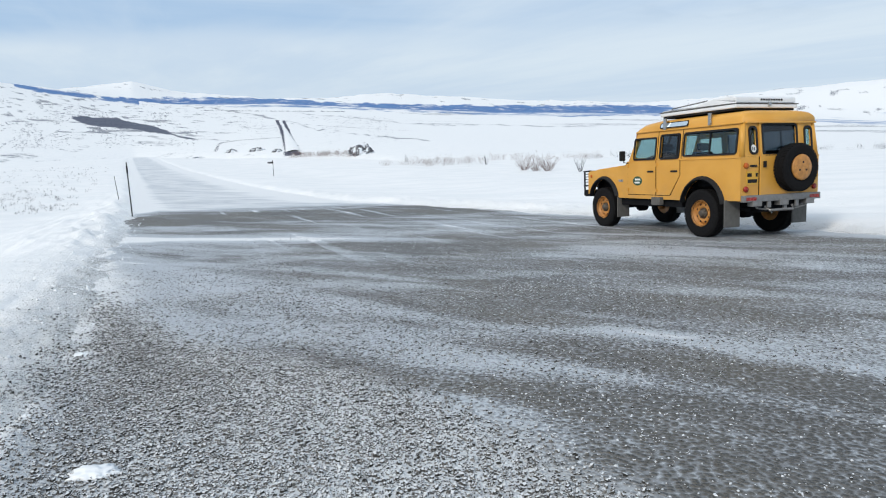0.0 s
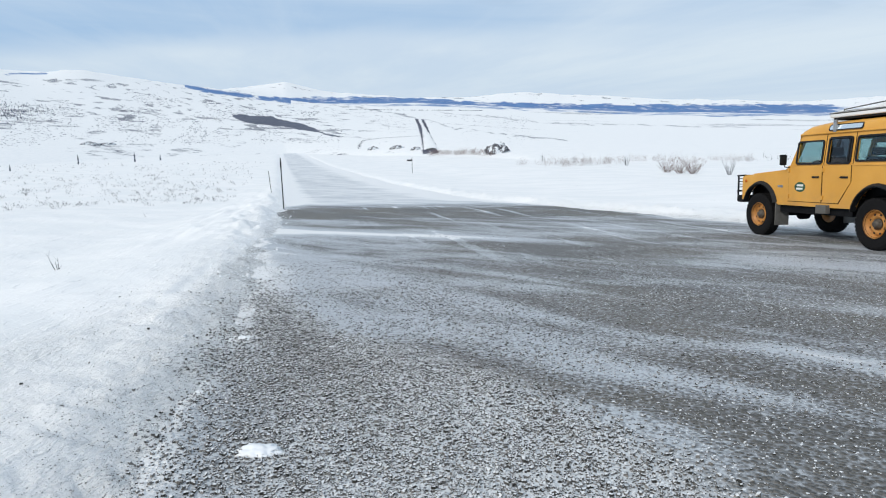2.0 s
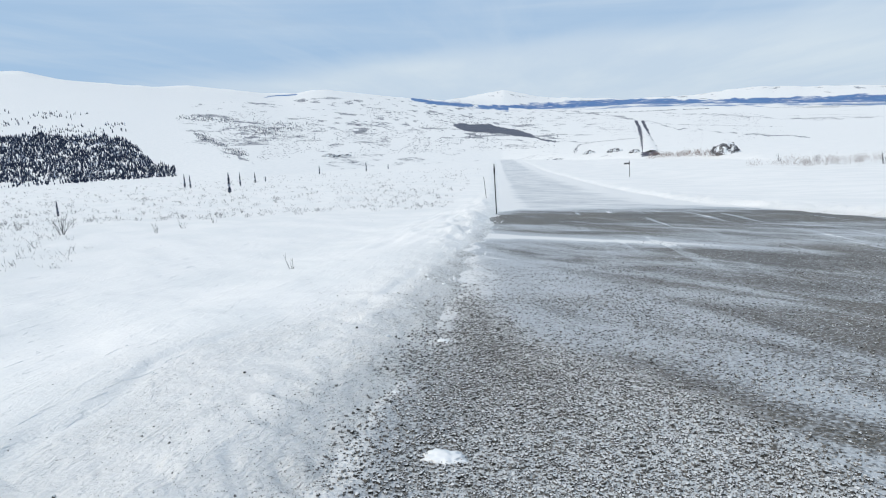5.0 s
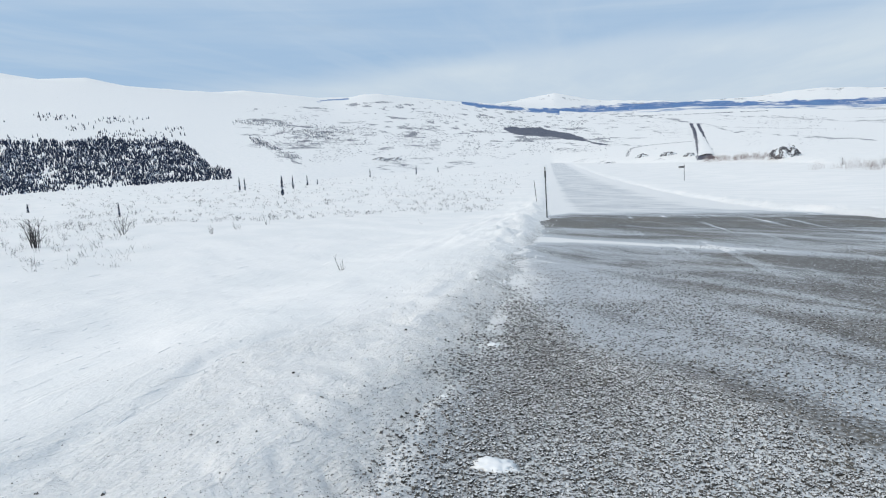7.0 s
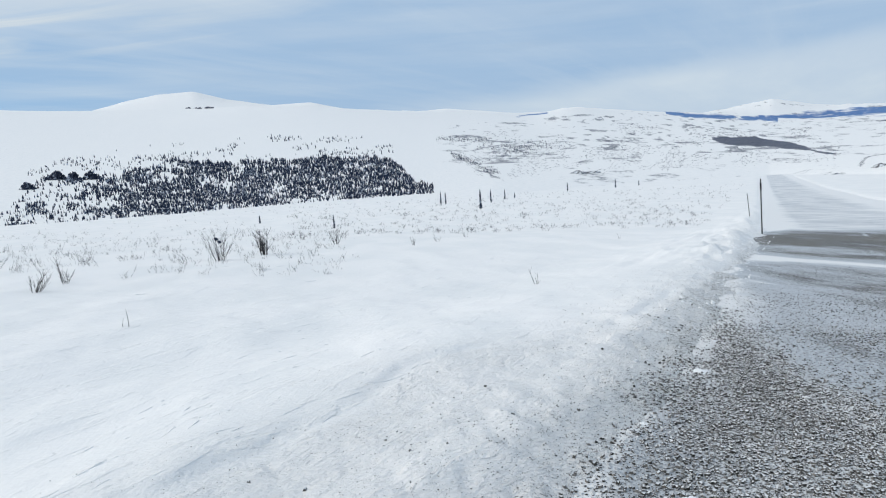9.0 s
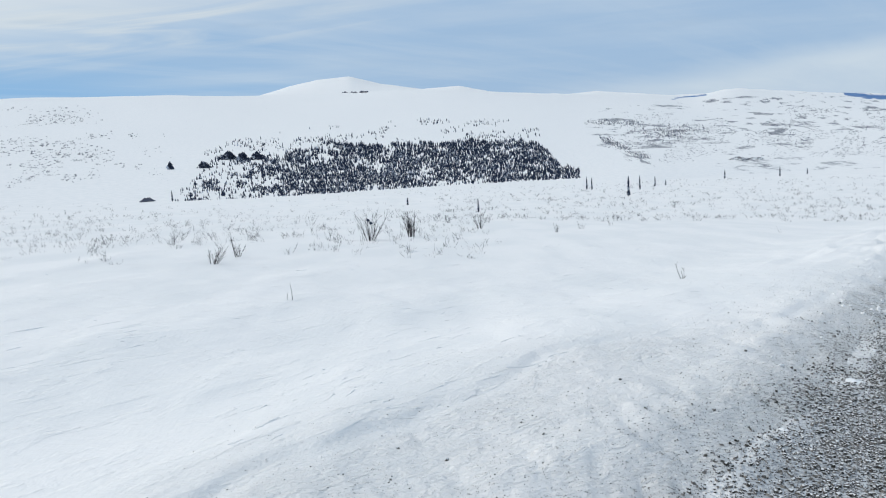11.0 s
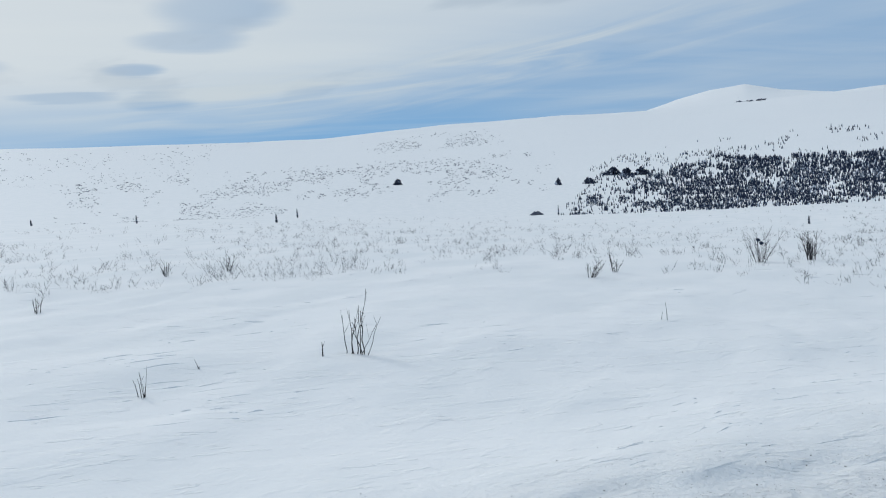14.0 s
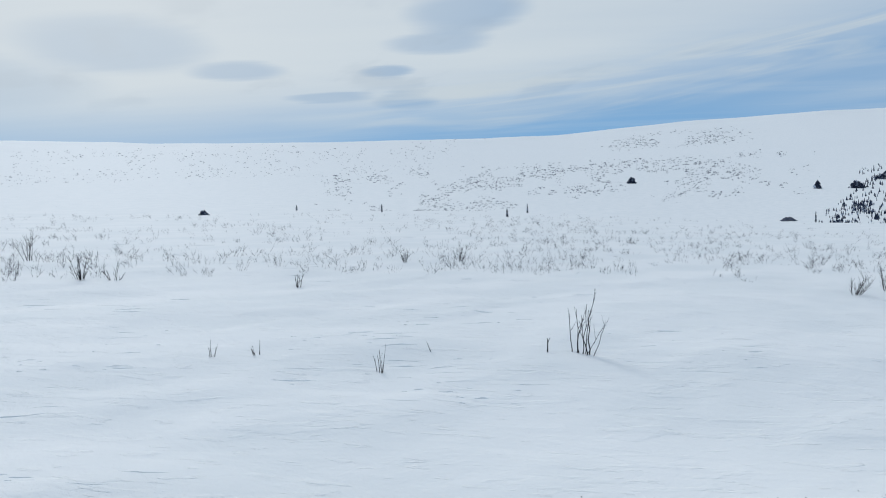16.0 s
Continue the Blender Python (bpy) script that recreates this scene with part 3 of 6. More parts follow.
def relief(x, y, d, r):
    """Wind-carved snow close by, and the dip of the snow sheet under the road."""
    wa = radians(WIND)
    p, q = x * math.cos(wa) + y * math.sin(wa), -x * math.sin(wa) + y * math.cos(wa)
    fade = np.clip(1 - r / 90, 0, 1) * smooth01((d + 0.2) / 1.5)
    carve = fbm(p / 3.2, q / 0.9, 4, 11)
    carve = np.where(carve > 0, carve, carve * 0.5)
    heaps = np.abs(fbm(x / 0.5, y / 0.35, 3, 23)) * np.exp(-((d - 0.6) / 0.5) ** 2)
    s, l = along(x, y)
    bank = smooth01((s - 11) / 6) * smooth01((60 - s) / 15)
    heaps = heaps * (0.06 + 0.20 * bank)
    # ridges of ploughed and scoured snow along the bank
    ridges = (1 - np.abs(fbm(s / 4.5, l / 0.5, 3, 27)) * 2.2) * np.exp(-((d - 1.4) / 1.1) ** 2) * 0.085 * bank
    drifts = fbm(p / 9.0, q / 3.0, 3, 31) * 0.10
    ragged = d + fbm(x / 0.7, y / 0.7, 4, 41) * 0.30 + fbm(x / 2.4, y / 2.4, 2, 43) * 0.25
    edge = np.clip(ragged * 0.22, -0.30, 0.10) - 0.0
    lip = 0.038 * smooth01(fbm(x / 1.1, y / 1.1, 2, 57) * 1.4 + 0.45) * smooth01((d - verge_width(s, x, y)) / 0.14) * smooth01((13 - s) / 6) * (l < 0)
    crumble = 0.022 * np.abs(fbm(x / 0.16, y / 0.16, 3, 53)) * smooth01((d + 0.1) / 0.2) * smooth01((verge_width(s, x, y) - d) / 0.3) * (r < 12)
    return fade * (carve * 0.05 + drifts) + lip + crumble + (heaps + ridges) * np.clip(1 - r / 120, 0, 1) + np.where(r < 220, edge, 0)


def ground_z(x, y):
    x, y = np.asarray(x, float), np.asarray(y, float)
    z, d, el, az, r = height(x, y)
    return z + relief(x, y, d, r)


def at(az, r, lift=0.0):
    a = radians(az)
    x, y = -r * math.sin(a), r * math.cos(a)
    return x, y, float(ground_z(x, y)) + lift


RANGE = np.exp(np.linspace(math.log(1.5), math.log(4200), 900))


def where_seen(az, el, first=2.5, eye=(0.0, 0.0, EYE)):
    """The place on the ground in a direction from a standpoint."""
    a = radians(az)
    x, y = eye[0] - RANGE * math.sin(a), eye[1] + RANGE * math.cos(a)
    z = ground_z(x, y)
    e = np.degrees(np.arctan2(z - eye[2], RANGE))
    for i in range(len(RANGE)):
        if RANGE[i] >= first and e[i] >= el:
            return float(x[i]), float(y[i]), float(z[i])
    return at(az, 1200.0)


def stroke(az, el, points, wide):
    """How near a bearing and elevation lie to a line drawn over the hills, 0 to 1."""
    near = np.full(az.shape, 9.0)
    el = el + 0.16 * fbm(az * 1.3, el * 1.2, 3, 37)
    az = az + 0.5 * fbm(az * 1.1, el * 1.5, 2, 39)
    for (a0, e0), (a1, e1) in zip(points, points[1:]):
        t = np.clip((az - a0) / (a1 - a0), 0, 1)
        off = (el - e0 - (e1 - e0) * t) ** 2 + ((az - a0 - (a1 - a0) * t) * 0.25) ** 2
        near = np.minimum(near, off)
    return np.exp(-near / wide ** 2) * (0.72 + 0.28 * smooth01(fbm(az * 1.8, el * 5.0, 3, 47) + 0.5))


# bare lines and patches of heath: their strength, their half width in degrees, and where they run
HEATH_LINES = (
    (0.62, 0.09, ((20.3, 0.40), (17.2, 0.10), (14.3, -0.35), (12.9, -0.74))),
    (0.60, 0.09, ((12.7, -0.80), (10.2, -1.38), (6.4, -1.86), (1.1, -2.35))),
    (0.56, 0.10, ((12.0, -0.20), (8.5, -0.41), (1.1, -1.06), (-12.0, -1.15))),
    (0.66, 0.16, ((47.8, -0.64), (46.4, -1.70), (44.0, -2.74))),
    (0.50, 0.45, ((45.8, -0.75), (43.2, -0.97), (41.5, -0.70))),
    (0.62, 0.13, ((48.3, 1.28), (46.0, 0.95), (44.0, 0.42))),
    (0.50, 0.25, ((49.0, 0.75), (47.6, 0.20))),
    (0.60, 0.12, ((37.4, 0.25), (35.2, 0.05), (33.0, -0.53))),
    (0.52, 0.20, ((36.6, -0.83), (35.0, -1.20), (33.1, -2.05))),
    (0.50, 0.40, ((33.0, -1.90), (31.0, -2.20), (28.0, -2.80))),
    (0.56, 0.18, ((40.3, 2.00), (37.0, 2.05))),
    (0.56, 0.13, ((20.7, -1.75), (19.0, -2.18), (17.0, -2.35))),
    (0.52, 0.15, ((98.6, 0.60), (95.9, 0.45))),
    (0.50, 0.12, ((-28.0, -2.10), (-32.5, -2.25), (-36.0, -2.30))),
)


def make_ground():
    az = np.concatenate((np.arange(-180, -40, 4.0), np.arange(-40, 52, 0.2), np.arange(52, 150, 0.3), np.arange(150, 180, 4.0)))
    rr = np.exp(np.concatenate((np.linspace(math.log(0.5), math.log(2.2), 24), np.linspace(math.log(2.25), math.log(30), 230), np.linspace(math.log(30.6), math.log(4950), 200))))
    A, R = np.meshgrid(np.radians(az), rr, indexing="ij")
    x, y = -R * np.sin(A), R * np.cos(A)
    z, d, el, azd, r = height(x, y)
    z = z + relief(x, y, d, r)
    n, m = A.shape
    verts = np.stack((x, y, z), -1).reshape(-1, 3)
    i, j = np.meshgrid(np.arange(n), np.arange(m - 1), indexing="ij")
    i2 = (i + 1) % n
    quads = np.stack((i * m + j, i * m + j + 1, i2 * m + j + 1, i2 * m + j), -1).reshape(-1, 4)
    ob = raw("ground", verts.tolist() + [(0, 0, float(ground_z(0.0, 0.01)))], quads.tolist() + [(k * m, ((k + 1) % n) * m, n * m) for k in range(n)], SNOW)
    ob.data.update()
    s, l = along(x, y)
    wide = verge_width(s, x, y)
    grit = (0.24 + 0.30 * np.clip(1 - d / 0.6, 0, 1)) * smooth01((wide - d) / 0.22 + 0.3) * np.clip(1.3 - r / 34, 0, 1)
    grit = np.maximum(grit, 0.16 * np.exp(-((d - wide) / 0.7) ** 2) * (r < 40))
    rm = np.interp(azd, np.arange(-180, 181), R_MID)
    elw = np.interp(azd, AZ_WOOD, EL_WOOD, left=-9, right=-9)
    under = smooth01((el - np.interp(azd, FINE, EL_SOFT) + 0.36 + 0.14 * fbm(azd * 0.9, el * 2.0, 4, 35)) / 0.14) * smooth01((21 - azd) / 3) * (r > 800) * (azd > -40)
    hazy_woods = np.maximum(0.72 * under * (r <= rm), smooth01((elw - el + 0.17 * fbm(azd * 1.1, azd * 0 + 0.3, 5, 29)) / 0.20) * (r > rm) * smooth01((27 - azd) / 2) * (0.45 + 0.55 * smooth01((azd + 24) / 10)))
    # heath showing on the hillsides: broad drifts of it, and one dark bare shoulder
    p, q = x * 0.857 + y * 0.515, -x * 0.515 + y * 0.857
    heath = (0.44 + 0.14 * smooth01((el + 2.6) / 1.4)) * smooth01((fbm(p / 14, q / 45, 4, 55) + 0.25) / 0.7) * smooth01((azd - 2) / 18) * smooth01((54 - azd) / 8) * ((r > 260) & (el < 2.1))
    heath = np.maximum(heath, 0.30 * smooth01((fbm(x / 60, y / 60, 4, 65)) / 0.4) * smooth01((r - 130) / 130) * ((azd > 80) & (el < 3.2) & (el > -1.2)))
    heath = np.maximum(heath, 0.48 * smooth01((fbm(azd * 0.10 + 7, el * 5.0, 4, 57) + 0.05) / 0.4) * smooth01((12 - azd) / 8) * ((azd > -40) & (r > 420)))
    # dark streaks on the far mountains, also dimming their snow in place of haze
    heath = np.where((r > rm) & (azd < 32), 0.58 * smooth01(fbm(x / 60, y / 60, 5, 85) / 0.5), heath)
    for strength, wide, points in HEATH_LINES:
        heath = np.maximum(heath, strength * stroke(azd, el, points, wide) * (r > 240) * (r <= rm * 1.02))
    top = np.interp(azd, (19.5, 20.7, 22.5, 25.2, 27.9), (-2.1, -1.85, -1.05, -0.5, -0.30))
    bot = np.interp(azd, (19.5, 20.7, 22.5, 24.4, 26.6, 28.2), (-2.15, -1.98, -1.55, -1.30, -1.05, -0.34))
    shore = 0.12 * fbm(azd * 1.4, el * 2.5, 3, 45)
    top, bot = top + shore, bot - shore
    heath = np.where((azd > 19.5) & (azd < 28) & (el < top) & (el > bot) & (r > 260), 0.74, heath)
    # dark right-hand flanks of the far white hills, in the same haze-blue colour
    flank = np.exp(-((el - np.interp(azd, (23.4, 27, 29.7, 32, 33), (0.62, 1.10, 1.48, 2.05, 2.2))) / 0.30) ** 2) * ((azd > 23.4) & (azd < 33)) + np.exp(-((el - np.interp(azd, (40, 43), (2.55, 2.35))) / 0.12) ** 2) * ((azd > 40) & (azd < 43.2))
    hazy_woods = np.maximum(hazy_woods, np.where(r > 1200, flank, 0) * 0.92 * smooth01((fbm(azd * 1.3, el * 3, 3, 33) + 0.55) / 0.4))
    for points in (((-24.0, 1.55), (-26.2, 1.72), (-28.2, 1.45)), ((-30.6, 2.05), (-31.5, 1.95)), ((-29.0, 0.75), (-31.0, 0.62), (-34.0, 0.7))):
        hazy_woods = np.maximum(hazy_woods, 0.62 * stroke(azd, el, points, 0.16) * (r > 1200))
    for name, values in (("grit", grit), ("hazy_woods", np.minimum(hazy_woods, 0.88)), ("heath", heath)):
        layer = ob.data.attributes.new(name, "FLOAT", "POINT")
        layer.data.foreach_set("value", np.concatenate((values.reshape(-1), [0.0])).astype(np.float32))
    return tagged(ob, "wind-packed snow over open tundra, hills and a distant plain", "snow", kind="structure")


def gravel_patch(s, l):
    """1 on the loose gravel by the verge, less on the packed road."""
    edge = np.interp(s, (-4, 1.9, 3.2, 4.1, 5.6, 7.5, 30), (1.6, 1.35, 1.15, 0.75, -0.4, -0.9, -1.3))
    edge = edge + 0.22 + 0.16 * fbm(s / 0.8, l / 0.8, 3, 61)
    return smooth01((edge - l) / 0.5 + 0.5) * smooth01((9.5 - s) / 3)


def road_z(x, y):
    s, l = along(x, y)
    return fall(s) + fbm(x / 1.3, y / 1.3, 4, 71) * 0.018 + fbm(x / 0.12, y / 0.12, 2, 73) * 0.006


def make_road_sheet():
    s = np.concatenate((np.arange(-8, 14, 0.06), np.arange(14, 40, 0.14), np.arange(40, 216, 0.8)))
    u = np.linspace(0, 1, 170)
    a, b = road_edges(s)
    a, b = a - 1.2, b + 1.2
    S, U = np.meshgrid(s, u, indexing="ij")
    L = a[:, None] + (b - a)[:, None] * U
    x, y = L * CH - S * SH, S * CH + L * SH
    z = road_z(x, y)
    n, m = S.shape
    i, j = np.meshgrid(np.arange(n - 1), np.arange(m - 1), indexing="ij")
    quads = np.stack((i * m + j, (i + 1) * m + j, (i + 1) * m + j + 1, i * m + j + 1), -1).reshape(-1, 4)
    ob = raw("road", np.stack((x, y, z), -1).reshape(-1, 3).tolist(), quads.tolist(), ROAD)
    # where drifted snow lies on the gravel
    left, right = road_edges(S)
    drift = 0.38 + 0.42 * np.clip(1 - (L - left) / 1.0, 0, 1) + 0.45 * smooth01((left + 0.22 - L + 0.25 * fbm(x / 0.5, y / 0.5, 3, 62)) / 0.45) + 0.55 * np.clip(1 - (right - L) / 0.8, 0, 1)
    tongue = S + 0.78 * (L + 0.85)
    drift += 0.75 * np.exp(-((tongue - 15.8) / 0.8) ** 2) * smooth01((5.0 - L) / 2)
    drift += 0.60 * smooth01((S + 0.2 * L - 27) / 2.5)
    drift += 0.40 * smooth01((S - 28) / 4) * (np.clip(1 - (right - L) / (0.35 * (right - left)), 0, 1) ** 1.5 + np.clip(1 - (L - left) / (0.18 * (right - left)), 0, 1))
    drift -= 0.92 * np.exp(-((S + 0.2 * L - 22.6) / 2.8) ** 4)
    drift += 0.36 * smooth01((S - 4.4) / 1.2) * smooth01((13 - S) / 4) * smooth01((1.9 - L) / 2.0)
    drift -= 0.20 * smooth01((S - 3.5) / 3) * smooth01((15 - S) / 3) * smooth01((L - 1.6) / 1.5) * (1 - 0.7 * smooth01((L - 4.5) / 2))
    drift -= 0.34 * np.exp(-((S - 2.0) / 2.0) ** 2) * smooth01((L - 1.2) / 1.5)
    # two veils of snow across the near road, and bare gravel beside them
    q = -x * math.sin(radians(WIND)) + y * math.cos(radians(WIND))
    wave = 0.18 * fbm(x / 1.6, y / 1.6, 2, 83)
    drift += 0.42 * np.exp(-((q + wave - 4.9) / 0.20) ** 2) * smooth01((x + 2.2) / 1.5) + 0.42 * np.exp(-((q + wave - 3.98) / 0.16) ** 2) * smooth01((x + 0.9) / 1.2)
    drift -= 0.22 * np.exp(-((q - 4.42) / 0.22) ** 2) * smooth01((x - 0.2) / 1.0)
    drift -= 0.60 * smooth01((3.75 - q) / 0.3) * smooth01((L - 1.5) / 0.7)
    dust = smooth01((L - left - 0.35) / 1.3)
    tracks = smooth01((S - 7) / 6) * smooth01((27 - S) / 2) * smooth01((L - 0.5) / 1.5) * (0.55 + 0.45 * smooth01((S - 17) / 3))
    for name, values in (("drift", np.clip(drift, 0, 1.4)), ("dust", dust), ("tracks", tracks), ("loose", gravel_patch(S, L) * (0.12 + 0.88 * smooth01((L - left + 0.1 + 0.3 * fbm(x / 0.4, y / 0.4, 3, 63)) / 0.7)))):
        layer = ob.data.attributes.new(name, "FLOAT", "POINT")
        layer.data.foreach_set("value", values.reshape(-1).astype(np.float32))
    return tagged(ob, "grey gravel road streaked with blown snow", "road", kind="structure")


ground = make_ground()
road = make_road_sheet()

def car_matrix():
    x, y = 5.084, 11.627
    h = radians(111.4)
    f = Vector((math.cos(h), math.sin(h), 0))
    l = Vector((-math.sin(h), math.cos(h), 0))
    base = Vector((x, y, 0))

    def z(p):
        s, _ = along(p.x, p.y)
        return float(fall(s))
    front, rear = base + f * 2.794, base
    fwd = (Vector((front.x, front.y, z(front))) - Vector((rear.x, rear.y, z(rear)))).normalized()
    lp, rp = base + l * 0.75, base - l * 0.75
    side = (Vector((lp.x, lp.y, z(lp))) - Vector((rp.x, rp.y, z(rp)))).normalized()
    upv = fwd.cross(side).normalized()
    side = upv.cross(fwd).normalized()
    m = Matrix((fwd, side, upv)).transposed().to_4x4()
    m.translation = (x, y, z(rear))
    return m


# ---- shapes ----
def box(bm, lo, hi, bevel=0.0, m=None):
    made = bmesh.ops.create_cube(bm, size=1)["verts"]
    for v in made:
        v.co = Vector([lo[i] + (v.co[i] + 0.5) * (hi[i] - lo[i]) for i in range(3)])
    if bevel:
        edges = {e for v in made for e in v.link_edges}
        res = bmesh.ops.bevel(bm, geom=list(edges), offset=bevel, segments=2, affect="EDGES", profile=0.6)
        made = list({v for f in res["faces"] for v in f.verts} | {v for v in made if v.is_valid})
    if m:
        bmesh.ops.transform(bm, matrix=m, verts=made)
    return made


def prism(bm, outline, y0, y1, shear=None):
    """An outline in x and z, drawn out from y0 to y1. shear: a function of (x, y, z) for the final place."""
    a = [bm.verts.new((x, y0, z)) for x, z in outline]
    b = [bm.verts.new((x, y1, z)) for x, z in outline]
    faces = [bm.faces.new(a), bm.faces.new(b[::-1])]
    n = len(outline)
    for i in range(n):
        bm.faces.new((a[i], b[i], b[(i + 1) % n], a[(i + 1) % n]))
    for f in faces:
        f.normal_update()
    bmesh.ops.triangulate(bm, faces=faces)
    if shear:
        for v in a + b:
            v.co = shear(*v.co)
    return a + b


def tube(bm, points, radius, sides=8, taper=None):
    rings = []
    pts = [Vector(p) for p in points]
    for i, p in enumerate(pts):
        d = (pts[min(i + 1, len(pts) - 1)] - pts[max(i - 1, 0)]).normalized()
        a = d.orthogonal().normalized()
        b = d.cross(a)
        r = radius if taper is None else radius * (1 + (taper - 1) * i / (len(pts) - 1))
        rings.append([bm.verts.new(p + (a * math.cos(2 * math.pi * k / sides) + b * math.sin(2 * math.pi * k / sides)) * r) for k in range(sides)])
    for u, v in zip(rings, rings[1:]):
        for k in range(sides):
            bm.faces.new((u[k], u[(k + 1) % sides], v[(k + 1) % sides], v[k]))
    bm.faces.new(rings[0][::-1])
    bm.faces.new(rings[-1])


def lathe(bm, profile, steps=40, centre=(0, 0, 0), caps=True):
    """A profile of (radius, y), turned about the y axis."""
    c = Vector(centre)
    rings = [[bm.verts.new(c + Vector((r * math.cos(2 * math.pi * k / steps), y, r * math.sin(2 * math.pi * k / steps)))) for k in range(steps)] for r, y in profile]
    for u, v in zip(rings, rings[1:]):
        for k in range(steps):
            bm.faces.new((u[k], v[k], v[(k + 1) % steps], u[(k + 1) % steps]))
    if caps:
        bm.faces.new(rings[0])
        bm.faces.new(rings[-1][::-1])


def rounded(u0, v0, u1, v1, r, n=4):
    pts = []
    for cu, cv, a0 in ((u1 - r, v1 - r, 0), (u0 + r, v1 - r, 90), (u0 + r, v0 + r, 180), (u1 - r, v0 + r, 270)):
        for k in range(n + 1):
            a = radians(a0 + 90 * k / n)
            pts.append((cu + r * math.cos(a), cv + r * math.sin(a)))
    return pts


def ring(bm, outer, inner, place, depth):
    """A flat band between two outlines of equally many points, of some depth. place maps (u, v, w) to space."""
    n = len(outer)
    o0, i0 = [bm.verts.new(place(u, v, 0)) for u, v in outer], [bm.verts.new(place(u, v, 0)) for u, v in inner]
    o1, i1 = [bm.verts.new(place(u, v, depth)) for u, v in outer], [bm.verts.new(place(u, v, depth)) for u, v in inner]
    for k in range(n):
        j = (k + 1) % n
        bm.faces.new((o1[k], o1[j], i1[j], i1[k]))
        bm.faces.new((o0[k], o0[j], o1[j], o1[k]))
        bm.faces.new((i0[k], i1[k], i1[j], i0[j]))
        bm.faces.new((o0[k], i0[k], i0[j], o0[j]))


def slab(bm, outline, place, depth):
    a, b = [bm.verts.new(place(u, v, 0)) for u, v in outline], [bm.verts.new(place(u, v, depth)) for u, v in outline]
    n = len(outline)
    bm.faces.new(a[::-1])
    bm.faces.new(b)
    for k in range(n):
        bm.faces.new((a[k], a[(k + 1) % n], b[(k + 1) % n], b[k]))


def wall(bm, u0, u1, v0, v1, holes, place, depth):
    """A panel with rectangular holes, as a grid of butted cells."""
    us = sorted({u0, u1, *[h[0] for h in holes], *[h[2] for h in holes]})
    vs = sorted({v0, v1, *[h[1] for h in holes], *[h[3] for h in holes]})
    cell = lambda i, j: 0 <= i < len(us) - 1 and 0 <= j < len(vs) - 1 and not any(h[0] <= us[i] < h[2] and h[1] <= vs[j] < h[3] for h in holes)
    pts = {}

    def vert(i, j, w):
        if (i, j, w) not in pts:
            pts[i, j, w] = bm.verts.new(place(us[i], vs[j], w))
        return pts[i, j, w]
    for i in range(len(us) - 1):
        for j in range(len(vs) - 1):
            if not cell(i, j):
                continue
            for w in (0, depth):
                bm.faces.new([vert(a, b, w) for a, b in ((i, j), (i + 1, j), (i + 1, j + 1), (i, j + 1))])
            for di, dj, e in ((-1, 0, ((i, j), (i, j + 1))), (1, 0, ((i + 1, j), (i + 1, j + 1))), (0, -1, ((i, j), (i + 1, j))), (0, 1, ((i, j + 1), (i + 1, j + 1)))):
                if not cell(i + di, j + dj):
                    bm.faces.new([vert(*e[0], 0), vert(*e[1], 0), vert(*e[1], depth), vert(*e[0], depth)])


# ---- the vehicle: x forward, y to its left, z up, from the ground under the rear axle ----
AXLE_F, TYRE_R, WAIST, GUTTER = 2.794, 0.398, 1.30, 1.83
HALF, TOP_HALF = 0.815, 0.757


def arch(cx, cz, r, a0, a1, n=10):
    return [(cx + r * math.cos(radians(a0 + (a1 - a0) * k / n)), cz + r * math.sin(radians(a0 + (a1 - a0) * k / n))) for k in range(n + 1)]


def side_place(sign):
    """(x, z, out) on a side of the cabin, which leans inwards above the waist."""
    def place(u, v, w):
        t = max(0.0, (v - WAIST) / (GUTTER - WAIST))
        return (u, sign * (HALF - 0.012 + (TOP_HALF - HALF) * t + w), v)
    return place


def rear_place(u, v, w):
    t = max(0.0, (v - WAIST) / (GUTTER - WAIST))
    return (-0.83 + 0.05 * t - w, u, v)


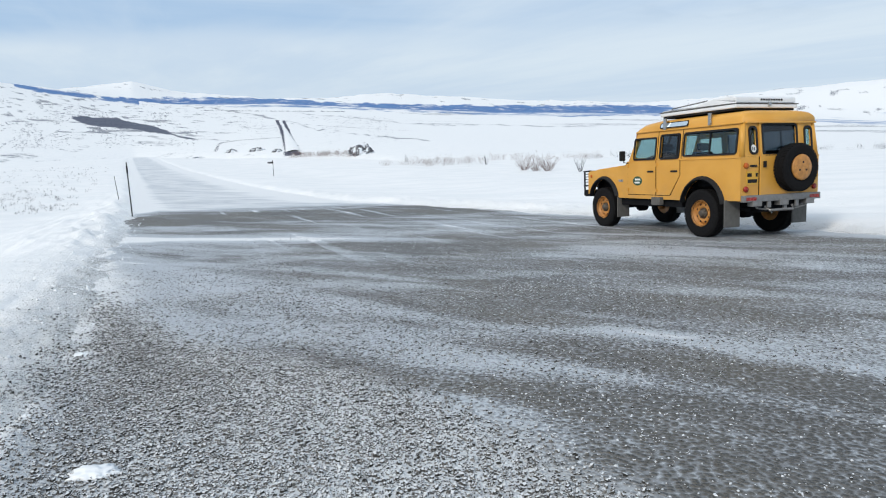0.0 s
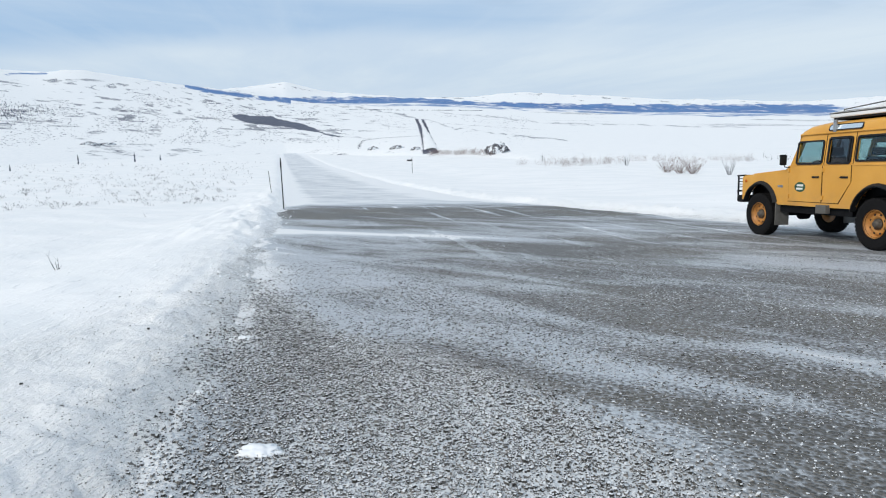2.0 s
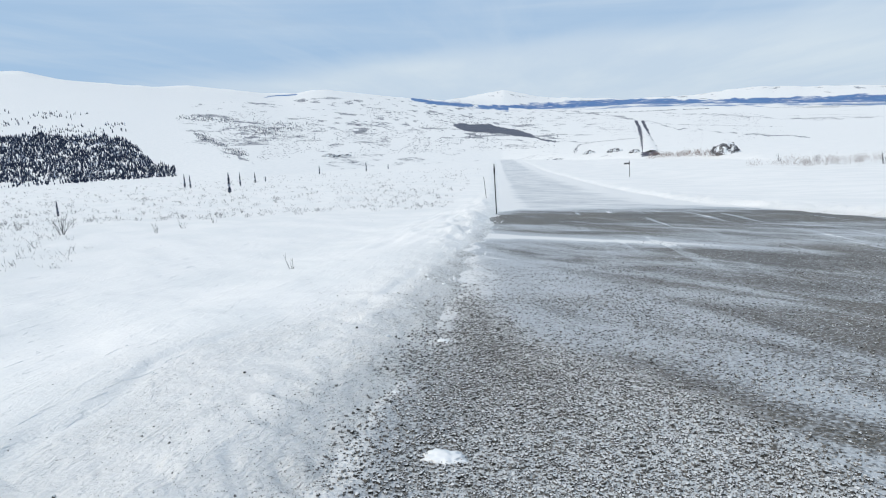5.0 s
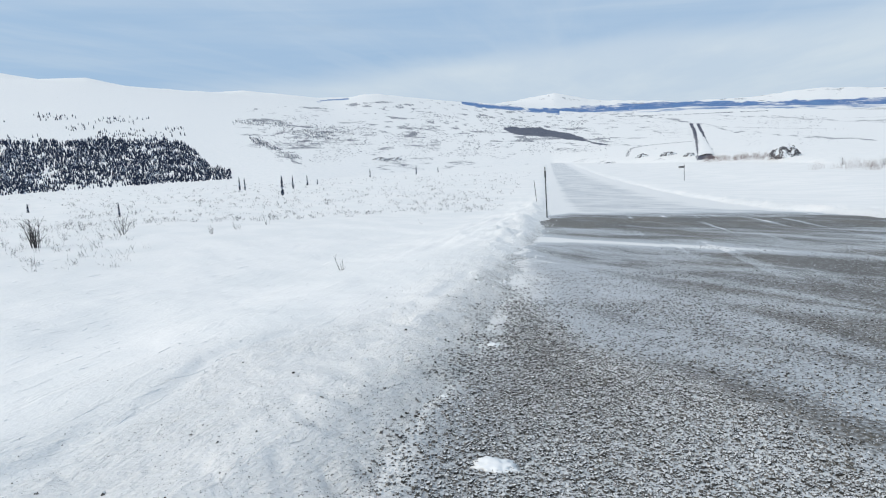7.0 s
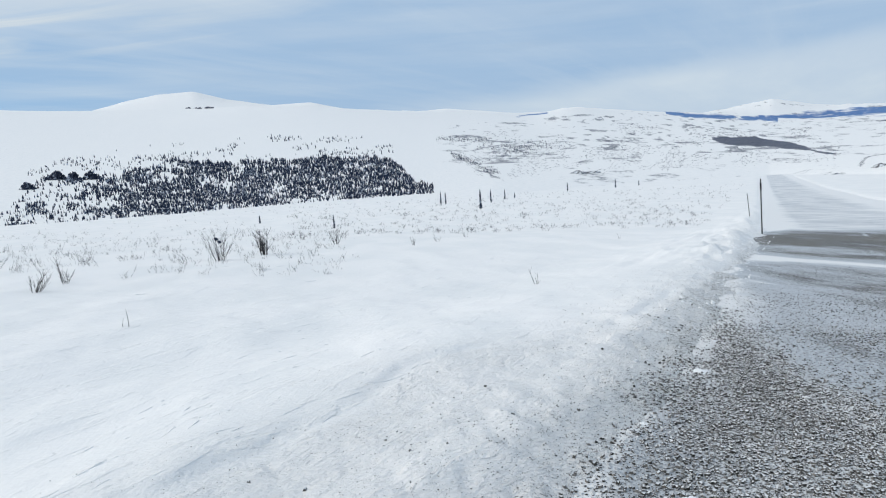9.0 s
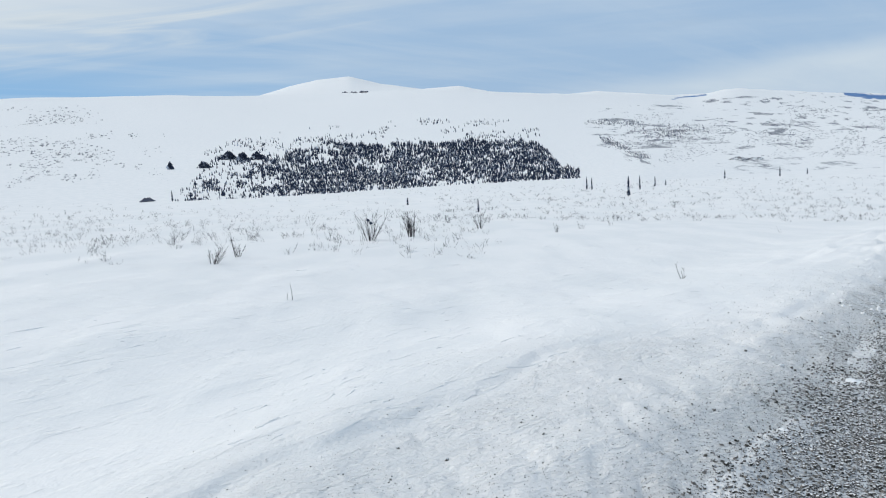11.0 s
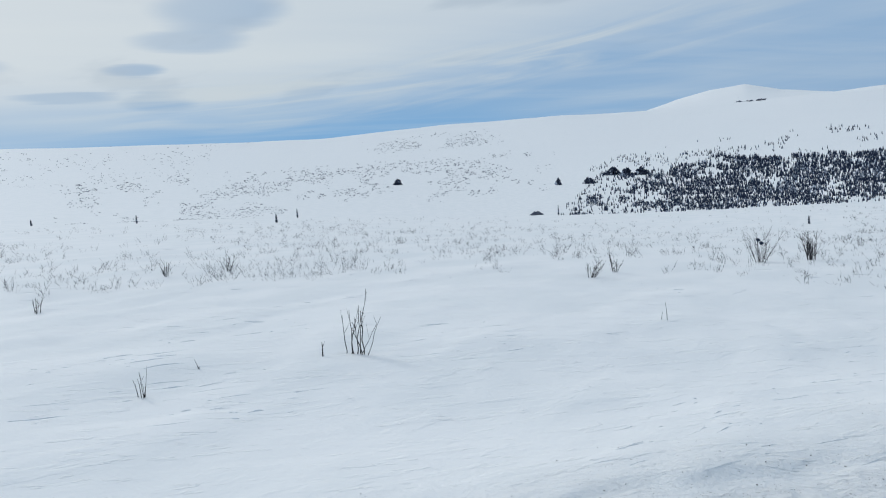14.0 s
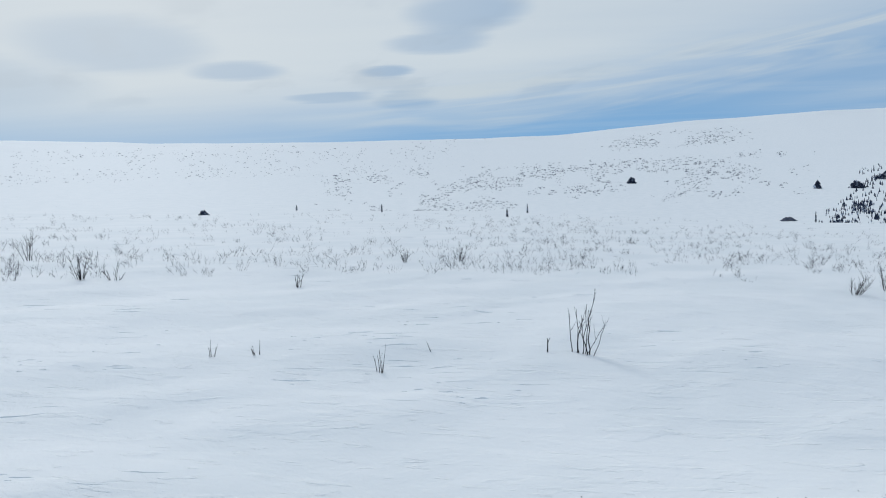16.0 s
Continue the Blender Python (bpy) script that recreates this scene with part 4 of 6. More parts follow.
def make_wheel(parent, spare=False):
    wheel = new("wheel" if not spare else "spare_wheel")
    wheel.parent = parent
    bm = bmesh.new()
    lathe(bm, [(0.20, -0.080), (0.225, -0.100), (0.30, -0.108), (0.358, -0.106), (0.382, -0.092), (TYRE_R - 0.009, -0.06), (TYRE_R - 0.009, 0.06), (0.382, 0.092), (0.358, 0.106), (0.30, 0.108), (0.225, 0.100), (0.20, 0.080)], 48, caps=False)
    for k in range(44):
        for side in (-1, 1):
            a = 2 * math.pi * (k + (0.5 if side > 0 else 0)) / 44
            box(bm, (-0.019, 0.010 if side > 0 else -0.094, TYRE_R - 0.03), (0.019, 0.094 if side > 0 else -0.010, TYRE_R), 0, Matrix.Rotation(a, 4, "Y") @ Matrix.Rotation(0.25 * side, 4, "Z"))
    part("tyre", bm, RUBBER, wheel, "black off-road tyre with chunky dusty lugs")
    bm = bmesh.new()
    if spare:
        lathe(bm, [(0.02, 0.140), (0.12, 0.138), (0.20, 0.130), (0.215, 0.115), (0.20, 0.085), (0.02, 0.085)], 40)
        part("wheel_cover", bm, RIM, wheel, "yellow round cover on the spare wheel", True)
        for k in range(3):
            a = radians(90 + 120 * k)
            bm = bmesh.new()
            lathe(bm, [(0.016, 0.136), (0.016, 0.146)], 10, (0.085 * math.cos(a), 0, 0.085 * math.sin(a)))
            part("slot", bm, BLACK, wheel)
    else:
        lathe(bm, [(0.218, 0.108), (0.224, 0.096), (0.206, 0.090), (0.196, 0.010), (0.180, 0.002), (0.166, 0.030), (0.120, 0.052), (0.10, 0.030), (0.09, 0.028), (0.09, -0.08), (0.20, -0.08)], 40, caps=False)
        part("rim", bm, RIM, wheel, "dusty yellow pressed-steel rim", True)
        bm = bmesh.new()
        lathe(bm, [(0.086, 0.025), (0.084, 0.045), (0.060, 0.056), (0.052, 0.092), (0.035, 0.100), (0.004, 0.102)], 24)
        part("hub_cap", bm, HUB, wheel, "dirty metal hub", True)
        for k in range(5):
            a = 2 * math.pi * k / 5
            bm = bmesh.new()
            lathe(bm, [(0.013, 0.040), (0.013, 0.070), (0.008, 0.074)], 6, (0.072 * math.cos(a), 0, 0.070 * math.sin(a)))
            part("wheel_nut", bm, HUB, wheel)
        for k in range(8):
            a = 2 * math.pi * (k + 0.5) / 8
            bm = bmesh.new()
            lathe(bm, [(0.019, 0.030), (0.019, 0.045)], 10, (0.143 * math.cos(a), 0, 0.146 * math.sin(a)))
            part("rim_hole", bm, BLACK, wheel)
    return wheel


def make_window(parent, name, place, u0, v0, u1, v1, r=0.045, bars=(), mat=None):
    bm = bmesh.new()
    ring(bm, rounded(u0 - 0.022, v0 - 0.022, u1 + 0.022, v1 + 0.022, r + 0.02), rounded(u0 + 0.008, v0 + 0.008, u1 - 0.008, v1 - 0.008, r), lambda u, v, w: place(u, v, w + 0.002), 0.016)
    win = part(name, bm, BLACK, parent, "window in a black rubber seal")
    cuts = [u0, *bars, u1]
    for a, b in zip(cuts, cuts[1:]):
        bm = bmesh.new()
        slab(bm, [(a + 0.004, v0), (b - 0.004, v0), (b - 0.004, v1), (a + 0.004, v1)], lambda u, v, w: place(u, v, w - 0.022), 0.006)
        pane = part("pane", bm, mat or GLASS, win, "dark glass pane" if mat else "grey-green tinted glass pane")
        pane.visible_shadow = False
    for a in bars:
        bm = bmesh.new()
        slab(bm, [(a - 0.012, v0), (a + 0.012, v0), (a + 0.012, v1), (a - 0.012, v1)], lambda u, v, w: place(u, v, w - 0.02), 0.026)
        part("glazing_bar", bm, BLACK, win)
    return win


def make_vehicle():
    car = new("off_road_vehicle")
    tagged(car, "boxy yellow off-road estate car parked on the snowy road shoulder", "car")
    # lower body in side outline, with the wheel arches cut out
    lower = [(-0.83, 0.62), (-0.83, WAIST), (2.02, WAIST), (2.05, 1.27), (2.10, 1.225), (3.30, 1.125), (3.37, 1.09), (3.37, 0.66), (AXLE_F + 0.50, 0.66)]
    lower += arch(AXLE_F, 0.52, 0.455, 18, 162)
    lower += [(AXLE_F - 0.47, 0.60), (0.50, 0.60)] + arch(0.0, 0.49, 0.475, 13, 167) + [(-0.50, 0.62)]
    for s in (-1, 1):
        bm = bmesh.new()
        prism(bm, lower, s * (HALF - 0.05), s * HALF)
        part("body_side", bm, PAINT, car, "yellow painted body side with dusty lower edge")
    bm = bmesh.new()
    box(bm, (-0.79, -HALF + 0.05, 0.62), (0.0 - 0.52, HALF - 0.05, 0.80))
    box(bm, (-0.52, -0.52, 0.70), (0.56, 0.52, 1.02))
    box(bm, (0.56, -HALF + 0.05, 0.62), (2.25, HALF - 0.05, 0.72))
    box(bm, (2.25, -0.48, 0.60), (3.36, 0.48, 1.10))
    part("floor_pan", bm, TRIM, car)
    for name, lo, hi in (("rear_inner_arch", (-0.52, 0.52, 0.98), (0.56, HALF - 0.05, 1.02)), ("rear_inner_arch", (-0.52, -HALF + 0.05, 0.98), (0.56, -0.52, 1.02))):
        bm = bmesh.new()
        box(bm, lo, hi)
        part(name, bm, TRIM, car)
    bm = bmesh.new()
    box(bm, (2.06, -0.60, 1.06), (3.35, 0.60, 1.16), 0.02)
    for v in bm.verts:
        v.co.z += 0.10 * (1 - (v.co.x - 2.06) / 1.29) * (1 if v.co.z > 1.11 else 0)
    part("bonnet", bm, PAINT, car)
    for s in (-1, 1):
        bm = bmesh.new()
        box(bm, (2.08, s * 0.60 if s > 0 else -HALF + 0.04, 1.04), (3.33, HALF - 0.04 if s > 0 else -0.60, 1.108), 0.012)
        for v in bm.verts:
            v.co.z += 0.09 * (1 - (v.co.x - 2.08) / 1.25)
        part("wing_top", bm, PAINT, car)
    bm = bmesh.new()
    box(bm, (3.31, -0.60, 0.70), (3.365, 0.60, 1.13), 0.01)
    part("front_grille", bm, BLACK, car)
    bm = bmesh.new()
    box(bm, (3.40, -0.80, 0.60), (3.52, 0.80, 0.74), 0.01)
    part("front_bumper", bm, BLACK, car, "black steel front bumper")
    guard = part("bull_bar", bmesh.new(), BLACK, car, "black tubular bull bar")
    for s in (-1, 1):
        bm = bmesh.new()
        tube(bm, [(3.54, 0.62 * s, 0.60), (3.57, 0.62 * s, 1.14)], 0.022)
        part("upright", bm, BLACK, guard)
        bm = bmesh.new()
        tube(bm, [(3.57, 0.62 * s, 1.13), (3.56, 0.80 * s, 1.12), (3.48, 0.83 * s, 1.11)], 0.016)
        tube(bm, [(3.56, 0.62 * s, 0.82), (3.56, 0.80 * s, 0.82), (3.48, 0.83 * s, 0.83)], 0.016)
        tube(bm, [(3.48, 0.83 * s, 0.62), (3.48, 0.83 * s, 1.11)], 0.018)
        for k in range(4):
            tube(bm, [(3.545, 0.62 * s, 0.90 + 0.055 * k), (3.47, 0.83 * s, 0.90 + 0.055 * k)], 0.008, 6)
        part("lamp_guard", bm, BLACK, guard)
    bm = bmesh.new()
    for z in (0.80, 1.12):
        tube(bm, [(3.56, -0.62, z), (3.56, 0.62, z)], 0.018)
    part("cross_tube", bm, BLACK, guard)
    # cabin walls with their window openings
    side_windows = [(1.225, 1.335, 1.83, 1.70), (0.60, 1.335, 1.085, 1.735), (-0.71, 1.365, 0.475, 1.735)]
    for s in (1, -1):
        bm = bmesh.new()
        wall(bm, -0.78, 1.905, WAIST + 0.002, GUTTER, side_windows, side_place(s), -0.035)
        for v in bm.verts:
            if v.co.x > 1.9:
                v.co.x = 2.0 - (v.co.z - WAIST) / (GUTTER - WAIST) * 0.24
        part("cabin_side", bm, PAINT, car)
        if s > 0:
            names = ("front_door_window", "rear_door_window", "side_window")
        for (u0, v0, u1, v1), name, bars in zip(side_windows, names, ((), (0.655,), (-0.12,))):
            make_window(car, name, side_place(s), u0, v0, u1, v1, 0.035, bars, DARK_GLASS if name == "rear_door_window" else None)
    rear_windows = [(0.490, 1.36, 0.620, 1.755), (-0.655, 1.36, -0.525, 1.755), (-0.345, 1.335, 0.365, 1.795)]
    bm = bmesh.new()
    wall(bm, -0.725, 0.725, WAIST + 0.002, GUTTER, rear_windows, rear_place, -0.035)
    part("cabin_rear", bm, PAINT, car)
    for (u0, v0, u1, v1), name in zip(rear_windows, ("rear_quarter_window", "rear_quarter_window", "tailgate_window")):
        make_window(car, name, rear_place, u0, v0, u1, v1, 0.05, (), DARK_GLASS if name == "tailgate_window" else None)
    for s in (-1, 1):
        bm = bmesh.new()
        tube(bm, [(-0.80, s * (HALF - 0.045), WAIST), (-0.755, s * (TOP_HALF - 0.045), GUTTER)], 0.045, 10)
        part("corner_pillar", bm, PAINT, car, smooth=True)
    # windscreen frame
    def front_place(u, v, w):
        t = (v - WAIST) / (GUTTER - WAIST)
        return (2.0 - 0.24 * t + w, u * (1 - 0.08 * t), v)
    bm = bmesh.new()
    wall(bm, -HALF + 0.04, HALF - 0.04, WAIST, GUTTER, [(-0.70, 1.36, -0.03, 1.76), (0.03, 1.36, 0.70, 1.76)], front_place, -0.03)
    part("windscreen_frame", bm, PAINT, car)
    for u0, u1 in ((-0.70, -0.03), (0.03, 0.70)):
        bm = bmesh.new()
        slab(bm, [(u0, 1.36), (u1, 1.36), (u1, 1.76), (u0, 1.76)], lambda u, v, w: front_place(u, v, w - 0.02), 0.006)
        pane = part("windscreen", bm, GLASS, car)
        pane.visible_shadow = False
    # rear tub panel
    bm = bmesh.new()
    box(bm, (-0.83, -HALF + 0.05, 0.64), (-0.79, HALF - 0.05, WAIST), 0.0)
    part("rear_panel", bm, PAINT, car)
    bm = bmesh.new()
    box(bm, (-0.855, -0.40, 0.70), (-0.832, 0.44, WAIST + 0.01), 0.008)
    gate = part("tailgate", bm, PAINT, car, "yellow rear door carrying the spare wheel")
    bm = bmesh.new()
    box(bm, (-0.836, -0.412, 0.69), (-0.831, 0.452, WAIST + 0.004))
    part("shut_line", bm, TRIM, car)
    # raised frame of the rear door round its glass
    bm = bmesh.new()
    ring(bm, rounded(-0.415, WAIST + 0.012, 0.435, GUTTER + 0.030, 0.03), rounded(-0.372, WAIST + 0.032, 0.392, GUTTER - 0.008, 0.03), lambda u, v, w: rear_place(u, v, w + 0.002), 0.016)
    part("door_frame", bm, PAINT, gate)
    # roof, drawn in sections along the car
    bm = bmesh.new()
    sections = []
    for x, k in ((-0.80, 0.72), (-0.76, 0.90), (-0.66, 1.0), (0.4, 1.0), (1.30, 0.97), (1.62, 0.80), (1.76, 0.45), (1.80, 0.16)):
        rise, pts = 0.190 * k, []
        for j in range(15):
            a = math.pi * j / 14
            c = math.copysign(abs(math.cos(a)) ** 0.32, math.cos(a))
            pts.append(bm.verts.new((x, TOP_HALF * c * (1.0 if k > 0.9 else 0.985), GUTTER + 0.006 + rise * math.sin(a) ** 0.55)))
        sections.append(pts)
    for p, q in zip(sections, sections[1:]):
        for j in range(14):
            bm.faces.new((p[j], p[j + 1], q[j + 1], q[j]))
    bm.faces.new(sections[0])
    bm.faces.new(sections[-1][::-1])
    roof = part("roof", bm, PAINT, car, "yellow roof with rounded edges", True)
    for s in (-1, 1):
        bm = bmesh.new()
        box(bm, (-0.80, s * TOP_HALF - 0.022, GUTTER - 0.012), (1.80, s * TOP_HALF + 0.022, GUTTER + 0.010), 0.004)
        part("rain_gutter", bm, PAINT, roof)
        bm = bmesh.new()
        place = lambda u, v, w: (u, s * (TOP_HALF + 0.006 - 0.40 * (v - GUTTER - 0.03) + w), v)
        slab(bm, rounded(0.40, GUTTER + 0.028, 1.14, GUTTER + 0.132, 0.040), place, 0.012)
        lite = part("alpine_window", bm, BLACK, roof, "long narrow roof window in black rubber")
        bm = bmesh.new()
        slab(bm, rounded(0.425, GUTTER + 0.046, 1.115, GUTTER + 0.116, 0.028), lambda u, v, w: place(u, v, w + 0.0125), 0.003)
        part("pane", bm, SKYGLASS, lite, "pale sky-reflecting glass")
    bm = bmesh.new()
    box(bm, (-0.83, -0.70, GUTTER - 0.012), (-0.79, 0.70, GUTTER + 0.012), 0.004)
    part("rear_gutter", bm, PAINT, roof)
    # doors, drawn a little proud of the body
    for s in (1, -1):
        pl = lambda u, v, w, s=s: (u, s * (HALF + w), v)
        for name, pts in (("front_door", [(1.185, 0.68), (2.00, 0.68), (2.00, 1.20), (1.965, WAIST - 0.01), (1.185, WAIST - 0.01)]), ("rear_door", [(0.80, 0.68), (1.155, 0.68), (1.155, WAIST - 0.01), (0.545, WAIST - 0.01), (0.545, 1.02)])):
            bm = bmesh.new()
            cu, cv = sum(p[0] for p in pts) / len(pts), sum(p[1] for p in pts) / len(pts)
            slab(bm, [(u + math.copysign(0.011, u - cu), v + math.copysign(0.011, v - cv) * (v < WAIST - 0.02)) for u, v in pts], pl, 0.003)
            part("shut_line", bm, TRIM, car)
            bm = bmesh.new()
            slab(bm, pts, lambda u, v, w: pl(u, v, w + 0.003), 0.007)
            door = part(name, bm, PAINT, car, "yellow side door with black recessed handle")
            u = min(p[0] for p in pts)
            bm = bmesh.new()
            slab(bm, rounded(u + 0.05, 1.085, u + 0.22, 1.118, 0.012), lambda a, b, w: pl(a, b, w + 0.008), 0.014)
            part("handle", bm, BLACK, door)
            for z in (0.76, 1.22):
                bm = bmesh.new()
                x = max(p[0] for p in pts) - 0.01
                box(bm, (x - 0.02, s * HALF - 0.03, z - 0.035), (x + 0.03, s * HALF + 0.032, z + 0.035), 0.008)
                part("hinge", bm, PAINT, door)
        for x in (1.17, 0.53):
            bm = bmesh.new()
            pp = side_place(s)
            slab(bm, [(x - 0.006, WAIST + 0.01), (x + 0.006, WAIST + 0.01), (x + 0.006, GUTTER - 0.02), (x - 0.006, GUTTER - 0.02)], lambda a, b, w: pp(a, b, w + 0.001), 0.003)
            part("door_gap", bm, TRIM, car)
        bm = bmesh.new()
        box(bm, (-0.83, s * (HALF + 0.004) - 0.008, WAIST - 0.016), (0.52, s * (HALF + 0.004) + 0.008, WAIST + 0.008), 0.003)
        part("waist_rail", bm, PAINT, car)
        # wheel-arch flares
        for cx, cz, r, a0, a1 in ((0.0, 0.49, 0.475, 9, 171), (AXLE_F, 0.52, 0.455, 14, 166)):
            inner, outer = arch(cx, cz, r - 0.004, a0, a1, 14), arch(cx, cz, r + 0.052, a0, a1, 14)
            bm = bmesh.new()
            for w0, w1, pts0, pts1 in ((0.004, 0.062, outer, inner),):
                va = [bm.verts.new((x, s * (HALF + 0.003), z)) for x, z in outer]
                vb = [bm.verts.new((cx + (x - cx) * 0.93, s * (HALF + 0.060), cz + (z - cz) * 0.93)) for x, z in outer]
                vc = [bm.verts.new((x, s * (HALF + 0.060), z)) for x, z in inner]
                vd = [bm.verts.new((x, s * (HALF - 0.04), z)) for x, z in inner]
                for A, B in ((va, vb), (vb, vc), (vc, vd)):
                    for k in range(14):
                        bm.faces.new((A[k], A[k + 1], B[k + 1], B[k]))
            part("wheel_arch_flare", bm, BLACK, car, "black plastic wheel-arch flare")
        # underbody sill, step, flaps
        bm = bmesh.new()
        box(bm, (0.55, s * 0.70 - 0.05, 0.47), (2.30, s * 0.70 + 0.05, 0.60))
        part("sill", bm, TRIM, car)
        bm = bmesh.new()
        box(bm, (0.98, s * 0.84 - 0.04, 0.50), (1.22, s * 0.84 + 0.05, 0.64), 0.012)
        part("side_step", bm, FLAP, car, "folded grey side step")
        bm = bmesh.new()
        box(bm, (-0.565, s * 0.72 - 0.17, 0.19), (-0.545, s * 0.72 + 0.15, 0.63), 0.008)
        part("mud_flap", bm, FLAP, car, "dusty grey rubber mud flap")
        bm = bmesh.new()
        box(bm, (AXLE_F - 0.50, s * 0.72 - 0.15, 0.22), (AXLE_F - 0.48, s * 0.72 + 0.13, 0.62), 0.008)
        part("mud_flap", bm, FLAP, car, "dusty grey rubber mud flap")
        # mirror
        bm = bmesh.new()
        tube(bm, [(1.98, s * 0.80, 1.26), (2.02, s * 0.90, 1.28), (2.02, s * 0.92, 1.40)], 0.010, 6)
        mirror = part("wing_mirror", bm, BLACK, car, "black wing mirror on a stalk")
        bm = bmesh.new()
        box(bm, (2.00, s * 0.93 - 0.06, 1.31), (2.05, s * 0.93 + 0.06, 1.50), 0.02)
        part("mirror_housing", bm, BLACK, mirror)
        # lamps at the rear corner
        for z, m in ((1.165, AMBER), (0.80, RED)):
            bm = bmesh.new()
            lathe(bm, [(0.046, 0), (0.046, 0.02), (0.034, 0.034), (0.004, 0.038)], 18)
            bmesh.ops.transform(bm, matrix=pose(-0.832, s * 0.715, z, 0, 0, 90), verts=bm.verts)
            part("tail_lamp", bm, m, car, smooth=True)
        bm = bmesh.new()
        slab(bm, rounded(s * 0.56 - 0.07, 1.145, s * 0.56 + 0.07, 1.175, 0.014), lambda u, v, w: (-0.8305 - w, u, v), 0.012)
        part("vent", bm, BLACK, car)
        bm = bmesh.new()
        lathe(bm, [(0.030, 0), (0.030, 0.012), (0.004, 0.018)], 14)
        bmesh.ops.transform(bm, matrix=pose(3.25, s * HALF, 1.02) @ Matrix.Scale(s, 4, (0, 1, 0)), verts=bm.verts)
        part("side_repeater", bm, AMBER, car)
    # chassis and rear cross member
    for s in (-1, 1):
        bm = bmesh.new()
        box(bm, (-0.80, s * 0.42 - 0.04, 0.50), (3.50, s * 0.42 + 0.04, 0.62))
        part("chassis_rail", bm, TRIM, car)
    bm = bmesh.new()
    box(bm, (-0.90, -0.80, 0.60), (-0.80, 0.80, 0.705), 0.01)
    cross = part("rear_cross_member", bm, STEEL, car, "dusty galvanised rear step bumper")
    for y in (-0.55, 0.0, 0.55):
        bm = bmesh.new()
        box(bm, (-0.925, y - 0.09, 0.53), (-0.80, y + 0.09, 0.62), 0.01)
        part("tow_bracket", bm, STEEL, cross)
    for y, low in ((-0.30, 0.50), (0.28, 0.50), (-0.05, 0.44)):
        bm = bmesh.new()
        box(bm, (-0.895, y - 0.035, low), (-0.865, y + 0.035, 0.60), 0.006)
        part("drop_plate", bm, STEEL, cross)
    for s in (-1, 1):
        bm = bmesh.new()
        tube(bm, [(-0.88, s * 0.62, 0.60), (-0.86, s * 0.50, 0.50), (-0.86, s * 0.30, 0.47)], 0.014, 6)
        part("brace", bm, STEEL, cross)
    for y in (-0.66, 0.66):
        bm = bmesh.new()
        box(bm, (-0.906, y - 0.10, 0.625), (-0.899, y + 0.10, 0.675))
        part("reflector", bm, RED, cross, "red rear reflector")
    bm = bmesh.new()
    tube(bm, [(-0.84, -0.25, 0.52), (-0.90, -0.20, 0.46), (-0.90, 0.28, 0.46), (-0.84, 0.33, 0.52)], 0.022)
    part("tow_hoop", bm, STEEL, cross)
    for x in (0.0, AXLE_F):
        bm = bmesh.new()
        tube(bm, [(x, -0.66, 0.405), (x, 0.66, 0.405)], 0.05)
        lathe(bm, [(0.03, -0.14), (0.13, -0.07), (0.13, 0.07), (0.03, 0.14)], 16, (x, -0.12, 0.405))
        part("axle", bm, TRIM, car)
    bm = bmesh.new()
    tube(bm, [(2.3, 0.30, 0.52), (1.2, 0.34, 0.50), (0.5, 0.36, 0.52), (-0.3, 0.5, 0.5), (-0.72, 0.52, 0.47)], 0.032)
    part("exhaust_pipe", bm, TRIM, car)
    for x in (0.0, AXLE_F):
        for s in (-1, 1):
            bm = bmesh.new()
            coil = [(x + 0.06 * math.cos(a), s * 0.50 + 0.06 * math.sin(a), 0.45 + 0.022 * a / 2) for a in np.linspace(0, 8 * math.pi, 33)]
            tube(bm, coil, 0.011, 5)
            part("coil_spring", bm, STEEL, car)
            bm = bmesh.new()
            tube(bm, [(x + 0.02, s * 0.42, 0.36), (x + (0.85 if x < 1 else -0.80), s * 0.42, 0.50)], 0.024, 6)
            part("radius_arm", bm, TRIM, car)
    bm = bmesh.new()
    box(bm, (-0.75, -0.38, 0.42), (-0.48, 0.36, 0.60), 0.03)
    part("fuel_tank", bm, TRIM, car)
    # wheels
    for x, s in ((0.0, 1), (0.0, -1), (AXLE_F, 1), (AXLE_F, -1)):
        w = make_wheel(car)
        w.matrix_basis = pose(x, s * 0.745, TYRE_R) @ (Matrix.Identity(4) if s > 0 else Matrix.Rotation(math.pi, 4, "Z"))
    spare = make_wheel(car, True)
    spare.matrix_basis = pose(-0.955, -0.190, 1.115) @ Matrix.Rotation(math.pi / 2, 4, "Z") @ Matrix.Scale(0.95, 4)
    # tailgate handle, plate, badges
    bm = bmesh.new()
    slab(bm, rounded(0.345, 1.13, 0.385, 1.23, 0.010), lambda u, v, w: (-0.856 - w, u, v), 0.03)
    part("tailgate_latch", bm, BLACK, car)
    bm = bmesh.new()
    slab(bm, rounded(0.465, 0.87, 0.705, 1.08, 0.012), lambda u, v, w: (-0.8325 - w, u, v), 0.008)
    plate = part("number_plate", bm, PLATE, car, "square yellow plate with dark illegible bars")
    for u0, u1, v in ((0.60, 0.69, 1.02), (0.48, 0.52, 1.02), (0.49, 0.68, 0.925)):
        bm = bmesh.new()
        box(bm, (-0.8425, u0, v - 0.028), (-0.8405, u1, v + 0.028))
        part("bar", bm, BLACK, plate)
    bm = bmesh.new()
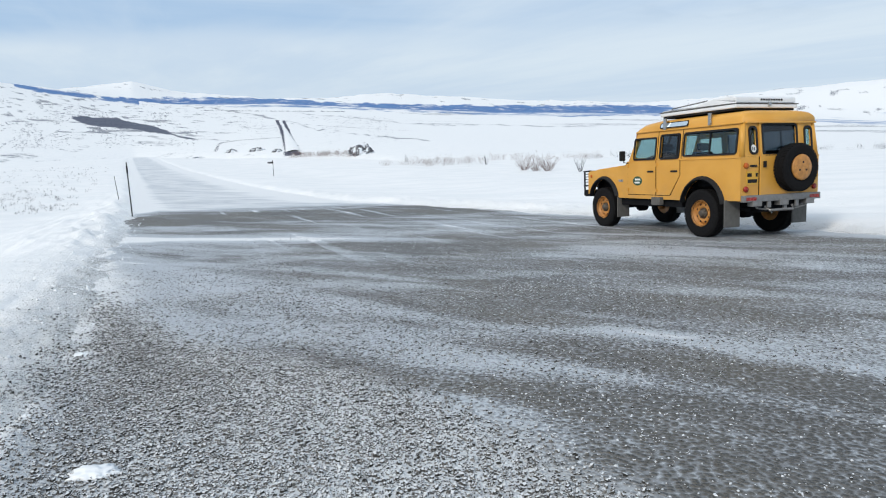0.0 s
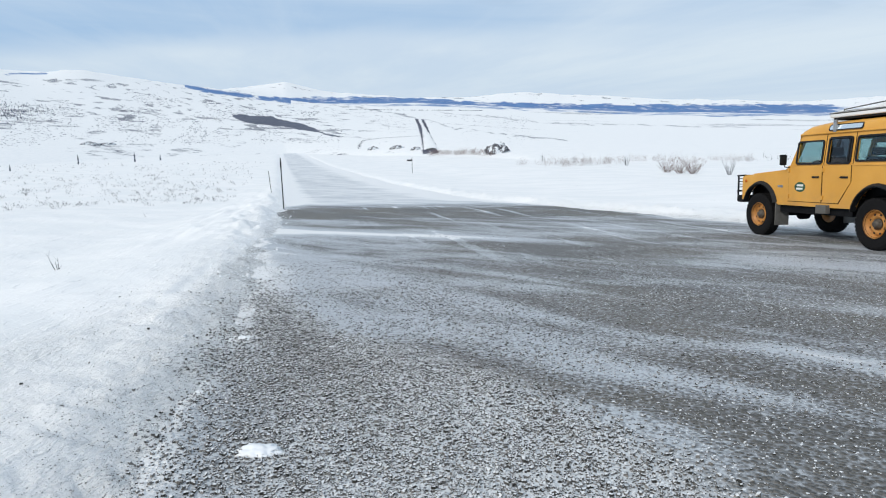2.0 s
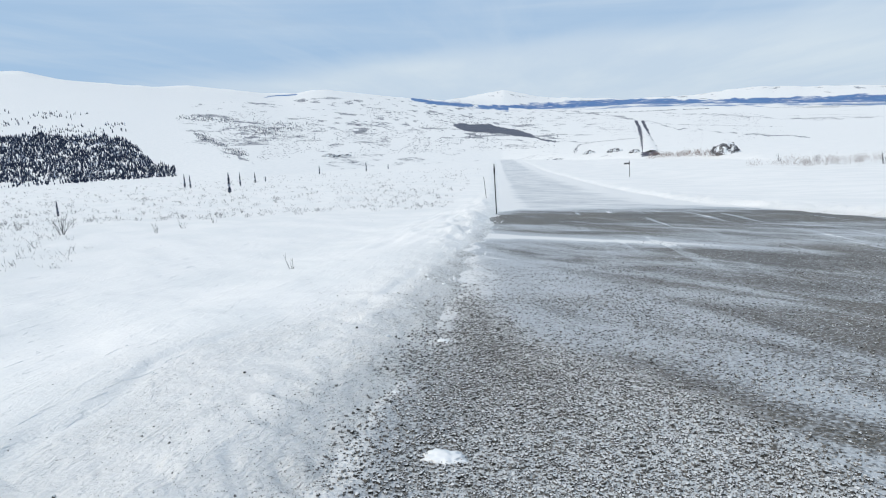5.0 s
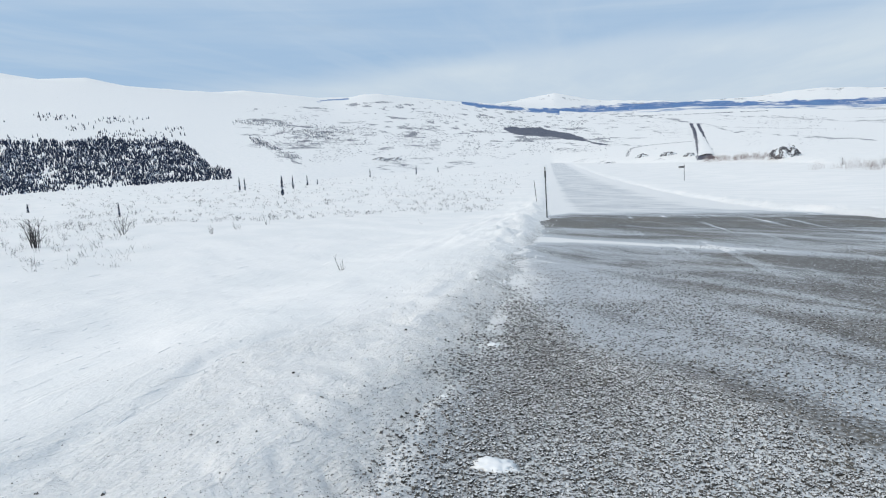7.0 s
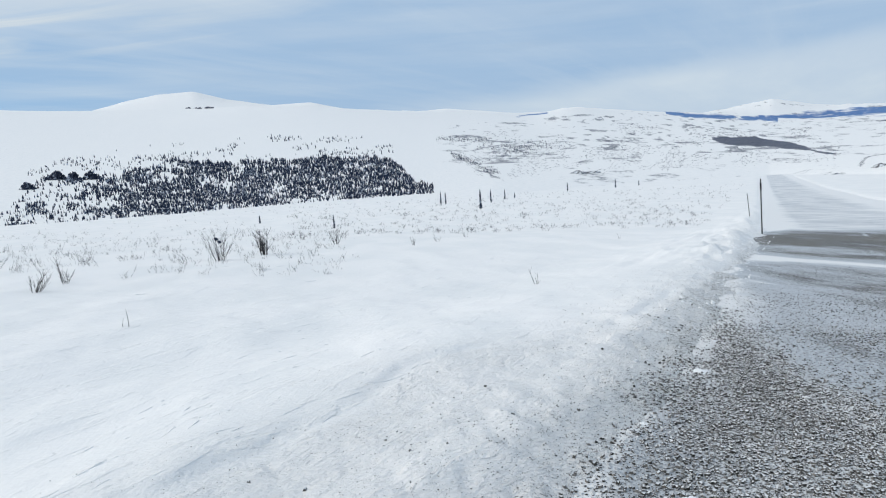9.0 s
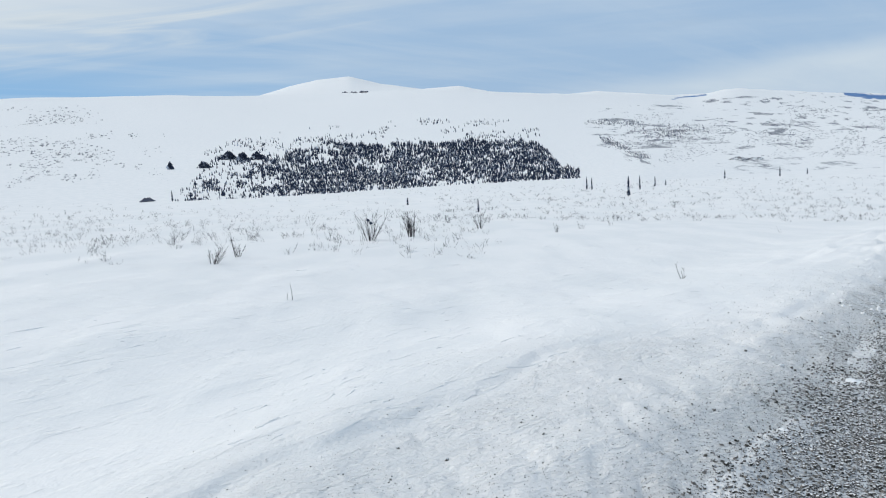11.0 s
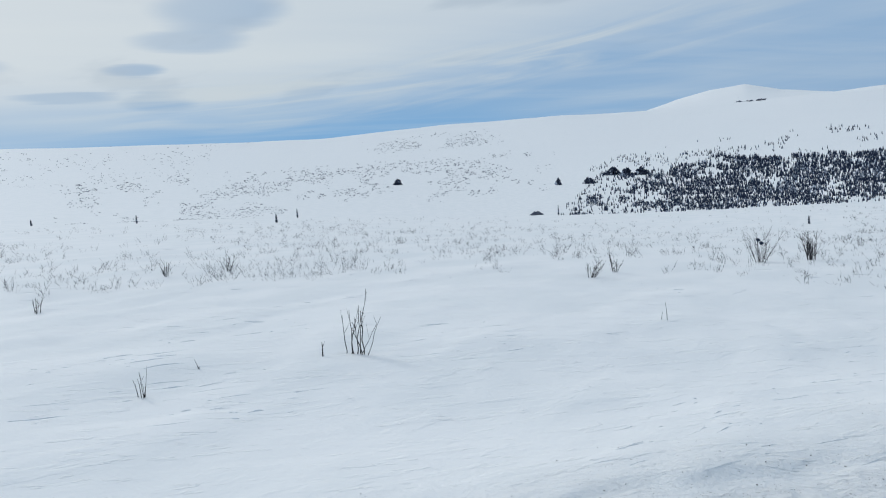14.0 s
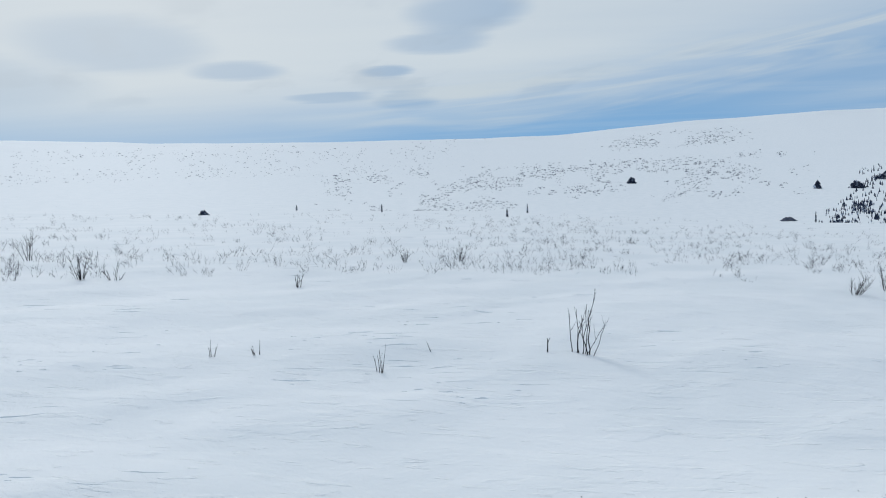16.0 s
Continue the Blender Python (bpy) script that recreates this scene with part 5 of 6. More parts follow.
    slab(bm, [(1.70 + 0.150 * math.cos(a), 0.93 + 0.098 * math.sin(a)) for a in np.linspace(0, 2 * math.pi, 28)[:-1]], lambda u, v, w: (u, HALF + 0.0082 + w, v), 0.0012)
    badge = part("oval_badge", bm, LETTER, car, "green oval sticker with pale rim on the front door")
    bm = bmesh.new()
    slab(bm, [(1.70 + 0.138 * math.cos(a), 0.93 + 0.086 * math.sin(a)) for a in np.linspace(0, 2 * math.pi, 28)[:-1]], lambda u, v, w: (u, HALF + 0.0095 + w, v), 0.001)
    part("badge_field", bm, GREEN, badge)
    for u0, u1, v in ((1.615, 1.775, 0.958), (1.630, 1.790, 0.900)):
        bm = bmesh.new()
        box(bm, (u0, HALF + 0.0106, v - 0.017), (u1, HALF + 0.0116, v + 0.017))
        part("badge_bar", bm, LETTER, badge)
    bm = bmesh.new()
    slab(bm, [(0.555 + 0.058 * math.cos(a), 1.425 + 0.064 * math.sin(a)) for a in np.linspace(0, 2 * math.pi, 24)[:-1]], lambda u, v, w: rear_place(u, v, w + 0.004), 0.001)
    sticker = part("round_sticker", bm, LETTER, car, "white round sticker with dark marks on the rear window")
    for u in (0.537, 0.570):
        bm = bmesh.new()
        slab(bm, [(u - 0.009, 1.40), (u + 0.009, 1.40), (u + 0.009, 1.45), (u - 0.009, 1.45)], lambda a, v, w: rear_place(a, v, w + 0.0055), 0.001)
        part("bar", bm, BLACK, sticker)
    bm = bmesh.new()
    box(bm, (2.16, HALF + 0.001, 0.915), (2.30, HALF + 0.004, 0.955), 0)
    part("wing_badge", bm, ALLOY, car)
    # seats and wheel inside
    for x, ys in ((1.42, (0.42, -0.42)), (0.62, (0.42, 0.0, -0.42))):
        for y in ys:
            bm = bmesh.new()
            box(bm, (x, y - 0.22, 0.82), (x + 0.46, y + 0.22, 1.02), 0.04)
            seat = part("seat", bm, TRIM, car, "dark seat behind the glass")
            bm = bmesh.new()
            top = 1.44 if x > 1 else 1.33
            box(bm, (x - 0.12, y - 0.21, 1.0), (x + 0.02, y + 0.21, top), 0.04)
            if x > 1:
                box(bm, (x - 0.11, y - 0.12, 1.46), (x - 0.02, y + 0.12, 1.60), 0.03)
            part("backrest", bm, TRIM, seat)
    bm = bmesh.new()
    lathe(bm, [(0.19, -0.012), (0.205, 0), (0.19, 0.012), (0.178, 0)], 24)
    bmesh.ops.transform(bm, matrix=pose(1.86, 0.40, 1.22) @ Matrix.Rotation(radians(62), 4, "Y") @ Matrix.Rotation(radians(90), 4, "X"), verts=bm.verts)
    part("steering_wheel", bm, TRIM, car)
    bm = bmesh.new()
    box(bm, (1.86, -0.72, 1.0), (2.02, 0.72, 1.30), 0.02)
    part("dashboard", bm, TRIM, car)
    # unseen blocks added to keep the load space dark behind the glass
    bm = bmesh.new()
    box(bm, (-0.68, -0.66, 0.82), (0.30, 0.66, 1.30), 0.05)
    box(bm, (-0.66, -0.30, 1.28), (-0.30, 0.28, 1.40), 0.05)
    part("dark_infill", bm, TRIM, car, "added dark blocks standing in for the shaded load space")
    bm = bmesh.new()
    box(bm, (-0.74, -0.69, GUTTER - 0.05), (1.66, 0.69, GUTTER - 0.03), 0.0)
    part("headlining", bm, TRIM, car)
    # roof bars
    for x in (0.98, -0.12):
        bm = bmesh.new()
        box(bm, (x - 0.03, -0.76, GUTTER + 0.190), (x + 0.03, 0.76, GUTTER + 0.214), 0.006)
        bar = part("roof_bar", bm, BLACK, car, "black roof bar clamped to the gutters")
        for s in (-1, 1):
            bm = bmesh.new()
            box(bm, (x - 0.032, s * 0.775 - 0.018, GUTTER + 0.005), (x + 0.032, s * 0.775 + 0.018, GUTTER + 0.200), 0.008)
            part("clamp", bm, ALLOY, bar)
    return car


def make_roof_case():
    """A flat hard-shell case on the roof bars: a white tray and a lid that is deeper towards the rear."""
    case = new("roof_case")
    tagged(case, "long flat white hard-shell case strapped on the roof bars", "roof box")
    z0 = GUTTER + 0.216
    bm = bmesh.new()
    box(bm, (-0.50, -0.62, z0), (1.22, 0.62, z0 + 0.028), 0.006)
    part("base_tray", bm, BLACK, case, "dark base under the case")
    bm = bmesh.new()
    box(bm, (-0.55, -0.65, z0 + 0.030), (1.27, 0.65, z0 + 0.094), 0.02)
    part("lower_shell", bm, WHITE, case, "white moulded lower shell")
    bm = bmesh.new()
    box(bm, (-0.56, -0.66, z0 + 0.096), (1.28, 0.66, z0 + 0.108), 0.004)
    part("seal", bm, FLAP, case, "grey seal line")
    bm = bmesh.new()
    prism(bm, [(-0.53, z0 + 0.110), (1.25, z0 + 0.110), (1.25, z0 + 0.128), (0.42, z0 + 0.142), (0.10, z0 + 0.205), (-0.02, z0 + 0.222), (-0.44, z0 + 0.226), (-0.53, z0 + 0.195)], -0.63, 0.63)
    bmesh.ops.bevel(bm, geom=list(bm.edges), offset=0.014, segments=2, affect="EDGES")
    part("lid", bm, WHITE, case, "white stepped lid, deeper towards the rear")
    bm = bmesh.new()
    for v_ in (-0.52, 0.52):
        tube(bm, [(0.22, v_, z0 + 0.215), (1.10, v_, z0 + 0.162)], 0.011, 6)
    for v_ in (-0.52, 0.52):
        tube(bm, [(1.10, v_, z0 + 0.162), (1.10, v_, z0 + 0.120)], 0.009, 6)
    part("lid_rail", bm, FLAP, case, "thin grey rail over the low front of the lid")
    for k in range(9):
        bm = bmesh.new()
        u = -0.33 + k * 0.053
        box(bm, (-0.535, u, z0 + 0.148), (-0.530, u + 0.036, z0 + 0.178))
        part("bar", bm, BLACK, case)
    bm = bmesh.new()
    box(bm, (-0.572, -0.06, z0 + 0.060), (-0.555, 0.0, z0 + 0.125), 0.004)
    part("latch", bm, ALLOY, case, "metal latch")
    return case


k = Mat("sky_glass", 0.06, 0.85)
k.color(k.mix(k.noise(3, 3), (0.62, 0.72, 0.78), (0.74, 0.80, 0.84)))
SKYGLASS = k.m
vehicle = make_vehicle()
vehicle.matrix_world = car_matrix()
roof_case = make_roof_case()
roof_case.matrix_world = car_matrix()

# ---- roadside posts ----
def make_post(az, el, tall, lean=(0, 0), first=2.5, radius=0.024, label="", band=True, spot=None):
    x, y, z = spot or where_seen(az, el, first)
    post = new("marker_post")
    tagged(post, label, "post")
    bm = bmesh.new()
    tube(bm, [(0, 0, -0.25), (0, 0, tall * 0.5), (0, 0, tall)], radius, 8, 0.85)
    part("pole", bm, POST, post)
    if band:
        bm = bmesh.new()
        tube(bm, [(0, 0, tall * 0.80), (0, 0, tall * 0.93)], radius * 1.25, 8)
        part("reflector_band", bm, BLACK, post, "dark sleeve near the top")
    post.matrix_world = pose(x, y, z, lean[0], lean[1], 0)
    return post


def road_spot(s, l):
    x, y = l * CH - s * SH, s * CH + l * SH
    return x, y, float(ground_z(x, y))


make_post(24.4, -7.6, 1.92, (0, -1.6), label="thin dark marker post leaning in the roadside snow bank", spot=road_spot(26.2, -1.42))
make_post(25.0, -5.6, 1.30, (0, -6.0), radius=0.02, label="thin dark stake leaning beyond the road edge", band=False, spot=road_spot(40.0, -2.75))
far_post = make_post(13.8, -5.1, 1.55, (0, -1.0), radius=0.03, label="slim road marker post standing in deep snow", first=30)
bm = bmesh.new()
box(bm, (-0.52, -0.012, 1.20), (-0.02, 0.012, 1.36), 0.006)
part("sign_plate", bm, POST, far_post, "small dark plate")
make_post(-13.6, -3.5, 1.15, (0, 1.0), radius=0.022, label="slim stake on the snow field behind the car", band=False, first=30)


# ---- bare shrubs ----
RED_WILLOW = make_twig("red_willow", (0.13, 0.085, 0.075), (0.22, 0.16, 0.14))


def stem_points(rng, base, height, lean, bend):
    pts, p, d = [], Vector(base), Vector(lean)
    n = 5
    for i in range(n):
        pts.append(tuple(p))
        d = (d + Vector((rng.uniform(-1, 1), rng.uniform(-1, 1), 0.25)) * bend).normalized()
        p = p + d * height / (n - 1)
    return pts


def make_shrub(az, r_or_el, tall, stems, spread, seed, label, thick=0.006, by_range=False, dense=3, first=2.5, turn=0.0, eye=None):
    rng = random.Random(seed)
    eye = eye or (LATE if az > 70 else MIDDLE if az > 30 else (0.0, 0.0, EYE))
    x, y, z = at(az, r_or_el) if by_range else where_seen(az, r_or_el, first, eye)
    shrub = new("shrub")
    tagged(shrub, label, "shrub", group="bare shrubs in the snow")
    for i in range(stems):
        a = rng.uniform(0, 2 * math.pi)
        lean = Vector((math.cos(a) * spread * rng.random() + turn, math.sin(a) * spread * rng.random(), 1)).normalized()
        h = tall * rng.uniform(0.55, 1.0) if i else tall
        bm = bmesh.new()
        off = rng.uniform(0, tall * 0.16)
        pts = stem_points(rng, (math.cos(a) * off, math.sin(a) * off, -0.06), h, lean, 0.10)
        tube(bm, pts, thick * rng.uniform(0.7, 1.2), 5, 0.3)
        for j in range(dense):
            k = rng.randint(1, 3)
            q = Vector(pts[k])
            d = (Vector(pts[k + 1]) - q).normalized()
            side = (d + Vector((rng.uniform(-0.8, 0.8), rng.uniform(-0.8, 0.8), 0.1))).normalized()
            tube(bm, stem_points(rng, q, h * rng.uniform(0.22, 0.45), side, 0.10), thick * 0.5, 4, 0.3)
        part("stem", bm, RED_WILLOW if "reddish" in label else TWIG, shrub)
    shrub.matrix_world = pose(x, y, z)
    return shrub


LATE, MIDDLE = (-0.067, 0.234, 1.436), (-0.113, 0.269, 1.359)      # later standpoints
# the tall bunch of dark stems on the open snow, and its small neighbour
bunch = make_shrub(99.9, -13.3, 0.10, 1, 0.3, 3, "upright bunch of dark bare willow stems in snow", 0.004, dense=0)
rng = random.Random(77)
for base, tip, thick in (((-0.10, 0.10), (-0.12, 0.14, 0.40), 0.0055), ((-0.07, 0.04), (-0.01, 0.02, 0.36), 0.007), ((-0.02, -0.02), (0.04, -0.02, 0.50), 0.006), ((0.00, 0.06), (0.09, -0.10, 0.66), 0.005), ((0.03, -0.06), (-0.02, -0.08, 0.34), 0.0065),
                         ((0.04, 0.0), (0.03, 0.02, 0.44), 0.007), ((0.06, -0.10), (0.20, -0.16, 0.38), 0.004), ((-0.04, 0.08), (-0.06, 0.03, 0.45), 0.0055), ((0.0, -0.12), (0.16, -0.20, 0.30), 0.004)):
    bm = bmesh.new()
    a, b = Vector((base[1] * -SH, base[0], -0.06)), Vector((tip[1] * -SH, tip[0], tip[2]))
    a.y, b.y = base[0] * 1.3, tip[0] * 1.3
    pts = [a.lerp(b, i / 5) + Vector((rng.uniform(-1, 1), rng.uniform(-1, 1), 0)) * 0.012 for i in range(6)]
    tube(bm, pts, thick, 6, 0.35)
    for i in (3, 4):
        d = (Vector((rng.uniform(-1, 1), rng.uniform(-1, 1), 1.3))).normalized()
        tube(bm, [pts[i], pts[i] + d * 0.06, pts[i] + d * rng.uniform(0.09, 0.16) + Vector((0, 0, 0.02))], thick * 0.45, 5, 0.4)
    part("stem", bm, TWIG, bunch)
make_shrub(102.8, -13.2, 0.20, 1, 0.15, 5, "short broken dark twig standing in the snow", 0.0105, dense=1, turn=-0.1)
make_shrub(116.9, -14.2, 0.31, 5, 0.25, 7, "small tuft of thin bare twigs in snow", 0.004, dense=1)
make_shrub(112.8, -12.7, 0.19, 1, 0.5, 8, "single thin twig leaning out of the snow", 0.006, dense=1, turn=0.5)
make_shrub(127.0, -12.0, 0.20, 4, 0.5, 9, "small spreading tuft of thin twigs", 0.004, dense=1)
make_shrub(130.5, -11.8, 0.20, 3, 0.7, 10, "small spreading tuft of thin twigs", 0.004, dense=2)
make_shrub(41.9, -11.4, 0.34, 3, 0.5, 11, "thin forked twig leaning out of the verge", 0.0055, dense=2, turn=-0.4)
make_shrub(35.0, -8.0, 0.35, 2, 0.8, 12, "low bent twig by the verge", 0.004, dense=1)
make_shrub(74.6, -11.9, 0.28, 2, 0.2, 13, "two thin upright twigs in open snow", 0.0045, dense=0)
clumped = make_shrub(67.6, -7.4, 1.0, 20, 0.95, 21, "bushy bare willow with two dark leaf clumps", 0.006, dense=5)
for off in ((0.05, -0.05, 0.62), (-0.06, 0.08, 0.52)):
    bm = bmesh.new()
    bmesh.ops.create_icosphere(bm, subdivisions=3, radius=0.042)
    for v in bm.verts:
        v.co = v.co * (1 + 0.9 * noise.noise(v.co * 40)) + Vector(off)
    part("leaf_clump", bm, NEEDLES, clumped, "dark withered leaf clump")
make_shrub(64.2, -7.3, 0.90, 11, 0.22, 22, "narrow upright dark shrub", 0.012, dense=9)
make_shrub(58.3, -7.0, 0.80, 9, 0.7, 23, "bare spreading shrub on the snow flat", 0.008, dense=4)
make_shrub(61.0, -6.4, 0.5, 6, 0.5, 24, "low bare shrub on the snow flat", 0.007, dense=3)
make_shrub(80.3, -8.3, 0.52, 10, 1.0, 25, "low spreading shrub with fine twigs", 0.007, dense=5)
make_shrub(78.3, -8.0, 0.55, 8, 0.6, 26, "low spreading shrub with fine twigs", 0.007, dense=5)
make_shrub(139.2, -4.9, 0.62, 10, 0.7, 27, "wide bare willow bush half buried in snow", 0.007, dense=5)
make_shrub(137.0, -5.1, 0.42, 6, 0.9, 28, "low bent willow beside a wider bush", 0.007, dense=3)
make_shrub(142.4, -3.2, 0.75, 6, 0.6, 29, "bare willow bush with forked stems", 0.008, dense=5)
make_shrub(110.0, -5.4, 0.55, 7, 0.7, 30, "bare spreading shrub on the brush flat", 0.008, dense=3)
make_shrub(114.5, -5.3, 0.42, 5, 0.35, 31, "small dark upright shrub", 0.009, dense=3)
make_shrub(123.4, -6.8, 0.30, 5, 0.35, 32, "small dense dark shrub tuft", 0.007, dense=3)
make_shrub(52.0, -7.6, 0.40, 6, 0.5, 33, "row of low bare twigs in the snow", 0.006, dense=2)
make_shrub(50.0, -7.4, 0.38, 6, 0.5, 34, "row of low bare twigs in the snow", 0.006, dense=2)
make_shrub(47.6, -7.2, 0.42, 5, 0.5, 35, "bare shrub with few stems near the verge", 0.006, dense=2)
make_shrub(-6.7, -4.75, 1.25, 34, 1.25, 41, "reddish bare willow bush beyond the road", 0.009, dense=6, first=30)
make_shrub(-7.7, -4.80, 1.15, 30, 1.4, 47, "low wide reddish willow between taller bushes", 0.009, dense=6, first=30)
make_shrub(-8.6, -4.8, 1.45, 38, 1.2, 42, "reddish bare willow bush beyond the road", 0.009, dense=6, first=30)
make_shrub(-3.6, -4.3, 1.1, 8, 0.4, 43, "bare willow bush beyond the road", 0.014, dense=4, first=30)
make_shrub(-11.2, -4.8, 1.0, 9, 0.7, 44, "low bare willow beside the road bank", 0.014, dense=4, first=30)
make_shrub(3.0, -4.1, 1.0, 6, 0.4, 45, "small bare bush on the bank crest", 0.014, dense=3, first=30)
make_shrub(0.5, -4.1, 0.8, 6, 0.5, 46, "small bare bush on the bank crest", 0.012, dense=3, first=30)


# ---- brush that nobody could count ----
def scatter(name, picks, tall, material, label, seed, sides=3, thick=0.02):
    rng = random.Random(seed)
    verts, faces = [], []

    def stick(p, q, r):
        d = (q - p).normalized()
        a = d.orthogonal().normalized()
        b = d.cross(a)
        base = len(verts)
        for k in range(sides):
            o = a * math.cos(2 * math.pi * k / sides) + b * math.sin(2 * math.pi * k / sides)
            verts.append(tuple(p + o * r))
        verts.append(tuple(q))
        for k in range(sides):
            faces.append((base + k, base + (k + 1) % sides, base + sides))
    for x, y, z, size in picks:
        n = rng.randint(3, 7)
        dist = math.hypot(x, y)
        for _ in range(n):
            a, t = rng.uniform(0, 6.283), rng.uniform(0.2, 0.9)
            h = tall * size * rng.uniform(0.4, 1.0)
            p = Vector((x + rng.uniform(-1, 1) * 0.35 * tall, y + rng.uniform(-1, 1) * 0.35 * tall, z - 0.05))
            lean = Vector((math.cos(a) * t, math.sin(a) * t, 1)).normalized()
            m = p + lean * h * 0.5
            q = m + (lean + Vector((rng.uniform(-1, 1), rng.uniform(-1, 1), rng.uniform(-0.3, 0.5))) * 0.5).normalized() * h * 0.6
            stick(p, m, thick * size)
            stick(m, q, thick * size * 0.8)
            for _ in range(rng.randint(0, 2)):
                n2 = p.lerp(q, rng.uniform(0.35, 0.75))
                stick(n2, n2 + Vector((rng.uniform(-1, 1), rng.uniform(-1, 1), 0.6)).normalized() * h * rng.uniform(0.25, 0.5), thick * size * 0.55)
    ob = raw(name, verts, faces, material, False)
    return tagged(ob, label, "brush", kind="stuff")


def brush_picks(count, az0, az1, r0, r1, seed, clump, cut, fade=True):
    rng = np.random.default_rng(seed)
    out = []
    while len(out) < count:
        az = np.radians(rng.uniform(az0, az1, 4000))
        r = np.exp(rng.uniform(math.log(r0), math.log(r1), 4000))
        x, y = -r * np.sin(az), r * np.cos(az)
        keep = (fbm(x / clump, y / clump, 3, seed) > cut) & (off_road(x, y) > 2.5) & ((r < np.interp(np.degrees(az), (95, 112), (120, 15))) | (not fade))
        x, y, r = x[keep], y[keep], r[keep]
        z = ground_z(x, y)
        out += list(zip(x.tolist(), y.tolist(), z.tolist(), rng.uniform(0.5, 1.25, len(x)).tolist()))
    return out[:count]


scatter("willow_brush", brush_picks(420, 56, 146, 15, 50, 101, 2.5, -0.2), 0.30, BRUSH, "sparse low willow brush poking through the snow", 1, thick=0.0055)
scatter("willow_brush", brush_picks(1250, 24, 62, 34, 160, 102, 3.0, -0.2), 0.34, BRUSH, "low willow brush over the snow flat", 2, thick=0.009)
scatter("willow_brush", brush_picks(620, 58, 112, 20, 110, 104, 2.5, -0.2), 0.34, BRUSH, "low willow brush over the snow flat", 6, thick=0.006)
scatter("willow_brush", brush_picks(650, 98, 146, 14, 60, 107, 4.0, -0.16, False), 0.36, BRUSH, "open willow brush on the rising snow slope", 3, thick=0.005)
scatter("willow_thicket", brush_picks(190, -13, 5, 70, 80, 109, 6.0, -0.1), 1.0, RED_WILLOW, "reddish willow brush along the bank crest", 5, thick=0.008)
scatter("willow_brush", brush_picks(70, -33, 2, 67, 76, 103, 9.0, 0.05), 0.65, BRUSH, "low brush along the crest of the snow bank", 4, thick=0.012)


# ---- spruces ----
def spruce_mesh(rng, tall, wide, tiers, sides, blunt=0.8):
    verts, faces = [], []
    for t in range(tiers):
        f = t / tiers
        z0, z1 = tall * (0.06 + 0.90 * f), tall * min(1.0, 0.06 + 0.90 * (f + 1.9 / tiers))
        r = wide * (1 - f) ** blunt * rng.uniform(0.8, 1.15)
        base = len(verts)
        ph = rng.uniform(0, 6)
        for k in range(sides):
            a = ph + 2 * math.pi * k / sides
            q = r * rng.uniform(0.55, 1.2)
            verts.append((q * math.cos(a), q * math.sin(a), z0 - 0.08 * r + rng.uniform(-0.03, 0.03) * tall))
        verts.append((0, 0, z1))
        for k in range(sides):
            faces.append((base + k, base + (k + 1) % sides, base + sides))
    return verts, faces


def make_spruce(az, r, tall, wide, seed, label="small dark narrow spruce standing alone on the snow"):
    rng = random.Random(seed)
    x, y, z = at(az, r)
    tree = new("spruce_tree")
    tagged(tree, label, "tree", group="lone spruces")
    bm = bmesh.new()
    tube(bm, [(0, 0, -0.3), (0.01, 0, tall * 0.5), (0, 0, tall * 0.97)], 0.03 * tall ** 0.7, 6, 0.15)
    part("trunk", bm, BARK, tree)
    v, f = spruce_mesh(rng, tall, wide, 17, 9, 0.45)
    crown = raw("crown", v, f, NEEDLES, False)
    crown.parent = tree
    tree.matrix_world = pose(x, y, z)
    return tree


for i, (az, r, tall, wide) in enumerate(((49.0, 84, 1.75, 0.20), (49.4, 86, 1.9, 0.20), (46.1, 66, 2.3, 0.26), (45.25, 82, 1.95, 0.19), (44.1, 92, 1.6, 0.18), (43.3, 95, 0.9, 0.16), (39.0, 120, 1.8, 0.22),
                                         (35.2, 130, 2.0, 0.24), (33.4, 140, 1.3, 0.2), (64.1, 60, 0.8, 0.16), (58.2, 46, 1.1, 0.12), (104.0, 92, 1.5, 0.22), (105.6, 60, 0.9, 0.2), (82.6, 96, 1.7, 0.2), (116.0, 70, 1.0, 0.16), (123.0, 130, 1.3, 0.3))):
    make_spruce(az, r, tall * 0.85, wide * 0.72, 200 + i)


def forest(name, label, picks, seed, tall):
    rng = random.Random(seed)
    verts, faces = [], []
    for x, y, z, size in picks:
        h = tall * size
        v, f = spruce_mesh(rng, h, h * rng.uniform(0.17, 0.28), 3, 6)
        base = len(verts)
        verts += [(x + a, y + b, z + c - 0.1) for a, b, c in v]
        faces += [tuple(base + i for i in q) for q in f]
    return tagged(raw(name, verts, faces, NEEDLES, False), label, "forest", kind="stuff")


def forest_picks(count, az0, az1, top, seed, thin):
    """Trees between the flat's brow and a tree line given by bearing and elevation."""
    rng = np.random.default_rng(seed)
    out = []
    while len(out) < count:
        az = rng.uniform(az0, az1, 600)
        r = np.exp(rng.uniform(math.log(160), math.log(900), 600))
        x, y = -r * np.sin(np.radians(az)), r * np.cos(np.radians(az))
        z = ground_z(x, y)
        el = np.degrees(np.arctan2(z - EYE, r))
        line = np.interp(az, *top) + 0.28 * fbm(az * 2.2, az * 0 + 0.7, 3, seed)
        keep = (el < line) & (el > -3.4) & (rng.uniform(0, 1, 600) < thin(az, el, x, y))
        out += list(zip(x[keep].tolist(), y[keep].tolist(), z[keep].tolist(), (rng.uniform(0.55, 1.15, keep.sum()) * r[keep] / 420).tolist()))
    return out[:count]


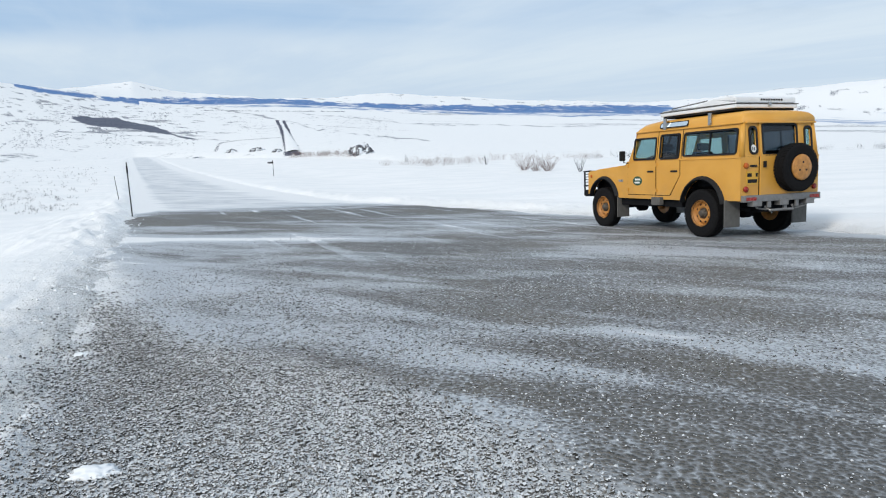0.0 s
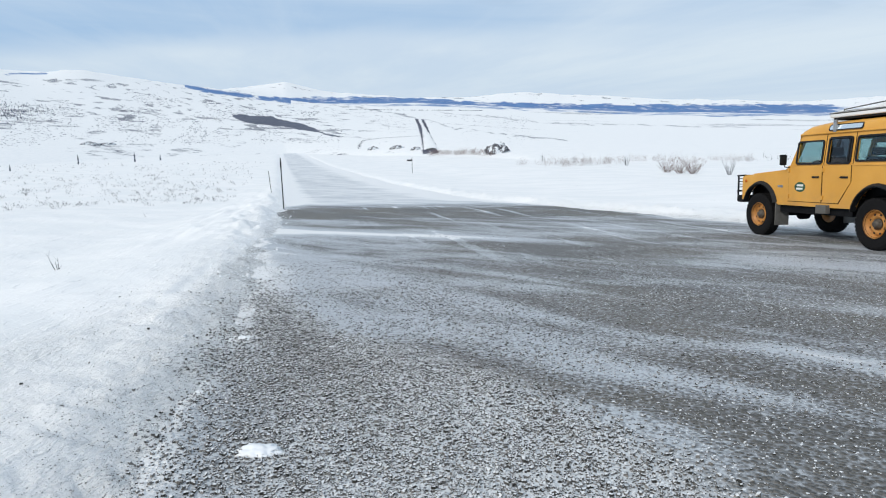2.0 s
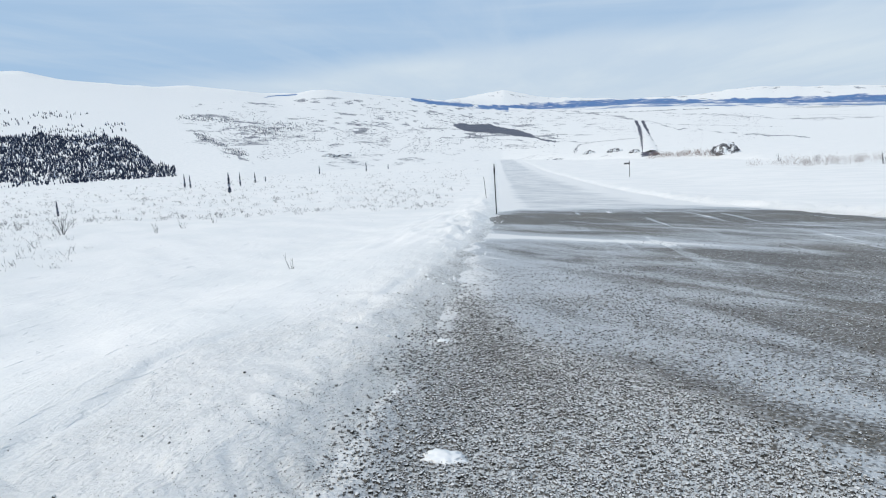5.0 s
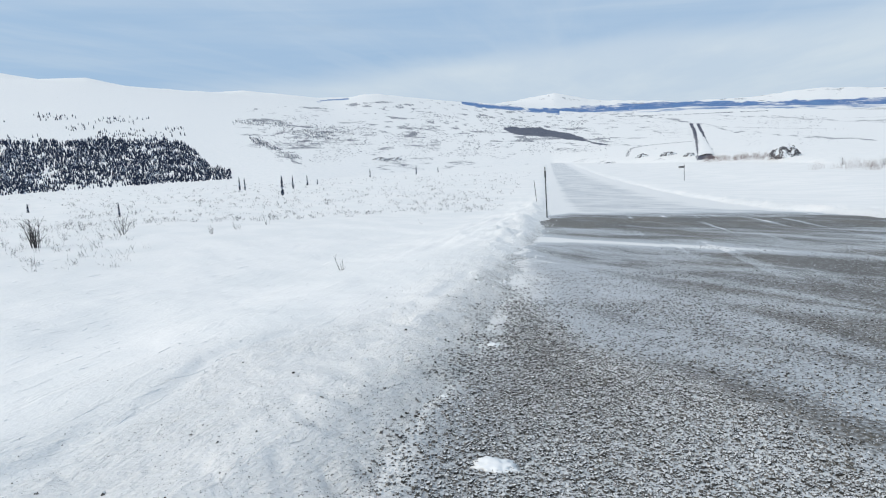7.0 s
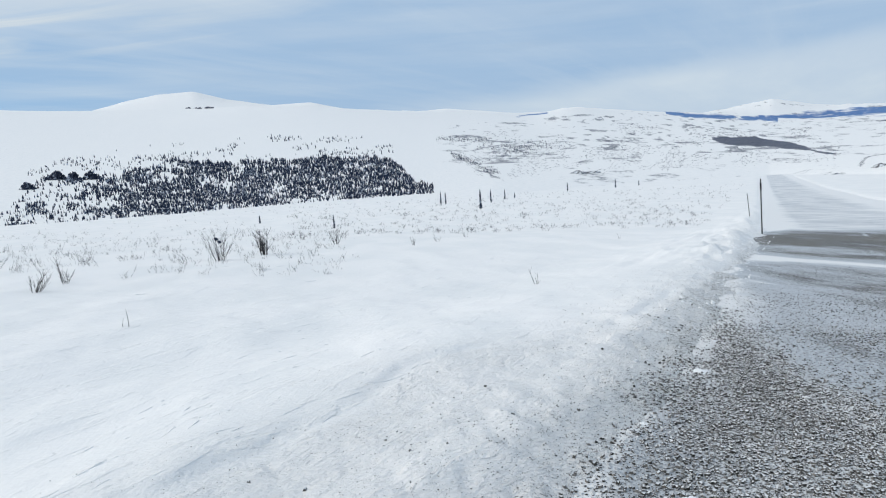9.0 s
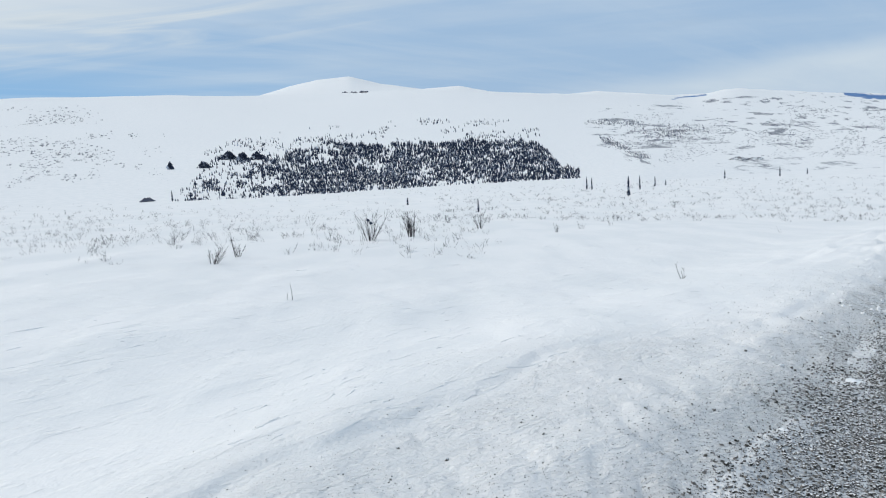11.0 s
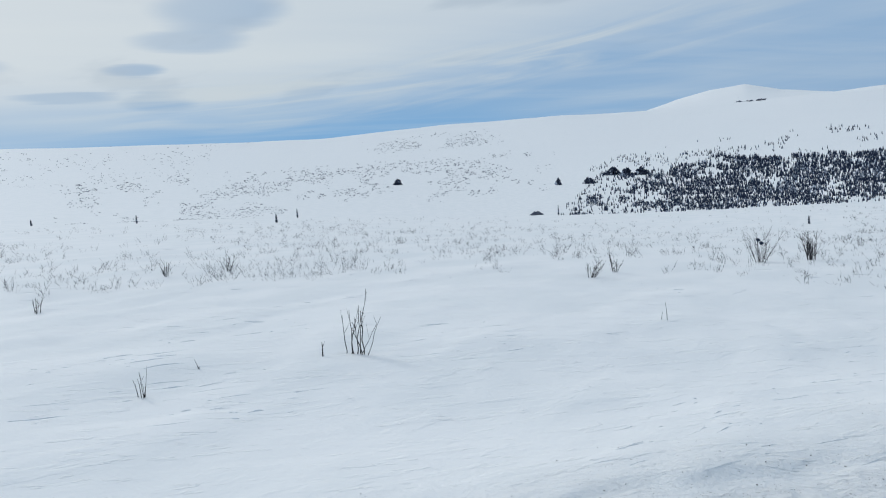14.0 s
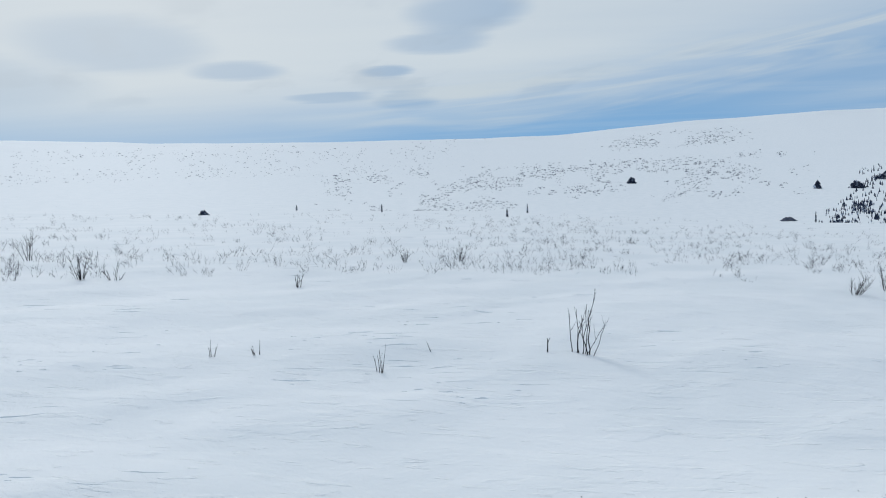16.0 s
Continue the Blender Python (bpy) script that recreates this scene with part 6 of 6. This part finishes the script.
TREE_LINE = ((50.0, 51.4, 52.6, 53.6, 57, 61, 65.6, 68, 70.2, 72, 74.9, 77, 79.3, 80.5, 82.4), (-2.8, -2.3, -0.9, -0.35, 0.05, 0.1, 0.15, 0.3, 0.85, 0.2, -0.05, -0.1, 0.05, -1.2, -2.6))


def stand(az, el, x, y):
    gaps = fbm(az * 0.75, el * 2.2, 4, 91) + 0.5 * fbm(az * 3.1, el * 7.0, 3, 92)
    west = np.clip((az - 69) / 8, 0, 1)
    return np.where(gaps > -0.36 + 0.66 * west, 1.0, 0.10)


forest("spruce_forest", "dense stand of dark spruces on the snowy hillside", forest_picks(11500, 50, 82.5, TREE_LINE, 301, stand), 302, 2.35)
UPPER = ((53, 56, 60, 64, 68, 72, 76, 80), (0.9, 1.6, 1.9, 2.2, 2.1, 1.9, 1.9, 0.6))
forest("scattered_spruces", "scattered small spruces above the tree line", forest_picks(560, 53, 80, UPPER, 305, lambda az, el, x, y: np.where((fbm(az * 0.5, el * 2.0, 4, 95) > 0.06) & (el > 0.1), 0.6, 0.01)), 306, 1.7)


def gully(az, el, x, y):
    """Scrub along two gullies and in one hollow of the far slope."""
    def line(a0, e0, a1, e1, w):
        t = np.clip((az - a0) / (a1 - a0), 0, 1)
        return np.exp(-((el - (e0 + (e1 - e0) * t)) / w) ** 2) * (az > min(a0, a1)) * (az < max(a0, a1))
    hollow = np.exp(-((az - 42.8) / 2.2) ** 2 - ((el + 0.25) / 0.5) ** 2)
    return np.clip(line(44.4, -2.3, 48.4, -0.2, 0.22) + 0.6 * line(45.0, 0.65, 49.6, 0.95, 0.18) + 0.7 * hollow, 0, 1) * (fbm(x / 18, y / 18, 3, 97) > -0.1)


forest("ravine_scrub", "dark scrub along the far gullies", forest_picks(1500, 36, 50, ((30, 60), (1.6, 1.6)), 311, gully), 312, 0.95)


def far_picks(count, az0, az1, el0, el1, seed, clump, cut):
    rng = np.random.default_rng(seed)
    out = []
    while len(out) < count:
        az = rng.uniform(az0, az1, 1500)
        r = np.exp(rng.uniform(math.log(110), math.log(1500), 1500))
        x, y = -r * np.sin(np.radians(az)), r * np.cos(np.radians(az))
        z = ground_z(x, y)
        el = np.degrees(np.arctan2(z - EYE, r))
        edge = smooth01((az - az0) / 4) * smooth01((az1 - az) / 4) * smooth01((el - el0) / 0.5) * smooth01((el1 - el) / 0.8)
        if az1 - az0 < 9:
            edge = np.ones(1500)
        keep = (rng.uniform(0, 1, 1500) < edge) & (el > el0) & (el < el1) & (fbm(az * 0.55, el * 1.1, 4, seed) > cut)
        out += list(zip(x[keep].tolist(), y[keep].tolist(), z[keep].tolist(), (rng.uniform(0.3, 1.1, keep.sum()) * r[keep] / 300).tolist()))
    return out[:count]


def bush_field(name, picks, material, label, seed, tall, loose=1.2):
    rng = random.Random(seed)
    verts, faces = [], []
    for x, y, z, size in picks:
        h = tall * size
        for _ in range(rng.randint(1, 3)):
            ox, oy = rng.uniform(-loose, loose) * h, rng.uniform(-loose, loose) * h
            base = len(verts)
            n = 6
            for k in range(n):
                a = 2 * math.pi * k / n
                q = h * rng.uniform(0.6, 1.7)
                verts.append((x + ox + q * math.cos(a), y + oy + q * math.sin(a), z - 0.1 + h * rng.uniform(0, 0.4)))
            verts.append((x + ox + rng.uniform(-0.5, 0.5) * h, y + oy, z + h * rng.uniform(0.6, 1.3)))
            for k in range(n):
                faces.append((base + k, base + (k + 1) % n, base + n))
    return tagged(raw(name, verts, faces, material, False), label, "brush", kind="stuff")


HEATH = make_twig("heath_scrub", (0.045, 0.052, 0.082), (0.15, 0.158, 0.20))
bush_field("hillside_scrub", far_picks(2600, 82, 122, -1.4, 2.6, 401, 60, 0.0), HEATH, "patches of low scrub on the snowy slope", 402, 0.28, 2.2)
bush_field("hillside_scrub", far_picks(1100, 106, 150, 2.0, 5.0, 403, 60, -0.12), HEATH, "thin scrub below the skyline of the slope", 404, 0.20, 2.0)
bush_field("hillside_scrub", far_picks(460, 86, 99, 2.9, 4.5, 405, 40, -0.1), HEATH, "thin scrub high on the slope", 406, 0.22, 2.0)
bush_field("hillside_scrub", far_picks(3600, 18, 50, -2.8, 1.7, 411, 70, 0.0), HEATH, "dark scrub scattered over the far hillside", 412, 0.19, 2.4)
bush_field("hillside_scrub", far_picks(26, 66.8, 68.9, 4.5, 4.66, 415, 40, -1.0), HEATH, "short line of dark scrub below the bald summit", 416, 0.7)
bush_field("hillside_scrub", far_picks(900, 2, 30, -2.8, 0.2, 421, 60, 0.08), HEATH, "thin dark scrub on the far slope", 422, 0.13, 3.0)


def dark_clump(az, el, tall, wide, seed, label):
    """A thick dark bush standing alone on the far slope."""
    rng = random.Random(seed)
    x, y, z = where_seen(az, el, 60, LATE)
    reach = math.hypot(x, y)
    tall, wide = tall * reach / 100, wide * reach / 100
    verts, faces = [], []
    for _ in range(90):
        ox, oy = rng.gauss(0, 0.30) * wide, rng.gauss(0, 0.30) * wide
        rise = tall * max(0.15, 1 - (math.hypot(ox, oy) / (0.75 * wide)) ** 2) * rng.uniform(0.0, 0.85)
        base, q = len(verts), tall * rng.uniform(0.10, 0.24)
        for dx_, dy_, dz_ in ((1, 0, 0), (-0.5, 0.9, 0), (-0.5, -0.9, 0), (0, 0, 1.3), (0, 0, -0.8)):
            verts.append((ox + q * (dx_ + rng.uniform(-0.4, 0.4)), oy + q * (dy_ + rng.uniform(-0.4, 0.4)), rise + q * (dz_ + rng.uniform(-0.3, 0.3))))
        faces += [tuple(base + i for i in f) for f in ((0, 1, 3), (1, 2, 3), (2, 0, 3), (1, 0, 4), (2, 1, 4), (0, 2, 4))]
    ob = raw("spruce_clump", verts, faces, NEEDLES, False)
    ob.matrix_world = pose(x, y, z)
    return tagged(ob, label, "bush", group="dark clumps on the slope")


for i, (az, el, tall, wide) in enumerate(((95.8, 0.38, 0.85, 0.8), (78.3, -0.15, 1.2, 1.5), (77.2, -0.25, 1.1, 1.2), (76.0, -0.3, 1.2, 1.4), (80.2, -0.7, 1.0, 1.1), (82.6, -0.65, 1.0, 0.5), (130.3, -1.55, 0.75, 0.9))):
    dark_clump(az, el, tall, wide, 430 + i, "thick dark clump of low spruce on the snow slope")
bush_field("hillside_scrub", [(*where_seen(84.5 + 0.13 * i, -2.95, 40, LATE), 1.2 - 0.06 * i * i) for i in range(-3, 4)], HEATH, "grey round brush on the brow of the flat", 441, 0.7, 0.4)


# ---- the far road with its dark ditches, mounds and thickets beyond the bank ----
def far_strip(name, az_el, width, material, label, category):
    pts = [where_seen(a, e, 235) for a, e in az_el]
    fine = []
    for p, q in zip(pts, pts[1:]):
        n = 24
        for i in range(n):
            x, y = p[0] + (q[0] - p[0]) * i / n, p[1] + (q[1] - p[1]) * i / n
            fine.append((x, y))
    verts, faces = [], []
    for i, (x, y) in enumerate(fine):
        x2, y2 = fine[min(i + 1, len(fine) - 1)]
        x1, y1 = fine[max(i - 1, 0)]
        d = Vector((x2 - x1, y2 - y1, 0)).normalized()
        nrm = Vector((-d.y, d.x, 0))
        for k in (-1, 0, 1):
            q = Vector((x, y, 0)) + nrm * k * width / 2
            verts.append((q.x, q.y, float(ground_z(q.x, q.y)) + 0.25 + (0.5 if k == 0 else 0.0)))
        if i:
            b = 3 * i
            faces += [(b - 3, b - 2, b + 1, b), (b - 2, b - 1, b + 2, b + 1)]
    return tagged(raw(name, verts, faces, material), label, category, kind="structure")


def thicket(az0, az1, el, count, tall, seed, first, label, material):
    rng = random.Random(seed)
    picks = []
    for _ in range(count):
        x, y, z = where_seen(rng.uniform(az0, az1), el + rng.uniform(-0.2, 0.12), first)
        picks.append((x, y, z, rng.uniform(0.5, 1.1)))
    return scatter("thicket", picks, tall, material, label, seed, thick=0.03)


far_road = far_strip("far_road", ((12.22, -3.2), (12.35, -2.7), (12.5, -2.2), (12.7, -1.6), (12.88, -1.2), (13.08, -0.75)), 5.0, SNOW, "snow-covered road running away over the plain", "road")


def ditch_brush(az_el, count, tall, seed, label):
    rng = random.Random(seed)
    pts = [where_seen(a, e, 235) for a, e in az_el]
    picks = []
    for _ in range(count):
        t = rng.random() * (len(pts) - 1)
        i = min(int(t), len(pts) - 2)
        x, y = (pts[i][k] + (pts[i + 1][k] - pts[i][k]) * (t - i) for k in (0, 1))
        x, y = x + rng.gauss(0, 0.5), y + rng.gauss(0, 0.5)
        picks.append((x, y, float(ground_z(x, y)), rng.uniform(0.5, 1.2) * math.hypot(x, y) / 350))
    return bush_field("ditch_brush", picks, HEATH, label, seed, tall, 0.8)


ditch_brush(((12.50, -3.50), (12.62, -3.2), (12.72, -2.7), (12.82, -2.2), (12.95, -1.6), (13.10, -1.2), (13.33, -0.74)), 1100, 0.36, 501, "dark brush lining one side of the far road")
ditch_brush(((11.85, -3.50), (11.98, -3.2), (12.10, -2.7), (12.27, -2.2), (12.48, -1.6), (12.64, -1.2), (12.84, -0.76)), 1100, 0.34, 502, "dark brush lining one side of the far road")
ditch_brush(((18.1, -3.10), (18.0, -2.75), (17.7, -2.42), (16.4, -2.25), (14.5, -2.15), (12.9, -2.06)), 330, 0.17, 503, "thin brush round the far turning loop")
ditch_brush(((12.3, -0.95), (8.0, -1.25), (3.0, -1.55)), 150, 0.14, 504, "thin line of brush across the plain")
ditch_brush(((19.0, 0.05), (13.0, 0.0), (8.0, -0.02)), 150, 0.30, 505, "thin dark line of brush far out on the plain")


def make_mound(az, el, wide, tall, seed, first, label):
    rng = random.Random(seed)
    x, y, z = where_seen(az, el, first)
    bm = bmesh.new()
    bmesh.ops.create_icosphere(bm, subdivisions=4, radius=1)
    for v in bm.verts:
        n = noise.fractal(v.co * 1.7 + Vector((seed, 0, 0)), 0.9, 2.1, 5)
        v.co = Vector((v.co.x * wide, v.co.y * wide * 0.8, max(v.co.z, -0.15) * tall)) * (1 + 0.35 * n)
    ob = link("rock_mound", bm, MOUND)
    ob.matrix_world = pose(x, y, z - 0.2)
    return tagged(ob, label, "rock", group="mounds beside the far road")


k = Mat("snowy_rubble", 0.85, spec=0.2)
k.color(k.mix(k.step(k.noise(0.9, 6, 0.7), 0.47, 0.56), (0.085, 0.085, 0.095), (0.74, 0.78, 0.82)))
k.bump(k.noise(1.5, 5), 0.3)
MOUND = k.m
make_mound(6.75, -3.45, 3.6, 3.0, 601, 150, "dark rubble mound dusted with snow")
make_mound(16.9, -3.15, 2.6, 1.5, 602, 150, "low dark rubble heap in the snow")
make_mound(15.0, -3.1, 3.0, 1.5, 603, 150, "low dark rubble heap in the snow")
make_mound(13.4, -3.2, 2.2, 1.2, 604, 150, "low dark rubble heap in the snow")
thicket(7.2, 12.3, -3.5, 150, 2.2, 611, 100, "reddish-brown willow thicket beyond the road bank", RED_WILLOW)
make_mound(38.0, -2.55, 5.0, 1.6, 605, 180, "low dark bank of rubble on the flat's brow")
make_mound(36.9, -2.55, 3.5, 1.3, 606, 180, "low dark bank of rubble on the flat's brow")


# ---- loose gravel and snow crumbs ----
def pebbles(name, picks, material, label, category, seed, flat=0.6):
    rng = np.random.default_rng(seed)
    # a chipped block without its underside
    unit = np.array([(-1, -1, -1), (1, -1, -1), (1, 1, -1), (-1, 1, -1), (-0.62, -0.62, 0.8), (0.62, -0.62, 0.8), (0.62, 0.62, 0.8), (-0.62, 0.62, 0.8)], float) * 0.72
    tris = np.array([(4, 5, 6), (4, 6, 7), (0, 1, 5), (0, 5, 4), (1, 2, 6), (1, 6, 5), (2, 3, 7), (2, 7, 6), (3, 0, 4), (3, 4, 7)])
    n = len(picks)
    ang = rng.uniform(0, 6.283, n)
    size = picks[:, 3]
    v = unit[None] * rng.uniform(0.65, 1.2, (n, 8, 1)) + rng.uniform(-0.28, 0.28, (n, 8, 3))
    v = v * size[:, None, None] * np.array((1, 0.8, flat))
    c, s_ = np.cos(ang)[:, None], np.sin(ang)[:, None]
    out = np.stack((v[..., 0] * c - v[..., 1] * s_, v[..., 0] * s_ + v[..., 1] * c, v[..., 2]), -1) + picks[:, None, :3]
    faces = (tris[None] + (np.arange(n) * 8)[:, None, None]).reshape(-1, 3)
    return tagged(raw(name, out.reshape(-1, 3).tolist(), faces.tolist(), material, False), label, category, kind="stuff")


def surface_z(x, y):
    return np.maximum(road_z(x, y), ground_z(x, y))


def pebble_picks(count, s0, s1, l0, l1, weight, low, high, seed):
    rng = np.random.default_rng(seed)
    got, have = [], 0
    while have < count:
        s, l = s0 + (s1 - s0) * rng.uniform(0, 1, 20000) ** 1.4, rng.uniform(l0, l1, 20000)
        keep = rng.uniform(0, 1, 20000) < weight(s, l)
        s, l = s[keep], l[keep]
        x, y = l * CH - s * SH, s * CH + l * SH
        size = low * (high / low) ** (rng.uniform(0, 1, len(x)) ** 2.2)
        got.append(np.stack((x, y, surface_z(x, y) + size * 0.18 + 0.001, size), -1))
        have += len(x)
    return np.concatenate(got)[:count]


def near_verge(s, l):
    a, _ = road_edges(s)
    return np.where(l > a - 0.2, gravel_patch(s, l) * (0.03 + 0.97 * smooth01((l - a + 0.15 + 0.35 * fbm(s / 0.5, l / 0.5, 3, 63)) / 0.55)), 0.022 * smooth01(fbm(s / 0.35, l / 0.35, 3, 69) + 0.35) * np.exp(-np.clip(a - 0.2 - l, 0, 9) / 0.55))


k = Mat("loose_stone", 0.8, spec=0.25)
c = k.mix(k.math("POWER", k.island(), 1.6), (0.036, 0.035, 0.032), (0.24, 0.232, 0.218))
# snow caught on the upper sides, which also paints the stones' lit tops
sepn = k.n.new("ShaderNodeSeparateXYZ")
k.l.new(k.n.new("ShaderNodeNewGeometry").outputs["Normal"], sepn.inputs[0])
caught = k.math("ADD", k.math("MULTIPLY", k.noise(9, 4, 0.65), 1.1), k.math("MULTIPLY", k.math("SUBTRACT", k.noise(1.5, 4, 0.6), 0.5), 1.9))
caught = k.step(k.math("ADD", k.math("MULTIPLY", sepn.outputs[2], 1.25), caught), 1.14, 1.50)
k.color(k.mix(caught, c, (0.66, 0.68, 0.70)))
LOOSE = k.m
pebbles("loose_gravel", pebble_picks(62000, 0.4, 8.5, -2.6, 2.2, near_verge, 0.0045, 0.0165, 701), LOOSE, "loose grey road gravel along the verge", "gravel", 702, 0.9)
pebbles("loose_gravel", pebble_picks(24000, 2.0, 10.0, -1.3, 4.5, lambda s, l: smooth01((s - 2) / 1.5) * smooth01((l - road_edges(s)[0] - 0.1) / 0.5) * (0.25 + 0.75 * smooth01((2.6 - l) / 2.0)) * (0.3 + 0.7 * smooth01(fbm(s / 0.9, l / 1.6, 3, 75) * 1.5 + 0.5)), 0.0045, 0.0135, 715), LOOSE, "snow-dusted small stones on the packed road", "gravel", 716, 0.8)
pebbles("loose_gravel", pebble_picks(12000, 1.0, 14.0, -0.7, 9.5, lambda s, l: 0.15 + 0.85 * smooth01(fbm(s / 0.9, l / 2.4, 3, 77) * 2.0), 0.005, 0.016, 703), LOOSE, "scattered small stones on the packed road", "gravel", 704)
pebbles("loose_gravel", pebble_picks(9000, 0.45, -3.5, -2.2, 2.2, near_verge, 0.008, 0.018, 717), LOOSE, "loose grey road gravel along the verge", "gravel", 718, 0.9)
pebbles("verge_grit", pebble_picks(10000, 0.6, 12.0, -3.4, -0.6, lambda s, l: np.exp(-np.clip(road_edges(s)[0] - l, 0, 9) / 0.45) * smooth01(fbm(s / 0.5, l / 0.5, 3, 67) * 1.2 + 0.6), 0.0018, 0.0065, 713), LOOSE, "fine dark grit blown over the snow of the verge", "gravel", 714)
pebbles("snow_crumbs", pebble_picks(10000, 0.6, 7.5, -1.6, 1.9, lambda s, l: near_verge(s, l) * (0.25 + 0.75 * smooth01((l + 0.45) / 1.2)), 0.004, 0.012, 705), CRUMB, "crumbs of crusted snow among the gravel", "snow", 706, 0.5)
pebbles("snow_crumbs", pebble_picks(10000, 1.5, 15.0, -1.4, 9.5, lambda s, l: 0.05 + 0.95 * smooth01(fbm(s / 0.7 + 9, l / 2.2, 3, 79) * 2.2), 0.003, 0.010, 707), CRUMB, "snow crumbs scattered over the packed road", "snow", 708, 0.45)
pebbles("snow_clods", pebble_picks(1100, 3.0, 34.0, -2.9, -0.7, lambda s, l: np.exp(-((l - road_edges(s)[0] + 0.12) / 0.32) ** 2) * smooth01((s - 3) / 10), 0.008, 0.030, 709), LUMP, "clods of ploughed snow along the road edge", "snow", 710, 0.6)



def make_lump(x, y, wide, seed):
    bm = bmesh.new()
    bmesh.ops.create_icosphere(bm, subdivisions=4, radius=1)
    for v in bm.verts:
        n = noise.fractal(v.co * 2.6 + Vector((seed, 0, 0)), 0.8, 2.1, 5)
        v.co = Vector((v.co.x * wide, v.co.y * wide * 0.75, max(v.co.z, -0.2) * wide * 0.19)) * (1 + 0.38 * n)
    ob = link("snow_lump", bm, LUMP, smooth=True)
    ob.matrix_world = pose(x, y, float(surface_z(np.array(x), np.array(y))))
    return tagged(ob, "rounded lump of packed snow lying on the gravel", "snow lump", group="snow lumps on the gravel")


for az, el, wide, seed in ((28.9, -27.8, 0.10, 3), (28.9, -18.0, 0.07, 5), (22.0, -20.5, 0.022, 9), (33.0, -21.5, 0.03, 11)):
    x, y, _ = where_seen(az, el, 1.5)
    make_lump(x, y, wide, seed)


def crust_lips(count, seed):
    """Short upturned lips of wind crust, thin as a finger."""
    rng = np.random.default_rng(seed)
    az, r = np.radians(rng.uniform(40, 147, 4000)), 3.6 * (26 / 3.6) ** rng.uniform(0, 1, 4000)
    x, y = -r * np.sin(az), r * np.cos(az)
    keep = (off_road(x, y) > 1.6) & (fbm(x / 1.8, y / 1.8, 3, 87) > 0.16)
    x, y, r = x[keep][:count], y[keep][:count], r[keep][:count]
    count, n = len(x), 9
    turn = HEADING + math.pi / 2 + rng.normal(0.12, 0.16, count)
    length = (0.05 + 0.55 * rng.uniform(0, 1, count) ** 3) * (0.7 + r / 32)
    tall = rng.uniform(0.002, 0.0065, count) * (0.8 + r / 22)
    bend = rng.uniform(-0.12, 0.12, count)
    t = np.linspace(-0.5, 0.5, n)[None]
    px = x[:, None] + (np.cos(turn) * length)[:, None] * t - (np.sin(turn) * bend * length)[:, None] * 4 * t * t
    py = y[:, None] + (np.sin(turn) * length)[:, None] * t + (np.cos(turn) * bend * length)[:, None] * 4 * t * t
    z = ground_z(px, py)
    h = tall[:, None] * (1 - (2 * t) ** 2) * rng.uniform(0.35, 1.3, px.shape)
    far = np.hypot(px, py)
    bx, by = px / far * tall[:, None], py / far * tall[:, None]
    rows = np.stack((np.stack((px, py, z - 0.01), -1), np.stack((px - bx * 0.5, py - by * 0.5, z + h), -1), np.stack((px + bx * 3.5, py + by * 3.5, z - 0.004), -1)), 2)
    faces = []
    for c in range(count):
        for i in range(1, n):
            b = 3 * (c * n + i)
            faces += [(b - 3, b, b + 1, b - 2), (b - 2, b + 1, b + 2, b - 1)]
    return tagged(raw("crust_lips", rows.reshape(-1, 3).tolist(), faces, LUMP, False), "small broken lips of wind crust on the snow", "snow", kind="stuff")


crust_lips(460, 801)
